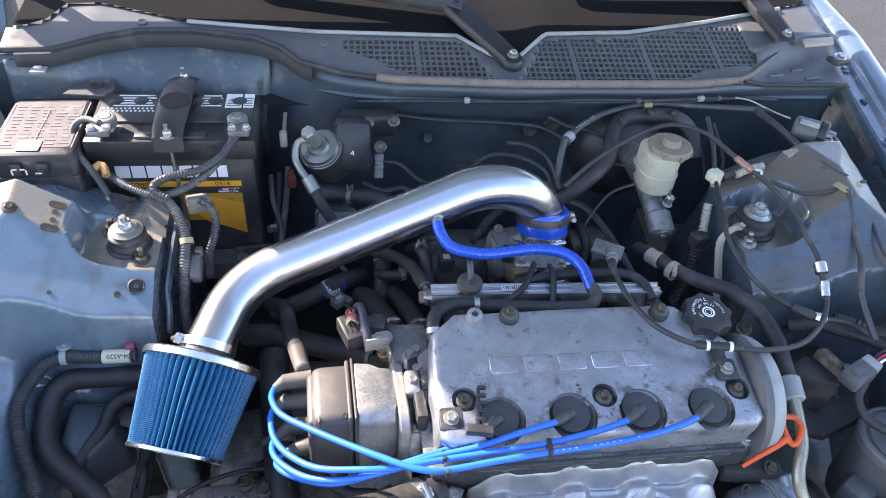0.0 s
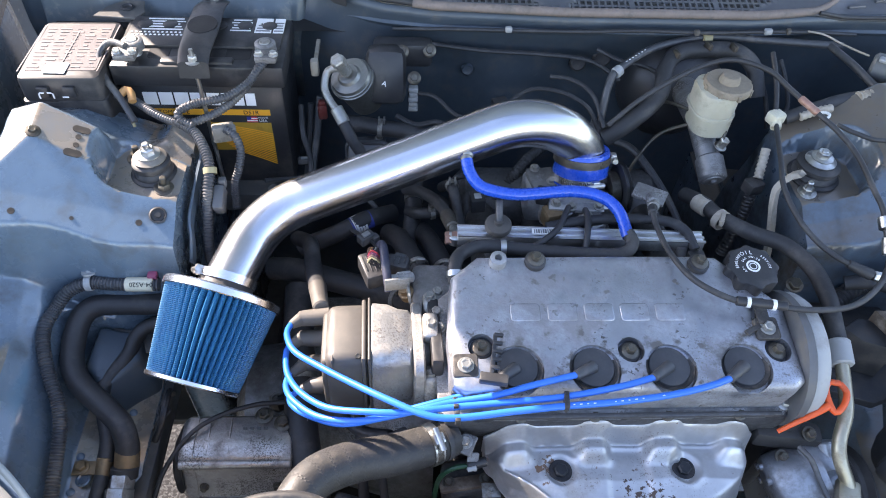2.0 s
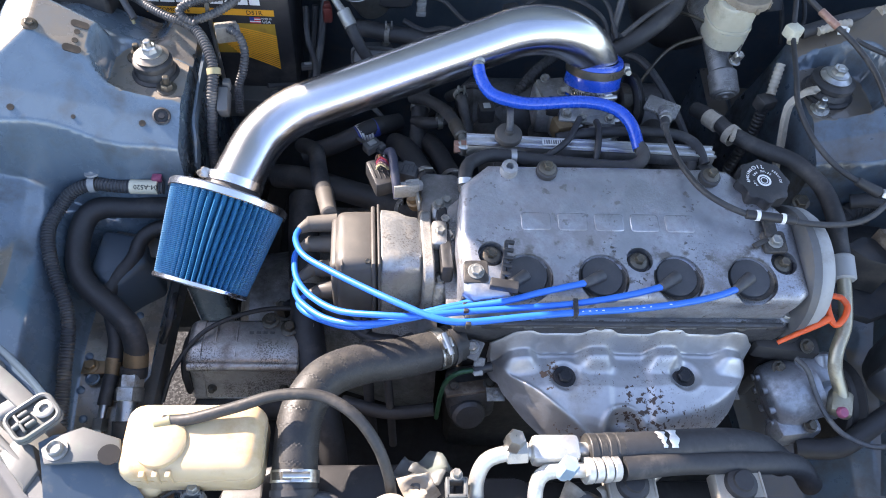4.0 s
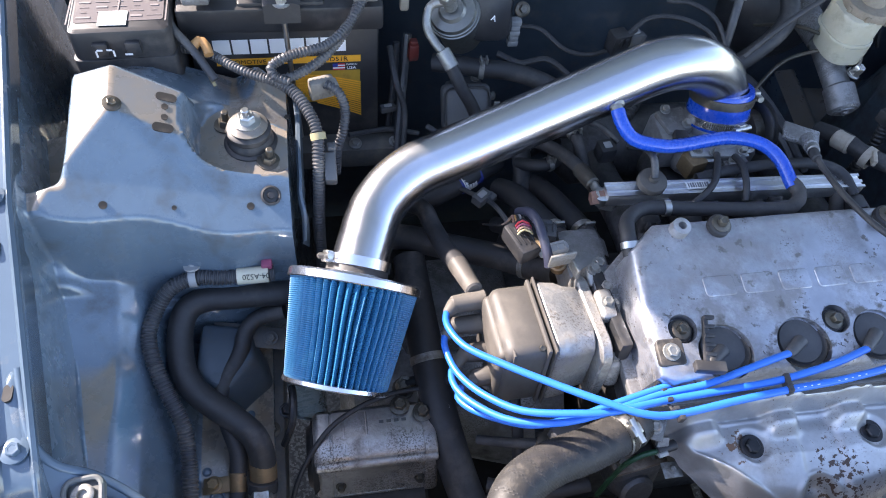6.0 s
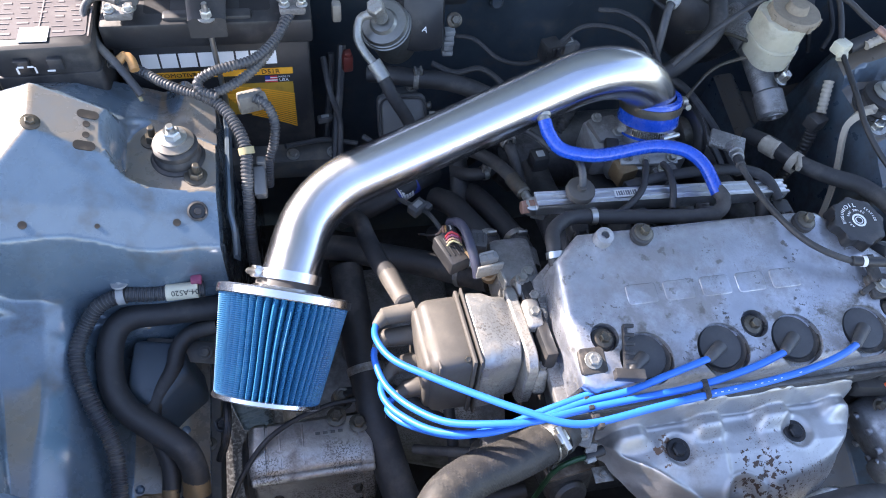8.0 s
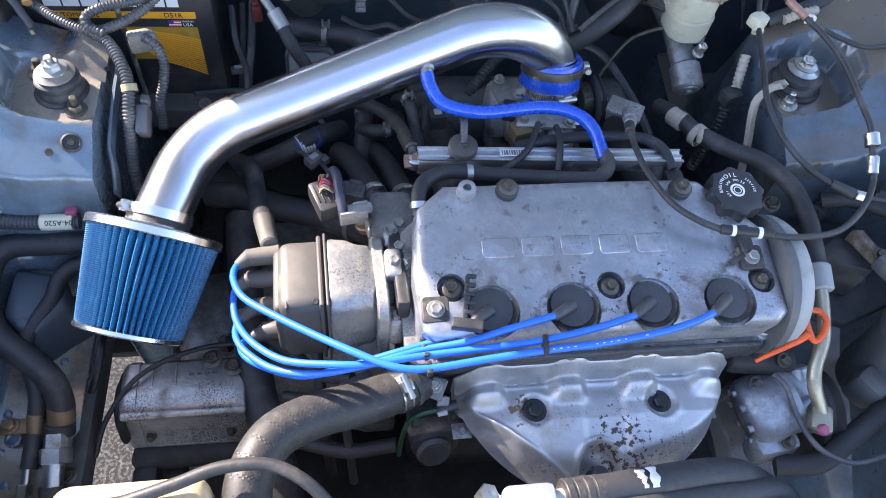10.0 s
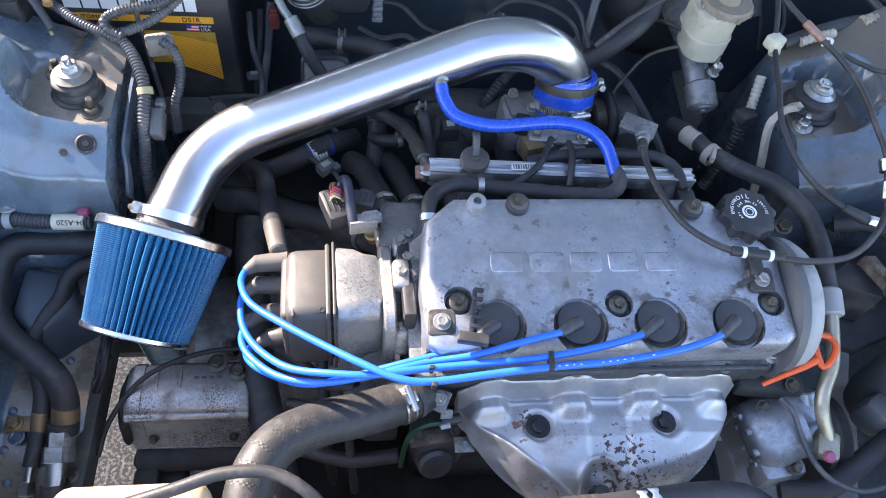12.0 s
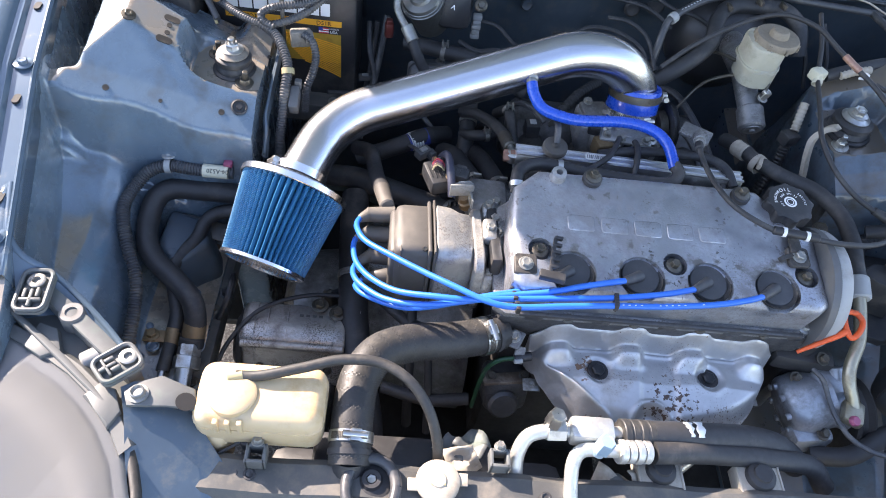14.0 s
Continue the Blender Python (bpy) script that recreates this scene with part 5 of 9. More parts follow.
box(g, (-0.062, 0.236, 0.7985), (0.030, 0.011, 0.0006))
part("label", g, white_label, fr, "small printed label")
for k in range(9):
    g = bmesh.new()
    box(g, (-0.074 + 0.003 * k, 0.236, 0.7990), (0.0012 + 0.0006 * (k % 3), 0.007, 0.0005))
    part("print_bar", g, label_ink, fr)
# ---- battery ----
bat = thing("car_battery", (-0.531, 0.527, 0.67), "black car battery with orange and white front label", "battery")
BX, BF = -0.5315, 0.462
g = bmesh.new()
box(g, (BX, BF + 0.066, 0.765), (0.228, 0.124, 0.19), 0.005)
part("case", g, black_plastic, bat)
g = bmesh.new()
box(g, (BX, BF + 0.0645, 0.874), (0.238, 0.132, 0.034), 0.004)
box(g, (BX + 0.0, BF + 0.085, 0.8915), (0.222, 0.080, 0.008), 0.003)
box(g, (BX, BF + 0.012, 0.8905), (0.100, 0.016, 0.010), 0.004)
for k in range(6):
    turned(g, (BX - 0.09 + 0.036 * k, BF + 0.10, 0.895), (0, 0, 1), [(0, 0.011), (0.002, 0.011), (0.003, 0.009)], 20)
part("lid", g, black_plastic, bat)
FRONT = Matrix.Rotation(radians(90), 4, "X")


def front_plate(name, x0, x1, z0, z1, mat_, lift, label=""):
    g = bmesh.new()
    box(g, ((x0 + x1) / 2, BF + 0.0040 - lift, (z0 + z1) / 2), (x1 - x0, 0.0008, z1 - z0))
    return part(name, g, mat_, bat, label)


for k, w in enumerate((0.020, 0.019, 0.020, 0.021, 0.018, 0.015, 0.014, 0.014)):
    x0 = -0.617 + sum((0.020, 0.019, 0.020, 0.021, 0.018, 0.015, 0.014, 0.014)[:k]) + 0.0025 * k
    front_plate("maker_block", x0, x0 + w, 0.8240, 0.8450, white_ink, 0.0009, "white block of the maker's name")
front_plate("orange_stripe", -0.617, -0.4405, 0.8065, 0.8165, orange_ink, 0.0008, "orange stripe")
part("printed_words", writing("AUTOMOTIVE", 0.0088, Matrix.Translation((-0.585, BF + 0.0026, 0.8113)) @ FRONT, 0.0002), screen_black, bat)
part("printed_words", writing("D51R", 0.0098, Matrix.Translation((-0.468, BF + 0.0026, 0.8113)) @ FRONT, 0.0002), screen_black, bat)
part("printed_words", writing("MADE IN", 0.0036, Matrix.Translation((-0.452, BF + 0.0030, 0.8020)) @ FRONT, 0.0002), white_ink, bat)
part("printed_words", writing("USA", 0.0066, Matrix.Translation((-0.4525, BF + 0.0030, 0.7965)) @ FRONT, 0.0002), white_ink, bat)
for k in range(5):
    front_plate("flag_stripe", -0.476, -0.4605, 0.7940 + 0.002 * k, 0.7958 + 0.002 * k, red_ink if k % 2 == 0 else white_ink, 0.0008)
front_plate("flag_field", -0.476, -0.4695, 0.7985, 0.8040, blue_ink, 0.0010)
for k in range(16):
    t = k / 15
    g = bmesh.new()
    line = [Vector((-0.530 + 0.089 * s, BF + 0.0030, 0.748 + 0.040 * t - 0.020 * s ** 1.6 - 0.014 * (1 - t) * s + 0.004 * t * s)) for s in np.linspace(0.35 * (1 - t) ** 2, 1, 14)]
    last = None
    for p in line:
        now = [g.verts.new(p + Vector((0, d, h))) for d, h in ((0, -0.0011), (-0.0006, -0.0011), (-0.0006, 0.0011), (0, 0.0011))]
        if last:
            bridge(g, last, now)
        last = now
    part("gold_ray", g, orange_ink, bat, "gold printed ray")
# labels on the lid
for x0, x1, rows in ((-0.628, -0.560, 5), (-0.500, -0.465, 5), (-0.462, -0.438, 3), (-0.435, -0.420, 4)):
    solid = x0 > -0.465
    if solid:
        g = bmesh.new()
        box(g, ((x0 + x1) / 2, 0.563, 0.8962), (x1 - x0, 0.040, 0.0006))
        part("lid_label", g, white_label, bat, "white printed label")
    for r in range(rows):
        g = bmesh.new()
        box(g, ((x0 + x1) / 2, 0.548 + 0.0072 * r, 0.8966), ((x1 - x0) * (0.86 - 0.10 * (r % 3)), 0.0030, 0.0004))
        part("print_bar", g, label_ink if solid else white_ink, bat)
for x in (-0.62, -0.438):
    g = bmesh.new()
    turned(g, (x, 0.492, 0.888), (0, 0, 1), [(0, 0.012), (0.004, 0.0095), (0.024, 0.0085), (0.026, 0.007)], 20)
    part("post", g, dull_zinc, bat, "lead post")
for x, w in ((-0.588, 0.030), (-0.478, 0.036)):
    g = bmesh.new()
    slab(g, rounded_rect(w, 0.040, 0.006, 3, x, 0.500), 0.8914, 0.002, None, 0.0006, 1)
    part("handle_recess", g, screen_black, bat, "dark handle recess")
for r, (n, w) in enumerate(((12, 0.0034), (12, 0.0034))):
    for k in range(n):
        g = bmesh.new()
        turned(g, (-0.636 + 0.0062 * k + 0.003 * r, 0.541 - 0.007 * r, 0.8957), (0, 0, 1), [(0, w * 0.55), (0.0005, w * 0.55)], 8)
        part("print_dot", g, white_ink, bat)
part("printed_words", writing("450", 0.0075, Matrix.Translation((-0.4500, 0.566, 0.8968)), 0.0002), screen_black, bat)
g = bmesh.new()
box(g, (-0.4855, BF + 0.0036, 0.7665), (0.088, 0.0008, 0.052))
part("gold_field", g, material("gold_print", (0.42, 0.24, 0.03), 0.5, 0, 0.15, 30, (0.25, 0.15, 0.03), 0.3, 30, 0), bat, "gold printed field")

hold = thing("battery_hold_down", (-0.53, 0.54, 0.89), "black steel battery hold-down strap with hook rods", "hold-down strap")
g = bmesh.new()
last = None
for y, z in ((0.444, 0.884), (0.448, 0.902), (0.468, 0.910), (0.52, 0.911), (0.585, 0.911), (0.612, 0.903), (0.624, 0.898)):
    w = 0.0205 + 0.003 * math.sin((y - 0.444) / 0.18 * math.pi)
    now = [g.verts.new((-0.530 + dx, y, z + dz)) for dx, dz in ((-w, 0), (-w, 0.002), (-w * 0.7, 0.005), (w * 0.7, 0.005), (w, 0.002), (w, 0), (0, -0.001))]
    if last:
        bridge(g, last, now)
    last = now
part("strap", g, black_plastic, hold, angle=30)
g = bmesh.new()
slab(g, [(-0.530 + 0.021 * math.cos(a), 0.530 + 0.024 * math.sin(a)) for a in (2 * math.pi * k / 28 for k in range(28))], 0.9168, 0.002, None, 0.0005, 1)
part("oval_opening", g, screen_black, hold, "dark oval opening in the strap")
for y, z, low in ((0.452, 0.905, 0.70), (0.617, 0.903, 0.72)):
    g = bmesh.new()
    rod(g, (-0.530, y, z + 0.019), (-0.524, y - (0.010 if y < 0.5 else 0), low), 0.0032, 10)
    rodp = part("hook_rod", g, zinc, hold, "zinc hook rod")
    g = bmesh.new()
    stud_nut(g, (-0.530, y, z), (0, 0, 1), 0.0065, 0.008, 0.014)
    part("nut", g, zinc, rodp)

for x, s, lab in ((-0.438, 1, "grey lead battery terminal clamp with two bolts"), (-0.62, -1, "dusty lead battery terminal clamp on the positive post")):
    t = thing("terminal_clamp", (x, 0.492, 0.90), lab, "battery terminal", "battery terminals")
    g = bmesh.new()
    turned(g, (x, 0.492, 0.899), (0, 0, 1), [(0, 0.0135), (0.001, 0.0150), (0.012, 0.0145), (0.014, 0.012), (0.014, 0.0088)], 24, False)
    box(g, (x + 0.004 * s, 0.468, 0.905), (0.030, 0.024, 0.010), 0.003)
    part("clamp", g, cast_dirty, t)
    for dx in (-0.009, 0.011):
        g = bmesh.new()
        hex_bolt(g, (x + 0.004 * s + dx, 0.463, 0.910), (0, 0, 1), 0.005, 0.005, 1.3)
        part("bolt", g, zinc, t)

lm = thing("battery_ground_loom", (-0.55, 0.40, 0.85), "grey corrugated battery cable conduit hanging before the battery", "cable conduit", "cable conduits")
part("conduit", ribbed([(-0.433, 0.466, 0.903), (-0.449, 0.446, 0.890), (-0.464, 0.430, 0.875), (-0.490, 0.405, 0.862), (-0.525, 0.388, 0.853), (-0.550, 0.388, 0.851), (-0.584, 0.408, 0.850), (-0.621, 0.438, 0.850), (-0.657, 0.455, 0.846), (-0.695, 0.475, 0.842)], 0.0059), grey_loom, lm)
lm = thing("branch_loom", (-0.49, 0.42, 0.86), "grey corrugated conduit looped before the battery", "cable conduit", "cable conduits")
part("conduit", ribbed([(-0.441, 0.462, 0.899), (-0.455, 0.440, 0.884), (-0.483, 0.412, 0.877), (-0.524, 0.401, 0.873), (-0.545, 0.393, 0.866), (-0.543, 0.385, 0.858), (-0.527, 0.379, 0.853)], 0.0059), grey_loom, lm)
lm = thing("tower_loom", (-0.505, 0.31, 0.80), "corrugated conduit running down beside the strut tower", "cable conduit", "cable conduits")
part("conduit", ribbed([(-0.551, 0.390, 0.852), (-0.526, 0.374, 0.846), (-0.510, 0.350, 0.838), (-0.501, 0.326, 0.826), (-0.502, 0.299, 0.806), (-0.504, 0.279, 0.776), (-0.507, 0.263, 0.735), (-0.508, 0.255, 0.66)], 0.0072), grey_loom, lm)
g = bmesh.new()
band(g, (-0.500, 0.322, 0.823), (0.1, -0.7, -0.6), 0.0077, 0.008)
part("tape", g, yellow_tape, lm, "band of yellowed tape")
pc = thing("positive_cable", (-0.64, 0.45, 0.88), "dusty black positive battery cable with an orange sleeve", "battery cable")
part("cable", hose([(-0.624, 0.476, 0.912), (-0.650, 0.492, 0.908), (-0.665, 0.481, 0.895), (-0.655, 0.451, 0.880), (-0.632, 0.426, 0.862), (-0.611, 0.400, 0.842)], 0.0048, 12), grey_loom, pc)
g = tube(bmesh.new(), spline([(-0.634, 0.433, 0.862), (-0.627, 0.440, 0.866), (-0.620, 0.436, 0.864), (-0.616, 0.424, 0.858)], 0.004), 0.0055, 12)
part("sleeve", g, dull_orange, pc, "faded orange sleeve")
g = hose([(-0.632, 0.426, 0.862), (-0.622, 0.412, 0.850), (-0.612, 0.397, 0.836)], 0.0022, 8)
part("pigtail", g, yellow_tape, pc, "yellow-green wire end")

# ---- fuse box ----
fb = thing("fuse_box", (-0.716, 0.484, 0.83), "black fuse box with printed lid label", "fuse box")
FM = Matrix.Translation((-0.708, 0.496, 0.865)) @ Matrix.Rotation(radians(2), 4, "Z")
g = bmesh.new()
slab(g, rounded_rect(0.112, 0.150, 0.008, 4), -0.006, 0.080, FM, 0.002)
part("base", g, black_plastic, fb)
g = bmesh.new()
slab(g, rounded_rect(0.108, 0.146, 0.010, 4), 0.030, 0.036, FM, 0.006)
part("lid", g, black_plastic, fb)
g = bmesh.new()
slab(g, rounded_rect(0.094, 0.120, 0.004, 3, 0.0, 0.004), 0.0306, 0.001, FM)
part("lid_label", g, material("faded_label", (0.10, 0.084, 0.086), 0.6, 0, 0.08, 20, (0.2, 0.18, 0.16), 0.3, 20, 0), fb, "faded printed fuse chart")
faint_ink = material("faint_print", (0.19, 0.165, 0.16), 0.6, 0, 0.05, 40, None, bump=0)
for k in range(60):
    g = bmesh.new()
    i, j = k % 5, k // 5
    box(g, FM @ Vector((-0.037 + 0.0185 * i, -0.048 + 0.0088 * j, 0.0310)), (0.015 - 0.003 * ((i * 7 + j * 3) % 4), 0.0009 if (i + j) % 3 else 0.0030, 0.0006))
    part("print_bar", g, faint_ink, fb)
g = bmesh.new()
box(g, FM @ Vector((-0.006, -0.052, 0.0316)), (0.030, 0.024, 0.0006))
part("white_sticker", g, white_label, fb, "blank white sticker")
for x in (-0.022, 0.012):
    g = bmesh.new()
    box(g, FM @ Vector((x, -0.075, 0.010)), (0.016, 0.008, 0.016), 0.002)
    part("latch", g, black_plastic, fb)
for dx, dz, w, h in ((-0.009, 0.0, 0.0018, 0.008), (0.009, 0.0, 0.0018, 0.008), (-0.005, 0.005, 0.006, 0.0018), (0.005, 0.005, 0.006, 0.0018), (0.024, -0.002, 0.008, 0.0018)):
    g = bmesh.new()
    box(g, FM @ Vector((-0.018 + dx, -0.0795, 0.006 + dz)), (w, 0.001, h))
    part("white_mark", g, white_ink, fb, "white moulded mark")
for k in range(3):
    g = bmesh.new()
    box(g, FM @ Vector((-0.0515 + 0.0515 * k, 0.0, 0.0312)), (0.0016, 0.118 - 0.03 * (k == 1), 0.0006))
    part("chart_line", g, faint_ink, fb)

fbk = thing("fuse_box_bracket", (-0.664, 0.60, 0.88), "pale grey-green bracket plate with a round plug beside the fuse box", "bracket")
g = bmesh.new()
slab(g, [(-0.705, 0.585), (-0.640, 0.580), (-0.632, 0.600), (-0.640, 0.632), (-0.668, 0.634), (-0.690, 0.615)], 0.8945, 0.003, None, 0.0008, 1)
part("plate", g, beam_grey, fbk)
g = bmesh.new()
turned(g, (-0.660, 0.610, 0.8945), (0, 0, 1), [(0, 0.010), (0.002, 0.010), (0.003, 0.007), (0.001, 0.005)], 20)
part("plug", g, rubber, fbk)
g = bmesh.new()
box(g, (-0.742, 0.622, 0.914), (0.022, 0.018, 0.004), 0.001)
box(g, (-0.742, 0.622, 0.918), (0.012, 0.008, 0.005), 0.002)
single("square_clip", g, pale_grey, (-0.742, 0.622, 0.914), "square pale clip at the cowl's corner", "clip")

# ---- struts ----
def strut(at, dusty):
    x, y, z = at
    k, w = (0.72, 0.72) if dusty else (0.86, 0.70)
    t = thing("strut_mount", (x, y, z - 0.04), "strut top mount with steel washer, nut and rubber cushion" + (", dusty" if dusty else ", bright washer"), "strut mount", "strut mounts")
    g = bmesh.new()
    turned(g, (x, y, z - 0.056), (0, 0, 1), [(0, 0.040 * k), (0.006, 0.041 * k), (0.008, 0.037 * k)], 36)
    part("seat_ring", g, black_plastic, t)
    g = bmesh.new()
    turned(g, (x, y, z - 0.052), (0, 0, 1), [(0, 0.033 * k), (0.006, 0.036 * k), (0.010, 0.034 * k), (0.013, 0.031 * k), (0.016, 0.034 * k), (0.022, 0.034 * k), (0.025, 0.029 * k)], 36)
    part("cushion", g, rubber, t, "ribbed black rubber cushion")
    g = bmesh.new()
    turned(g, (x, y, z - 0.027), (0, 0, 1), [(0, 0.027 * w), (0.002, 0.030 * w), (0.003, 0.030 * w), (0.006, 0.022 * w), (0.0075, 0.020 * w)], 36)
    part("washer", g, dusty_steel if dusty else zinc, t, "dished steel washer")
    g = bmesh.new()
    stud_nut(g, (x, y, z - 0.0195), (0, 0, 1), 0.0095, 0.009, 0.018 if dusty else 0.012)
    part("nut", g, zinc, t)
    return t


strut((-0.575, 0.327, 0.866), True)
strut((0.331, 0.331, 0.868), False)
for p, ax in (((-0.556, 0.297, 0.814), (0.15, -0.1, 1)), ((-0.603, 0.352, 0.817), (0.1, 0, 1)), ((0.310, 0.297, 0.814), (-0.15, -0.1, 1)), ((0.356, 0.356, 0.817), (-0.1, 0, 1))):
    g = bmesh.new()
    stud_nut(g, p, ax, 0.0080, 0.009, 0.022)
    single("tower_nut", g, bolt_dark if p[0] < 0 else zinc, p, "flanged nut and stud on the strut tower", "nut", "strut tower nuts")
g = bmesh.new()
turned(g, (-0.555, 0.252, apron_height(-0.555, 0.252)), (0.27, -0.55, 1), [(0, 0.0105), (0.003, 0.011), (0.004, 0.009), (0.002, 0.0075), (0.002, 0.004), (0.005, 0.0035)], 22)
single("panel_plug", g, rubber, (-0.555, 0.252, 0.786), "round black rubber plug in the tower", "rubber plug", "panel plugs")
g = bmesh.new()
hex_bolt(g, (-0.702, 0.318, apron_height(-0.702, 0.318)), (0.35, -0.1, 1), 0.005, 0.004, 1.9)
single("tower_bolt", g, bolt_dark, (-0.702, 0.318, 0.888), "small dark bolt on the strut tower", "bolt")

slot_brown = material("dusty_dark_hole", (0.024, 0.021, 0.018), 0.8, 0, 0.3, 60, (0.08, 0.065, 0.05), 0.4, 60, 0)
for x, y, w in ((-0.654, 0.340, 0.021), (-0.656, 0.302, 0.021), (-0.655, 0.328, 0.007), (-0.655, 0.315, 0.007), (-0.714, 0.227, 0.008), (-0.576, 0.240, 0.008), (-0.650, 0.231, 0.005), (-0.535, 0.370, 0.006)):
    g = bmesh.new()
    z = apron_height(x, y)
    nrm = Vector((apron_height(x - 0.004, y) - apron_height(x + 0.004, y), apron_height(x, y - 0.004) - apron_height(x, y + 0.004), 0.008)).normalized()
    along = Vector((1, 0, -nrm.x / nrm.z)).normalized()
    M = Matrix.Translation(Vector((x, y, z)) + nrm * 0.0006) @ Matrix((along, nrm.cross(along), nrm)).transposed().to_4x4()
    slab(g, rounded_rect(w, 0.010 if w > 0.01 else w, 0.0049 if w > 0.01 else w * 0.49, 6), 0.0004, 0.002, M)
    single("tower_slot", g, slot_brown, (x, y, z), "dark slot punched in the strut tower", "slot", "tower slots")

# ---- left apron: loom, hoses, fittings ----
lm = thing("apron_loom", (-0.68, 0.12, 0.60), "grey corrugated conduit clipped along the inner fender", "cable conduit", "cable conduits")
part("conduit", ribbed([(-0.560, 0.200, 0.735), (-0.586, 0.199, 0.736), (-0.618, 0.199, 0.737), (-0.646, 0.201, 0.737), (-0.672, 0.194, 0.730), (-0.689, 0.178, 0.715), (-0.697, 0.151, 0.708), (-0.692, 0.123, 0.699), (-0.680, 0.092, 0.684), (-0.667, 0.065, 0.668), (-0.662, 0.038, 0.652), (-0.660, -0.02, 0.628), (-0.657, -0.09, 0.60)], 0.0088), grey_loom, lm)
g = bmesh.new()
band(g, (-0.647, 0.201, 0.737), (1, 0.05, 0.05), 0.0092, 0.008)
rod(g, (-0.647, 0.208, 0.745), (-0.647, 0.222, 0.757), 0.005, 12)
turned(g, (-0.647, 0.209, 0.747), (0, 0.3, 1), [(0, 0.009), (0.0025, 0.009)], 16)
part("clip", g, pale_grey, lm, "pale plastic clip")
g = bmesh.new()
turned(g, (-0.600, 0.199, 0.7365), (1, 0, 0), [(0, 0.0094), (0.034, 0.0094)], 20)
part("tape_label", g, cream_label, lm, "cream label tape with part number")
part("printed_words", writing("04-A520", 0.0085, Matrix.Translation((-0.579, 0.1925, 0.7437)) @ Matrix.Rotation(radians(45), 4, "X") @ Matrix.Rotation(math.pi, 4, "Z"), 0.0002), screen_black, lm)
g = bmesh.new()
box(g, (-0.567, 0.206, 0.746), (0.012, 0.010, 0.008), 0.002)
part("pink_clip", g, pink_plastic, lm, "pink plastic clip")
ah = thing("suction_hose", (-0.64, 0.12, 0.60), "thick black rubber air conditioning hose", "hose", "rubber hoses")
part("hose", hose([(-0.50, 0.200, 0.690), (-0.557, 0.198, 0.696), (-0.609, 0.197, 0.698), (-0.645, 0.196, 0.697), (-0.664, 0.184, 0.692), (-0.671, 0.158, 0.680), (-0.667, 0.122, 0.668), (-0.650, 0.096, 0.660), (-0.616, 0.069, 0.652), (-0.595, 0.050, 0.642), (-0.588, 0.033, 0.625), (-0.588, 0.022, 0.612)], 0.0145, 18), rubber, ah)
g = bmesh.new()
rod(g, (-0.588, 0.028, 0.618), (-0.589, 0.010, 0.603), 0.0150, 20, edge=0.001)
part("ferrule", g, brass, ah, "brass-coloured ferrule")
g = bmesh.new()
rod(g, (-0.589, 0.010, 0.610), (-0.590, 0.000, 0.601), 0.0165, 20, edge=0.001)
part("sleeve", g, rubber, ah)
g = bmesh.new()
rod(g, (-0.590, 0.000, 0.606), (-0.590, -0.016, 0.600), 0.0155, 6, edge=0.001)
rod(g, (-0.590, -0.016, 0.604), (-0.590, -0.032, 0.598), 0.0180, 6, edge=0.001)
rod(g, (-0.590, -0.032, 0.602), (-0.590, -0.058, 0.594), 0.0110, 16, edge=0.001)
part("union_nut", g, zinc, ah, "bright hexagon union nuts")
g = bmesh.new()
rod(g, (-0.590, -0.056, 0.596), (-0.588, -0.13, 0.56), 0.0135, 16)
part("lower_pipe", g, rubber, ah)
ah = thing("liquid_hose", (-0.61, 0.10, 0.58), "slimmer black rubber air conditioning hose", "hose", "rubber hoses")
part("hose", hose([(-0.555, 0.186, 0.675), (-0.585, 0.184, 0.668), (-0.602, 0.170, 0.660), (-0.609, 0.149, 0.650), (-0.632, 0.105, 0.640), (-0.624, 0.070, 0.630), (-0.615, 0.042, 0.620), (-0.616, 0.018, 0.608)], 0.0098, 16), rubber, ah)
g = bmesh.new()
rod(g, (-0.616, 0.022, 0.612), (-0.617, 0.002, 0.600), 0.0092, 16, edge=0.001)
part("ferrule", g, brass, ah, "brass-coloured ferrule")
g = bmesh.new()
rod(g, (-0.617, 0.002, 0.602), (-0.620, -0.034, 0.592), 0.0088, 16)
part("sleeve", g, rubber, ah)
g = bmesh.new()
rod(g, (-0.620, -0.034, 0.594), (-0.621, -0.066, 0.584), 0.0050, 12)
rod(g, (-0.6205, -0.050, 0.590), (-0.621, -0.064, 0.585), 0.0090, 6, edge=0.001)
rod(g, (-0.621, -0.066, 0.586), (-0.622, -0.11, 0.57), 0.0045, 12)
part("pipe", g, zinc, ah, "steel pipe with hexagon nut")
g = bmesh.new()
box(g, (-0.634, 0.012, 0.604), (0.040, 0.018, 0.003), 0.001)
hex_bolt(g, (-0.643, 0.012, 0.606), (0, 0, 1), 0.007, 0.006, 1.4)
single("pipe_bracket", g, brass, (-0.634, 0.012, 0.604), "tan zinc-plated bracket with bolt holding the pipes", "bracket")
g = bmesh.new()
turned(g, (-0.639, -0.002, 0.6), (0, 0, 1), [(0, 0.009), (0.002, 0.009), (0.003, 0.007), (0.001, 0.005)], 20)
single("panel_rivet", g, paint, (-0.639, -0.002, 0.6), "painted hollow rivet in the lower panel", "rivet")
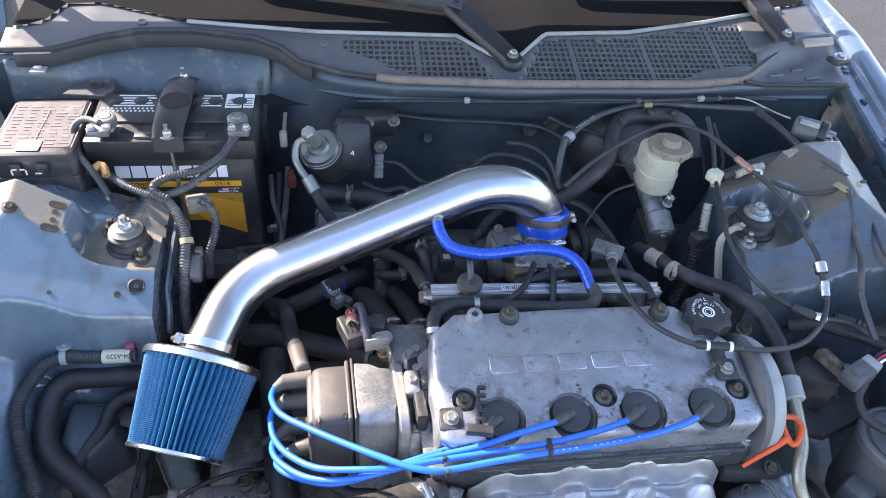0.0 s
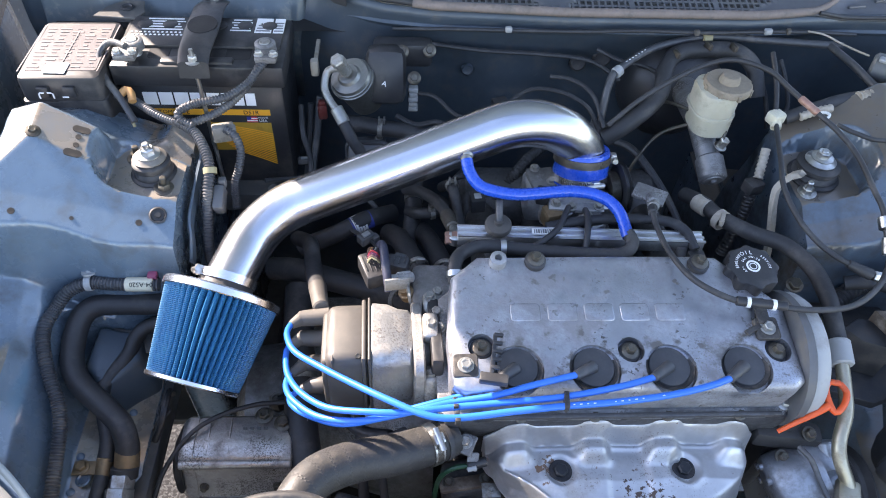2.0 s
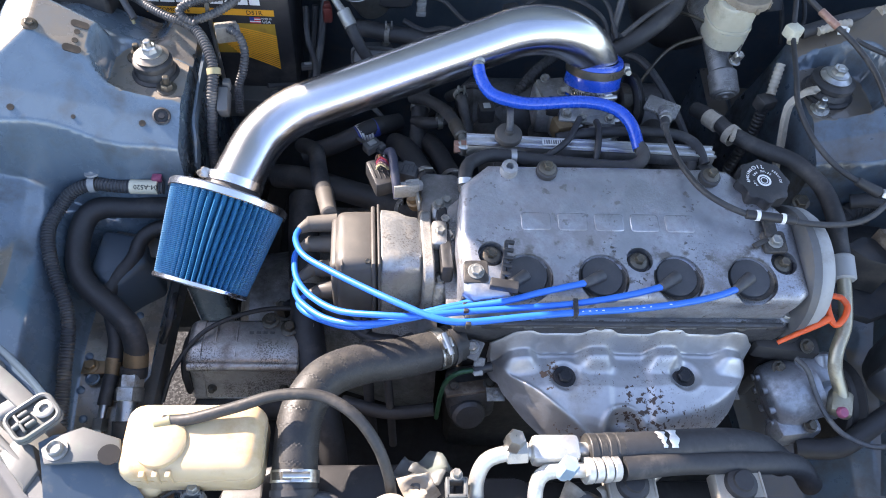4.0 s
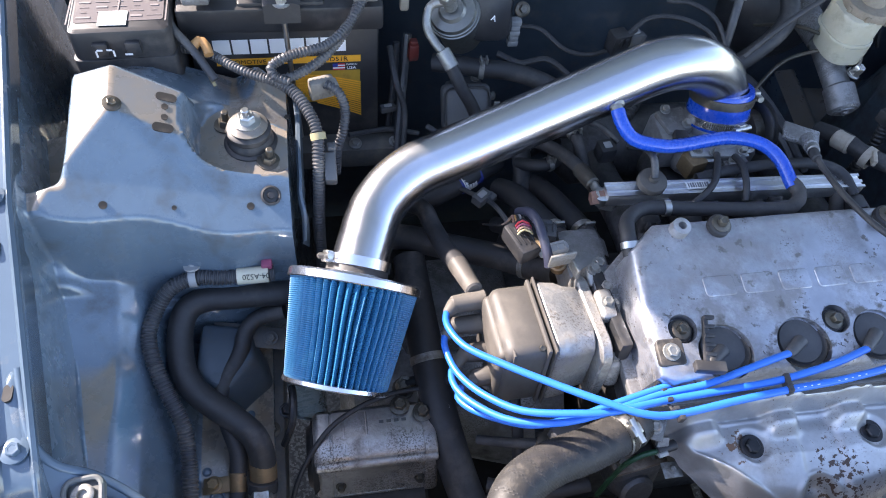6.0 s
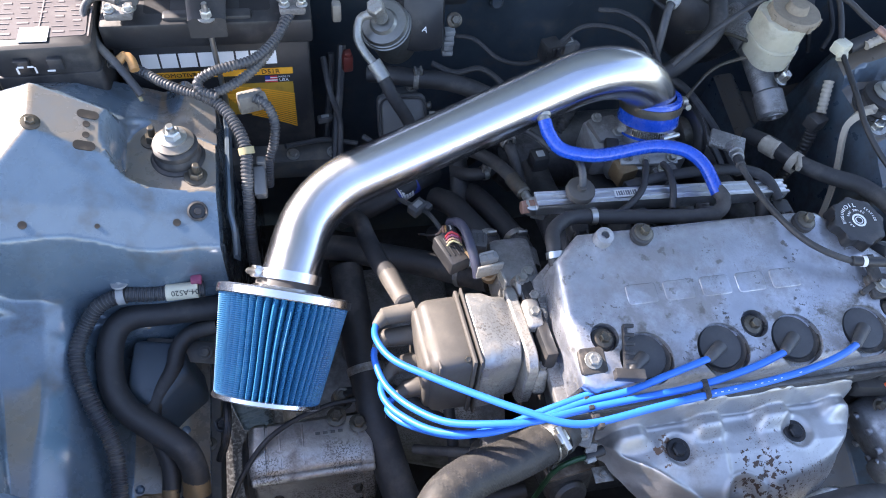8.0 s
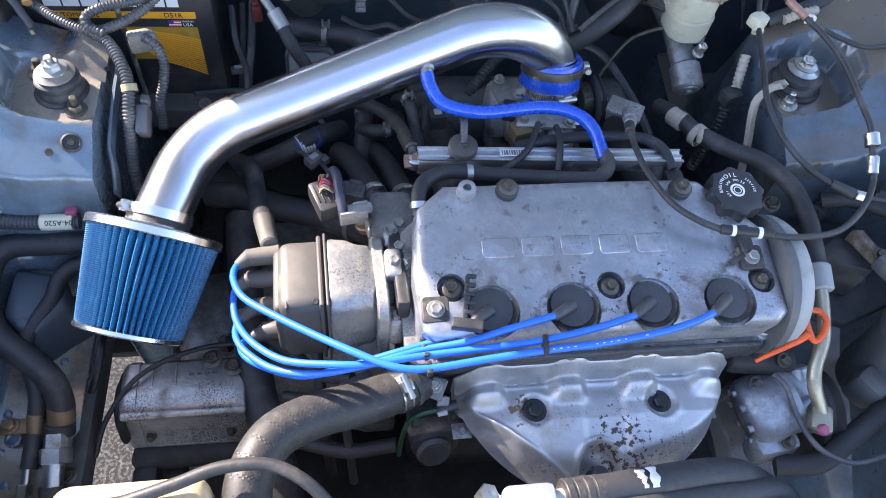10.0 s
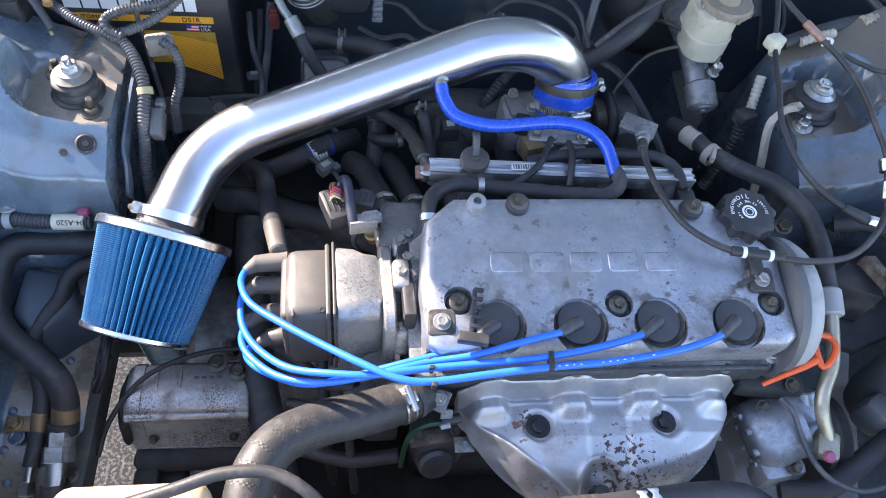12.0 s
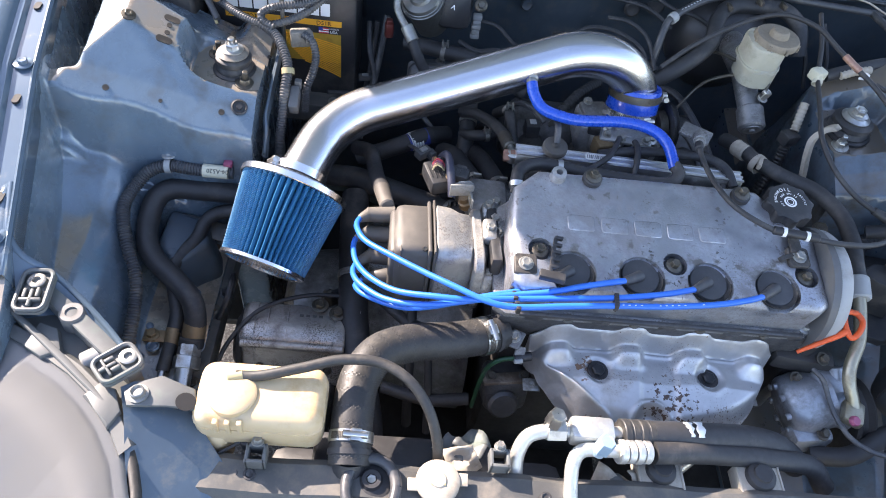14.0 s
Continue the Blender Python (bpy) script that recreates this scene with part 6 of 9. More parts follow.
# brackets and rivets between the hoses
g = bmesh.new()
box(g, (-0.600, 0.176, 0.640), (0.085, 0.026, 0.003), 0.001, Euler((radians(25), radians(8), radians(-8))).to_matrix())
hex_bolt(g, (-0.575, 0.170, 0.640), (0, -0.3, 1), 0.006, 0.004, 1.5)
single("hose_bracket", g, beam_grey, (-0.60, 0.17, 0.64), "dusty grey bracket strip behind the hoses", "bracket")
g = bmesh.new()
tube(g, spline([(-0.556, 0.120, 0.600), (-0.553, 0.108, 0.624), (-0.552, 0.085, 0.628), (-0.556, 0.066, 0.616), (-0.566, 0.052, 0.596)], 0.004), 0.0045, 8)
hex_bolt(g, (-0.562, 0.092, 0.602), (0.2, -0.2, 1), 0.007, 0.010, 1.3)
single("loop_bracket", g, black_iron, (-0.556, 0.09, 0.59), "black steel loop bracket with a bolt beside the rail", "bracket")
for x, y in ((-0.652, 0.030), (-0.655, -0.012), (-0.648, -0.045), (-0.668, 0.128), (-0.622, 0.118), (-0.612, 0.128), (-0.605, 0.096)):
    g = bmesh.new()
    turned(g, (x, y, apron_height(x, y) - 0.001), (0.35, -0.25, 1), [(0, 0.0052), (0.002, 0.0050), (0.003, 0.003)], 14)
    single("panel_dimple", g, paint, (x, y, apron_height(x, y)), "painted spot-weld dimple in the lower panel", "dimple", "panel dimples")

# ---- starter motor ----
st = thing("starter_motor", (-0.46, 0.04, 0.53), "grimy grey starter motor body lying across the bay", "starter motor")
def starter_section(x, grow=0.0):
    """One cross-section of the motor: flat lid, rolled rib, deep front face, rounded belly."""
    prof = ((0.090, 0.560), (0.091, 0.588), (0.084, 0.597), (0.050, 0.600), (0.030, 0.597), (0.024, 0.592), (0.0215, 0.586), (0.024, 0.580),
            (0.021, 0.574), (0.014, 0.550), (0.008, 0.534), (0.004, 0.526), (0.006, 0.518), (0.020, 0.505), (0.050, 0.498), (0.080, 0.510))
    return [(x, 0.052 + (y - 0.052) * (1 + grow), 0.550 + (z - 0.550) * (1 + grow)) for y, z in prof]


g = bmesh.new()
last = None
for x, grow in ((-0.534, -0.12), (-0.530, -0.03), (-0.526, 0.0), (-0.514, 0.0), (-0.5135, -0.03), (-0.511, -0.03), (-0.5105, 0.0), (-0.404, 0.0), (-0.4035, 0.05), (-0.392, 0.05), (-0.389, 0.02), (-0.387, -0.10)):
    now = [g.verts.new(p) for p in starter_section(x, grow)]
    if last:
        bridge(g, last, now)
    else:
        g.faces.new(now[::-1])
    last = now
g.faces.new(last)
bmesh.ops.recalc_face_normals(g, faces=g.faces)
part("body", g, starter_metal, st)
g = bmesh.new()
rod(g, (-0.542, 0.050, 0.552), (-0.530, 0.050, 0.552), 0.040, 26, 0.046, 0.006)
box(g, (-0.505, 0.000, 0.470), (0.060, 0.090, 0.030), 0.008)
box(g, (-0.515, -0.030, 0.505), (0.030, 0.030, 0.030), 0.006)
part("end_cap", g, dark_iron, st, "dark rounded end cap")
g = bmesh.new()
rod(g, (-0.532, 0.022, 0.588), (-0.388, 0.022, 0.588), 0.0062, 12, edge=0.002)
part("side_rib", g, starter_metal, st)
g = bmesh.new()
box(g, (-0.470, 0.0065, 0.5275), (0.090, 0.004, 0.003), 0.001)
box(g, (-0.400, 0.014, 0.540), (0.010, 0.006, 0.006), 0.001)
part("edge_strip", g, dull_zinc, st, "worn bright lower edge")
for x in (-0.497, -0.470):
    g = bmesh.new()
    box(g, (x, 0.056, 0.5990), (0.0022, 0.050, 0.003), 0.0008, Matrix.Rotation(radians(6), 3, "X"))
    part("cast_line", g, starter_metal, st)
for k in range(4):
    g = bmesh.new()
    box(g, (-0.452 + 0.009 * k, 0.066, 0.5995), (0.0055, 0.0035, 0.001), 0, Matrix.Rotation(radians(6), 3, "X"))
    part("cast_mark", g, beam_grey, st)
g = bmesh.new()
rod(g, (-0.530, -0.002, 0.512), (-0.400, 0.000, 0.508), 0.017, 18, edge=0.004)
box(g, (-0.515, -0.006, 0.516), (0.034, 0.018, 0.020), 0.005)
part("solenoid", g, dark_iron, st)
for x in (-0.505, -0.41):
    g = bmesh.new()
    hex_bolt(g, (x, 0.012, 0.545), (0, -0.9, 0.4), 0.0045, 0.006, 1.4)
    part("through_bolt", g, bolt_dark, st)
for p in ((-0.402, 0.070, 0.605), (-0.428, 0.082, 0.604)):
    g = bmesh.new()
    hex_bolt(g, p, (0, 0, 1), 0.0075, 0.007, 1.6)
    part("bolt", g, bolt_dark, st)
wr = thing("starter_lead", (-0.47, 0.08, 0.61), "thin black starter lead over the motor", "cable")
part("cable", hose([(-0.402, 0.10, 0.607), (-0.44, 0.094, 0.612), (-0.485, 0.078, 0.612), (-0.520, 0.055, 0.605), (-0.55, 0.02, 0.58), (-0.565, -0.01, 0.55)], 0.0032, 10), rubber, wr)

# ---- big hoses ----
rh = thing("radiator_hose", (-0.30, -0.06, 0.70), "fabric-textured black upper radiator hose, dusty", "radiator hose")
line = spline([(-0.188, -0.008, 0.712), (-0.215, -0.022, 0.718), (-0.255, -0.037, 0.726), (-0.30, -0.050, 0.736), (-0.338, -0.072, 0.744), (-0.358, -0.108, 0.745), (-0.362, -0.150, 0.738), (-0.361, -0.20, 0.722)], 0.0008)
g = tube(bmesh.new(), line, 0.0222, 56)
for k, vert in enumerate(list(g.verts)[:56 * len(line)]):
    i, j = divmod(k, 56)
    vert.co += (vert.co - line[i]).normalized() * 0.0008 * math.sin(math.tau * i * 0.0008 / 0.0034 + math.pi * (j % 2))
part("hose", g, rubber_dusty, rh)
for at, ax in ((line[16], line[20] - line[12]), (line[-16], line[-12] - line[-20])):
    g = bmesh.new()
    band(g, at, ax, 0.0228, 0.006)
    part("end_bead", g, rubber, rh, "raised end bead")
for p, ax in (((-0.214, -0.0215, 0.7178), (1, 0.5, -0.2)), ((-0.3615, -0.172, 0.731), (0, -1, -0.3))):
    t = hose_clamp(Vector(p), Vector(ax), 0.0230, (0.2, -0.3, 1), 0.012, "steel spring clamp on the radiator hose", zinc)
lh = thing("lower_hose", (-0.38, 0.10, 0.55), "wide black rubber hose passing down behind the distributor", "hose", "rubber hoses")
part("hose", hose([(-0.396, 0.270, 0.640), (-0.392, 0.200, 0.628), (-0.386, 0.135, 0.612), (-0.379, 0.070, 0.592), (-0.366, 0.010, 0.565), (-0.348, -0.05, 0.53), (-0.34, -0.10, 0.48)], 0.0215, 20), rubber, lh)
g = bmesh.new()
band(g, (-0.386, 0.135, 0.612), (0.1, -0.95, -0.25), 0.0222, 0.010)
part("clamp", g, dull_zinc, lh, "steel hose clamp")
for k in range(7):
    g = bmesh.new()
    c = Vector((-0.384 + 0.0012 * k, 0.118 - 0.0085 * k, 0.6065 - 0.0025 * k))
    box(g, c + Vector((0.006, 0.004, 0.0208)), (0.0022, 0.0045, 0.0006), 0, Euler((radians(15), 0, 0)).to_matrix())
    part("print_bar", g, pale_grey, lh)
vh = thing("heater_hose", (-0.37, 0.22, 0.70), "black rubber hose with dusty tan end fittings", "hose", "rubber hoses")
part("hose", hose([(-0.400, 0.330, 0.685), (-0.388, 0.312, 0.700), (-0.376, 0.294, 0.710), (-0.370, 0.262, 0.716), (-0.362, 0.216, 0.732), (-0.354, 0.184, 0.748)], 0.0115, 16), rubber, vh)
g = bmesh.new()
rod(g, (-0.355, 0.188, 0.746), (-0.345, 0.138, 0.764), 0.0118, 16, 0.0098, 0.002)
part("end_sleeve", g, tan_plastic, vh, "dusty tan sleeve")
hs2 = thing("bypass_hose", (-0.30, 0.355, 0.66), "black coolant hose with a printed paper label", "hose", "rubber hoses")
part("hose", hose([(-0.40, 0.335, 0.66), (-0.36, 0.340, 0.675), (-0.325, 0.347, 0.69), (-0.295, 0.362, 0.695), (-0.26, 0.39, 0.68)], 0.0135, 16), rubber, hs2)
g = bmesh.new()
rod(g, (-0.322, 0.3475, 0.6905), (-0.293, 0.363, 0.6945), 0.0142, 20)
part("paper_label", g, blue_ink, hs2, "blue and white printed label")
for k in range(9):
    g = bmesh.new()
    p = Vector((-0.319, 0.3490, 0.6909)) + Vector((0.028, 0.0150, 0.004)) * (k / 9) * 0.6
    rod(g, p, p + Vector((0.0011, 0.0006, 0.0002)) * (1 + (k % 2)), 0.0147, 18)
    part("barcode_bar", g, white_label, hs2)
# ---- brake master cylinder ----
mc = thing("brake_master_cylinder", (0.21, 0.42, 0.76), "brake master cylinder with milky fluid reservoir and dusty cap", "brake cylinder")
g = bmesh.new()
slab(g, rounded_rect(0.058, 0.070, 0.024, 6, 0.206, 0.442), 0.886, 0.036, None, 0.006)
part("reservoir", g, milky, mc, "milky yellowed reservoir")
g = bmesh.new()
slab(g, rounded_rect(0.063, 0.075, 0.026, 6, 0.206, 0.442), 0.853, 0.004, None, 0.0015)
slab(g, rounded_rect(0.056, 0.066, 0.022, 6, 0.206, 0.436), 0.849, 0.026, None)
part("reservoir_base", g, milky, mc)
g = bmesh.new()
turned(g, (0.218, 0.440, 0.884), (0, 0, 1), [(0, 0.0310), (0.001, 0.0335), (0.009, 0.0335), (0.0115, 0.0315), (0.0115, 0.0150), (0.019, 0.0135), (0.0215, 0.011), (0.022, 0.004)], 40)
part("cap", g, tan_cap, mc, "dusty tan screw cap")
for k in range(8):
    g = bmesh.new()
    a = k * math.pi / 4 + 0.2
    box(g, (0.218 + 0.0335 * math.cos(a), 0.440 + 0.0335 * math.sin(a), 0.888), (0.006, 0.004, 0.010), 0.001, math.degrees(a) + 90)
    part("grip", g, tan_cap, mc)
g = bmesh.new()
rod(g, (0.196, 0.60, 0.822), (0.206, 0.47, 0.812), 0.022, 20, 0.020)
rod(g, (0.206, 0.47, 0.812), (0.212, 0.400, 0.785), 0.018, 20, 0.017)
rod(g, (0.212, 0.402, 0.787), (0.2135, 0.368, 0.772), 0.0205, 24, 0.0205, 0.003)
turned(g, (0.2135, 0.368, 0.772), (0.03, -0.9, -0.4), [(0, 0.014), (0.002, 0.013), (0.002, 0.005), (0.005, 0.004)], 18)
part("cylinder", g, cast_dirty, mc, "cast cylinder body")
for p, r in (((0.222, 0.402, 0.808), 0.0075), ((0.196, 0.430, 0.815), 0.007)):
    g = bmesh.new()
    hex_bolt(g, p, (0.2, -0.2, 1), r, 0.014, 1.3)
    part("union_bolt", g, zinc, mc)
for pts in ([(0.222, 0.402, 0.82), (0.224, 0.41, 0.832), (0.212, 0.425, 0.838), (0.18, 0.45, 0.838), (0.155, 0.48, 0.83), (0.13, 0.52, 0.80)],
            [(0.196, 0.430, 0.828), (0.17, 0.44, 0.815), (0.14, 0.445, 0.79), (0.11, 0.43, 0.74), (0.10, 0.42, 0.68)]):
    p = thing("brake_line", pts[0], "thin dark steel brake line", "brake line", "brake lines")
    part("pipe", hose(pts, 0.0026, 8), bolt_dark, p)
vb = thing("brake_booster", (0.20, 0.61, 0.80), "black round brake servo in the shade of the firewall", "brake servo")
g = bmesh.new()
turned(g, (0.198, 0.60, 0.785), (0, 1, 0), [(-0.075, 0.03), (-0.07, 0.045), (-0.045, 0.078), (-0.02, 0.085), (0.0, 0.085)], 40)
part("shell", g, black_plastic, vb)

# ---- cables, pipes and hoses at the back and on the far side ----
def line_thing(name, label, cat, pts, r, mat_, group="", partname="cable", n=12):
    t = thing(name, pts[len(pts) // 2], label, cat, group)
    part(partname, hose(pts, r, n), mat_, t)
    return t


ca = line_thing("throttle_cable", "black throttle cable looping over the engine to the far inner fender", "control cable",
                [(0.084, 0.268, 0.822), (0.078, 0.245, 0.830), (0.072, 0.216, 0.836), (0.071, 0.164, 0.845), (0.082, 0.115, 0.852), (0.107, 0.089, 0.852), (0.140, 0.079, 0.846), (0.168, 0.072, 0.850),
                 (0.212, 0.066, 0.850), (0.264, 0.076, 0.845), (0.312, 0.109, 0.840), (0.338, 0.143, 0.845), (0.341, 0.171, 0.860), (0.342, 0.199, 0.875), (0.342, 0.229, 0.880),
                 (0.340, 0.283, 0.890), (0.325, 0.323, 0.900), (0.300, 0.357, 0.910), (0.276, 0.391, 0.920), (0.256, 0.418, 0.928), (0.214, 0.440, 0.930), (0.177, 0.446, 0.917),
                 (0.134, 0.435, 0.900), (0.087, 0.419, 0.875), (0.049, 0.408, 0.840)], 0.0036, rubber, "control cables")
for a, b, r, m_, nm in (((0.338, 0.150, 0.848), (0.341, 0.168, 0.859), 0.0065, zinc, "adjuster"), ((0.3415, 0.178, 0.864), (0.342, 0.192, 0.871), 0.0085, zinc, "clamp_block"),
                        ((0.0745, 0.236, 0.832), (0.079, 0.252, 0.828), 0.0060, rubber, "boot"), ((0.080, 0.252, 0.8275), (0.086, 0.264, 0.8235), 0.0075, dull_zinc, "ferrule"),
                        ((0.306, 0.3495, 0.908), (0.288, 0.374, 0.915), 0.0050, copper_cap, "worn_sleeve")):
    g = bmesh.new()
    rod(g, a, b, r, 14, edge=0.001)
    part(nm, g, m_, ca)
cc = thing("cable_clip", (0.150, 0.078, 0.846), "black cable joint with two white bands", "cable clip")
g = bmesh.new()
rod(g, (0.128, 0.0815, 0.8475), (0.182, 0.0705, 0.851), 0.0055, 14, edge=0.001)
part("joint", g, black_plastic, cc)
for a, b in (((0.139, 0.0792, 0.8482), (0.143, 0.0784, 0.8485)), ((0.166, 0.0738, 0.850), (0.170, 0.0730, 0.8502))):
    g = bmesh.new()
    rod(g, a, b, 0.0062, 16)
    part("band", g, white_ink, cc, "white band")
cb = line_thing("clutch_cable", "black control cable running down past the strut", "control cable",
                [(0.30, 0.500, 0.905), (0.292, 0.445, 0.888), (0.286, 0.403, 0.862), (0.282, 0.385, 0.858), (0.262, 0.315, 0.858), (0.250, 0.262, 0.852), (0.258, 0.215, 0.840), (0.279, 0.178, 0.830), (0.308, 0.160, 0.820), (0.341, 0.149, 0.810), (0.392, 0.145, 0.800), (0.43, 0.14, 0.78)], 0.0036, rubber, "control cables")
g = bmesh.new()
rod(g, (0.306, 0.161, 0.8205), (0.336, 0.150, 0.8115), 0.0055, 14, 0.0075, 0.001)
part("boot", g, rubber, cb)
g = bmesh.new()
rod(g, (0.338, 0.1495, 0.811), (0.356, 0.1475, 0.807), 0.0065, 6, edge=0.001)
part("ferrule", g, zinc, cb)
g = bmesh.new()
box(g, (0.286, 0.403, 0.861), (0.022, 0.020, 0.018), 0.004, 25)
rod(g, (0.2855, 0.396, 0.858), (0.2835, 0.388, 0.853), 0.0075, 14)
part("connector", g, cream_label, cb, "cream plastic connector")
line_thing("bonnet_cable", "thin black cable over the strut tower", "control cable",
           [(0.345, 0.355, 0.886), (0.365, 0.339, 0.884), (0.396, 0.327, 0.882), (0.455, 0.335, 0.884), (0.50, 0.35, 0.886)], 0.0032, rubber, "control cables")
g = bmesh.new()
box(g, (0.462, 0.338, 0.8885), (0.040, 0.024, 0.004), 0.0015, 25)
single("tape_patch", g, yellow_tape, (0.462, 0.338, 0.887), "patch of yellow tape stuck over the cable", "tape")
rp = line_thing("vacuum_pipe", "dark rubber servo pipe along the firewall with a yellow clip", "vacuum pipe",
                [(0.052, 0.450, 0.78), (0.054, 0.462, 0.83), (0.060, 0.480, 0.860), (0.074, 0.500, 0.870), (0.131, 0.548, 0.876), (0.191, 0.572, 0.880), (0.246, 0.577, 0.885), (0.326, 0.568, 0.885), (0.440, 0.556, 0.885)], 0.0058, grey_loom, partname="pipe")
for a, b, r, m_, nm in (((0.222, 0.5755, 0.883), (0.236, 0.5765, 0.884), 0.0095, yellow_tape, "yellow_clip"), ((0.070, 0.495, 0.868), (0.079, 0.503, 0.871), 0.0085, pale_grey, "white_clip")):
    g = bmesh.new()
    rod(g, a, b, r, 14, edge=0.001)
    part(nm, g, m_, rp)
for k in range(7):
    g = bmesh.new()
    p = Vector((0.090, 0.514, 0.8778)) + Vector((0.0055, 0.0043, 0.0007)) * k
    box(g, p, (0.0030, 0.0016, 0.0006), 0, 38)
    part("print_mark", g, white_ink, rp)
line_thing("heater_pipe_hose", "thick black heater hose bent along the firewall", "hose",
           [(0.060, 0.440, 0.79), (0.090, 0.443, 0.815), (0.120, 0.455, 0.838), (0.141, 0.478, 0.850), (0.155, 0.520, 0.862), (0.181, 0.552, 0.870), (0.229, 0.560, 0.873), (0.275, 0.555, 0.872), (0.302, 0.536, 0.855), (0.31, 0.51, 0.82)], 0.0125, rubber, "rubber hoses", "hose", 16)
hr = line_thing("power_steering_hose", "thick black rubber hose curving round the end of the engine", "hose",
                [(0.165, 0.345, 0.765), (0.179, 0.309, 0.780), (0.190, 0.278, 0.785), (0.222, 0.243, 0.790), (0.258, 0.219, 0.792), (0.280, 0.177, 0.792), (0.282, 0.130, 0.790), (0.275, 0.093, 0.787), (0.270, 0.065, 0.784)], 0.0108, rubber, "rubber hoses", "hose", 16)
g = bmesh.new()
rod(g, (0.172, 0.318, 0.776), (0.181, 0.296, 0.782), 0.0125, 18, edge=0.002)
part("tan_sleeve", g, grey_cap, hr, "dusty tan end sleeve")
g = bmesh.new()
band(g, (0.190, 0.272, 0.7855), (0.45, -0.85, 0.1), 0.0130, 0.010)
box(g, (0.186, 0.262, 0.796), (0.006, 0.022, 0.010), 0.002, -25)
part("clip", g, grey_cap, hr, "pale spring clip")
g = bmesh.new()
rod(g, (0.271, 0.070, 0.785), (0.267, 0.040, 0.778), 0.0135, 18, edge=0.002)
part("ferrule", g, pale_grey, hr, "dull aluminium ferrule")
g = tube(bmesh.new(), spline([(0.267, 0.044, 0.779), (0.266, 0.021, 0.768), (0.264, -0.006, 0.752), (0.253, -0.032, 0.735), (0.252, -0.050, 0.722), (0.262, -0.070, 0.702), (0.262, -0.085, 0.690)], 0.004), 0.0080, 14)
part("steel_pipe", g, gold_zinc, hr, "bent golden-zinc steel pipe")
g = bmesh.new()
box(g, (0.259, -0.080, 0.698), (0.026, 0.034, 0.016), 0.005, -25)
part("banjo", g, gold_zinc, hr)
g = bmesh.new()
turned(g, (0.252, -0.094, 0.704), (0.1, -0.4, 1), [(0, 0.0065), (0.004, 0.0065), (0.006, 0.005)], 16)
part("red_plug", g, pink_plastic, hr, "small red plug")

wc = thing("pale_conduit", (0.27, 0.36, 0.80), "cream corrugated conduit tip standing beside the brake cylinder", "cable conduit", "cable conduits")
part("tip", ribbed([(0.268, 0.350, 0.792), (0.273, 0.364, 0.806), (0.279, 0.380, 0.822)], 0.0070, 0.005), grey_cap, wc)
g = bmesh.new()
box(g, (0.262, 0.344, 0.782), (0.024, 0.022, 0.020), 0.003, 20)
part("holder", g, black_plastic, wc)
part("lower_conduit", ribbed([(0.260, 0.340, 0.778), (0.258, 0.330, 0.74), (0.250, 0.325, 0.66)], 0.0085, 0.005), black_plastic, wc)
wl = thing("tower_loom", (0.33, 0.40, 0.86), "black conduit with dusty cream ends behind the far strut tower", "cable conduit", "cable conduits")
part("conduit", hose([(0.30, 0.405, 0.858), (0.34, 0.412, 0.870), (0.40, 0.430, 0.876), (0.48, 0.44, 0.88)], 0.0090, 12), rubber, wl)
part("cream_end", ribbed([(0.318, 0.398, 0.866), (0.340, 0.402, 0.873), (0.362, 0.404, 0.878)], 0.0062, 0.005), grey_cap, wl)
part("cream_sleeve", ribbed([(0.405, 0.421, 0.8845), (0.430, 0.426, 0.887), (0.455, 0.430, 0.889)], 0.0085, 0.005), grey_cap, wl)
g = bmesh.new()
tube(g, spline([(0.34, 0.396, 0.876), (0.350, 0.388, 0.880), (0.345, 0.38, 0.878), (0.335, 0.382, 0.876)], 0.003), 0.002, 8)
part("cable_tie", g, white_label, wl)

cn = thing("harness_connector", (0.475, 0.45, 0.88), "pale grey multi-pin connector with coloured wires", "connector", "connectors")
g = bmesh.new()
rod(g, (0.452, 0.492, 0.892), (0.486, 0.468, 0.893), 0.021, 20, edge=0.004)
part("housing", g, bracket_grey, cn)
g = bmesh.new()
rod(g, (0.484, 0.470, 0.893), (0.494, 0.462, 0.893), 0.0235, 20, edge=0.002)
part("collar", g, black_plastic, cn)
for k in range(5):
    g = bmesh.new()
    c = Vector((0.494, 0.462, 0.893)) + Vector((0.006 * (k - 2), 0.004 * (k - 2), 0.006 * (k % 2)))
    rod(g, c, c + Vector((0.008, -0.007, 0)), 0.0032, 10)
    part("terminal", g, pale_grey, cn)
g = bmesh.new()
box(g, (0.462, 0.470, 0.912), (0.030, 0.012, 0.006), 0.002, -35)
part("latch", g, pale_grey, cn)
for k, m_ in enumerate((rubber, yellow_tape, white_ink, rubber, yellow_tape)):
    g = tube(bmesh.new(), spline([(0.490 + 0.005 * k, 0.457, 0.893), (0.488 + 0.005 * k, 0.438, 0.890), (0.480 + 0.003 * k, 0.415, 0.870), (0.486, 0.40, 0.84)], 0.004), 0.0018, 8)
    part("wire", g, m_, cn)
line_thing("wing_conduit", "dusty grey conduit crossing to the wing", "cable conduit",
           [(0.42, 0.555, 0.885), (0.430, 0.50, 0.888), (0.436, 0.44, 0.890), (0.448, 0.385, 0.892), (0.465, 0.35, 0.893)], 0.0058, grey_loom, "cable conduits", "conduit")
cn = thing("sensor_connector", (0.40, 0.10, 0.76), "grey plug connector with red and white wires on the far side", "connector", "connectors")
g = bmesh.new()
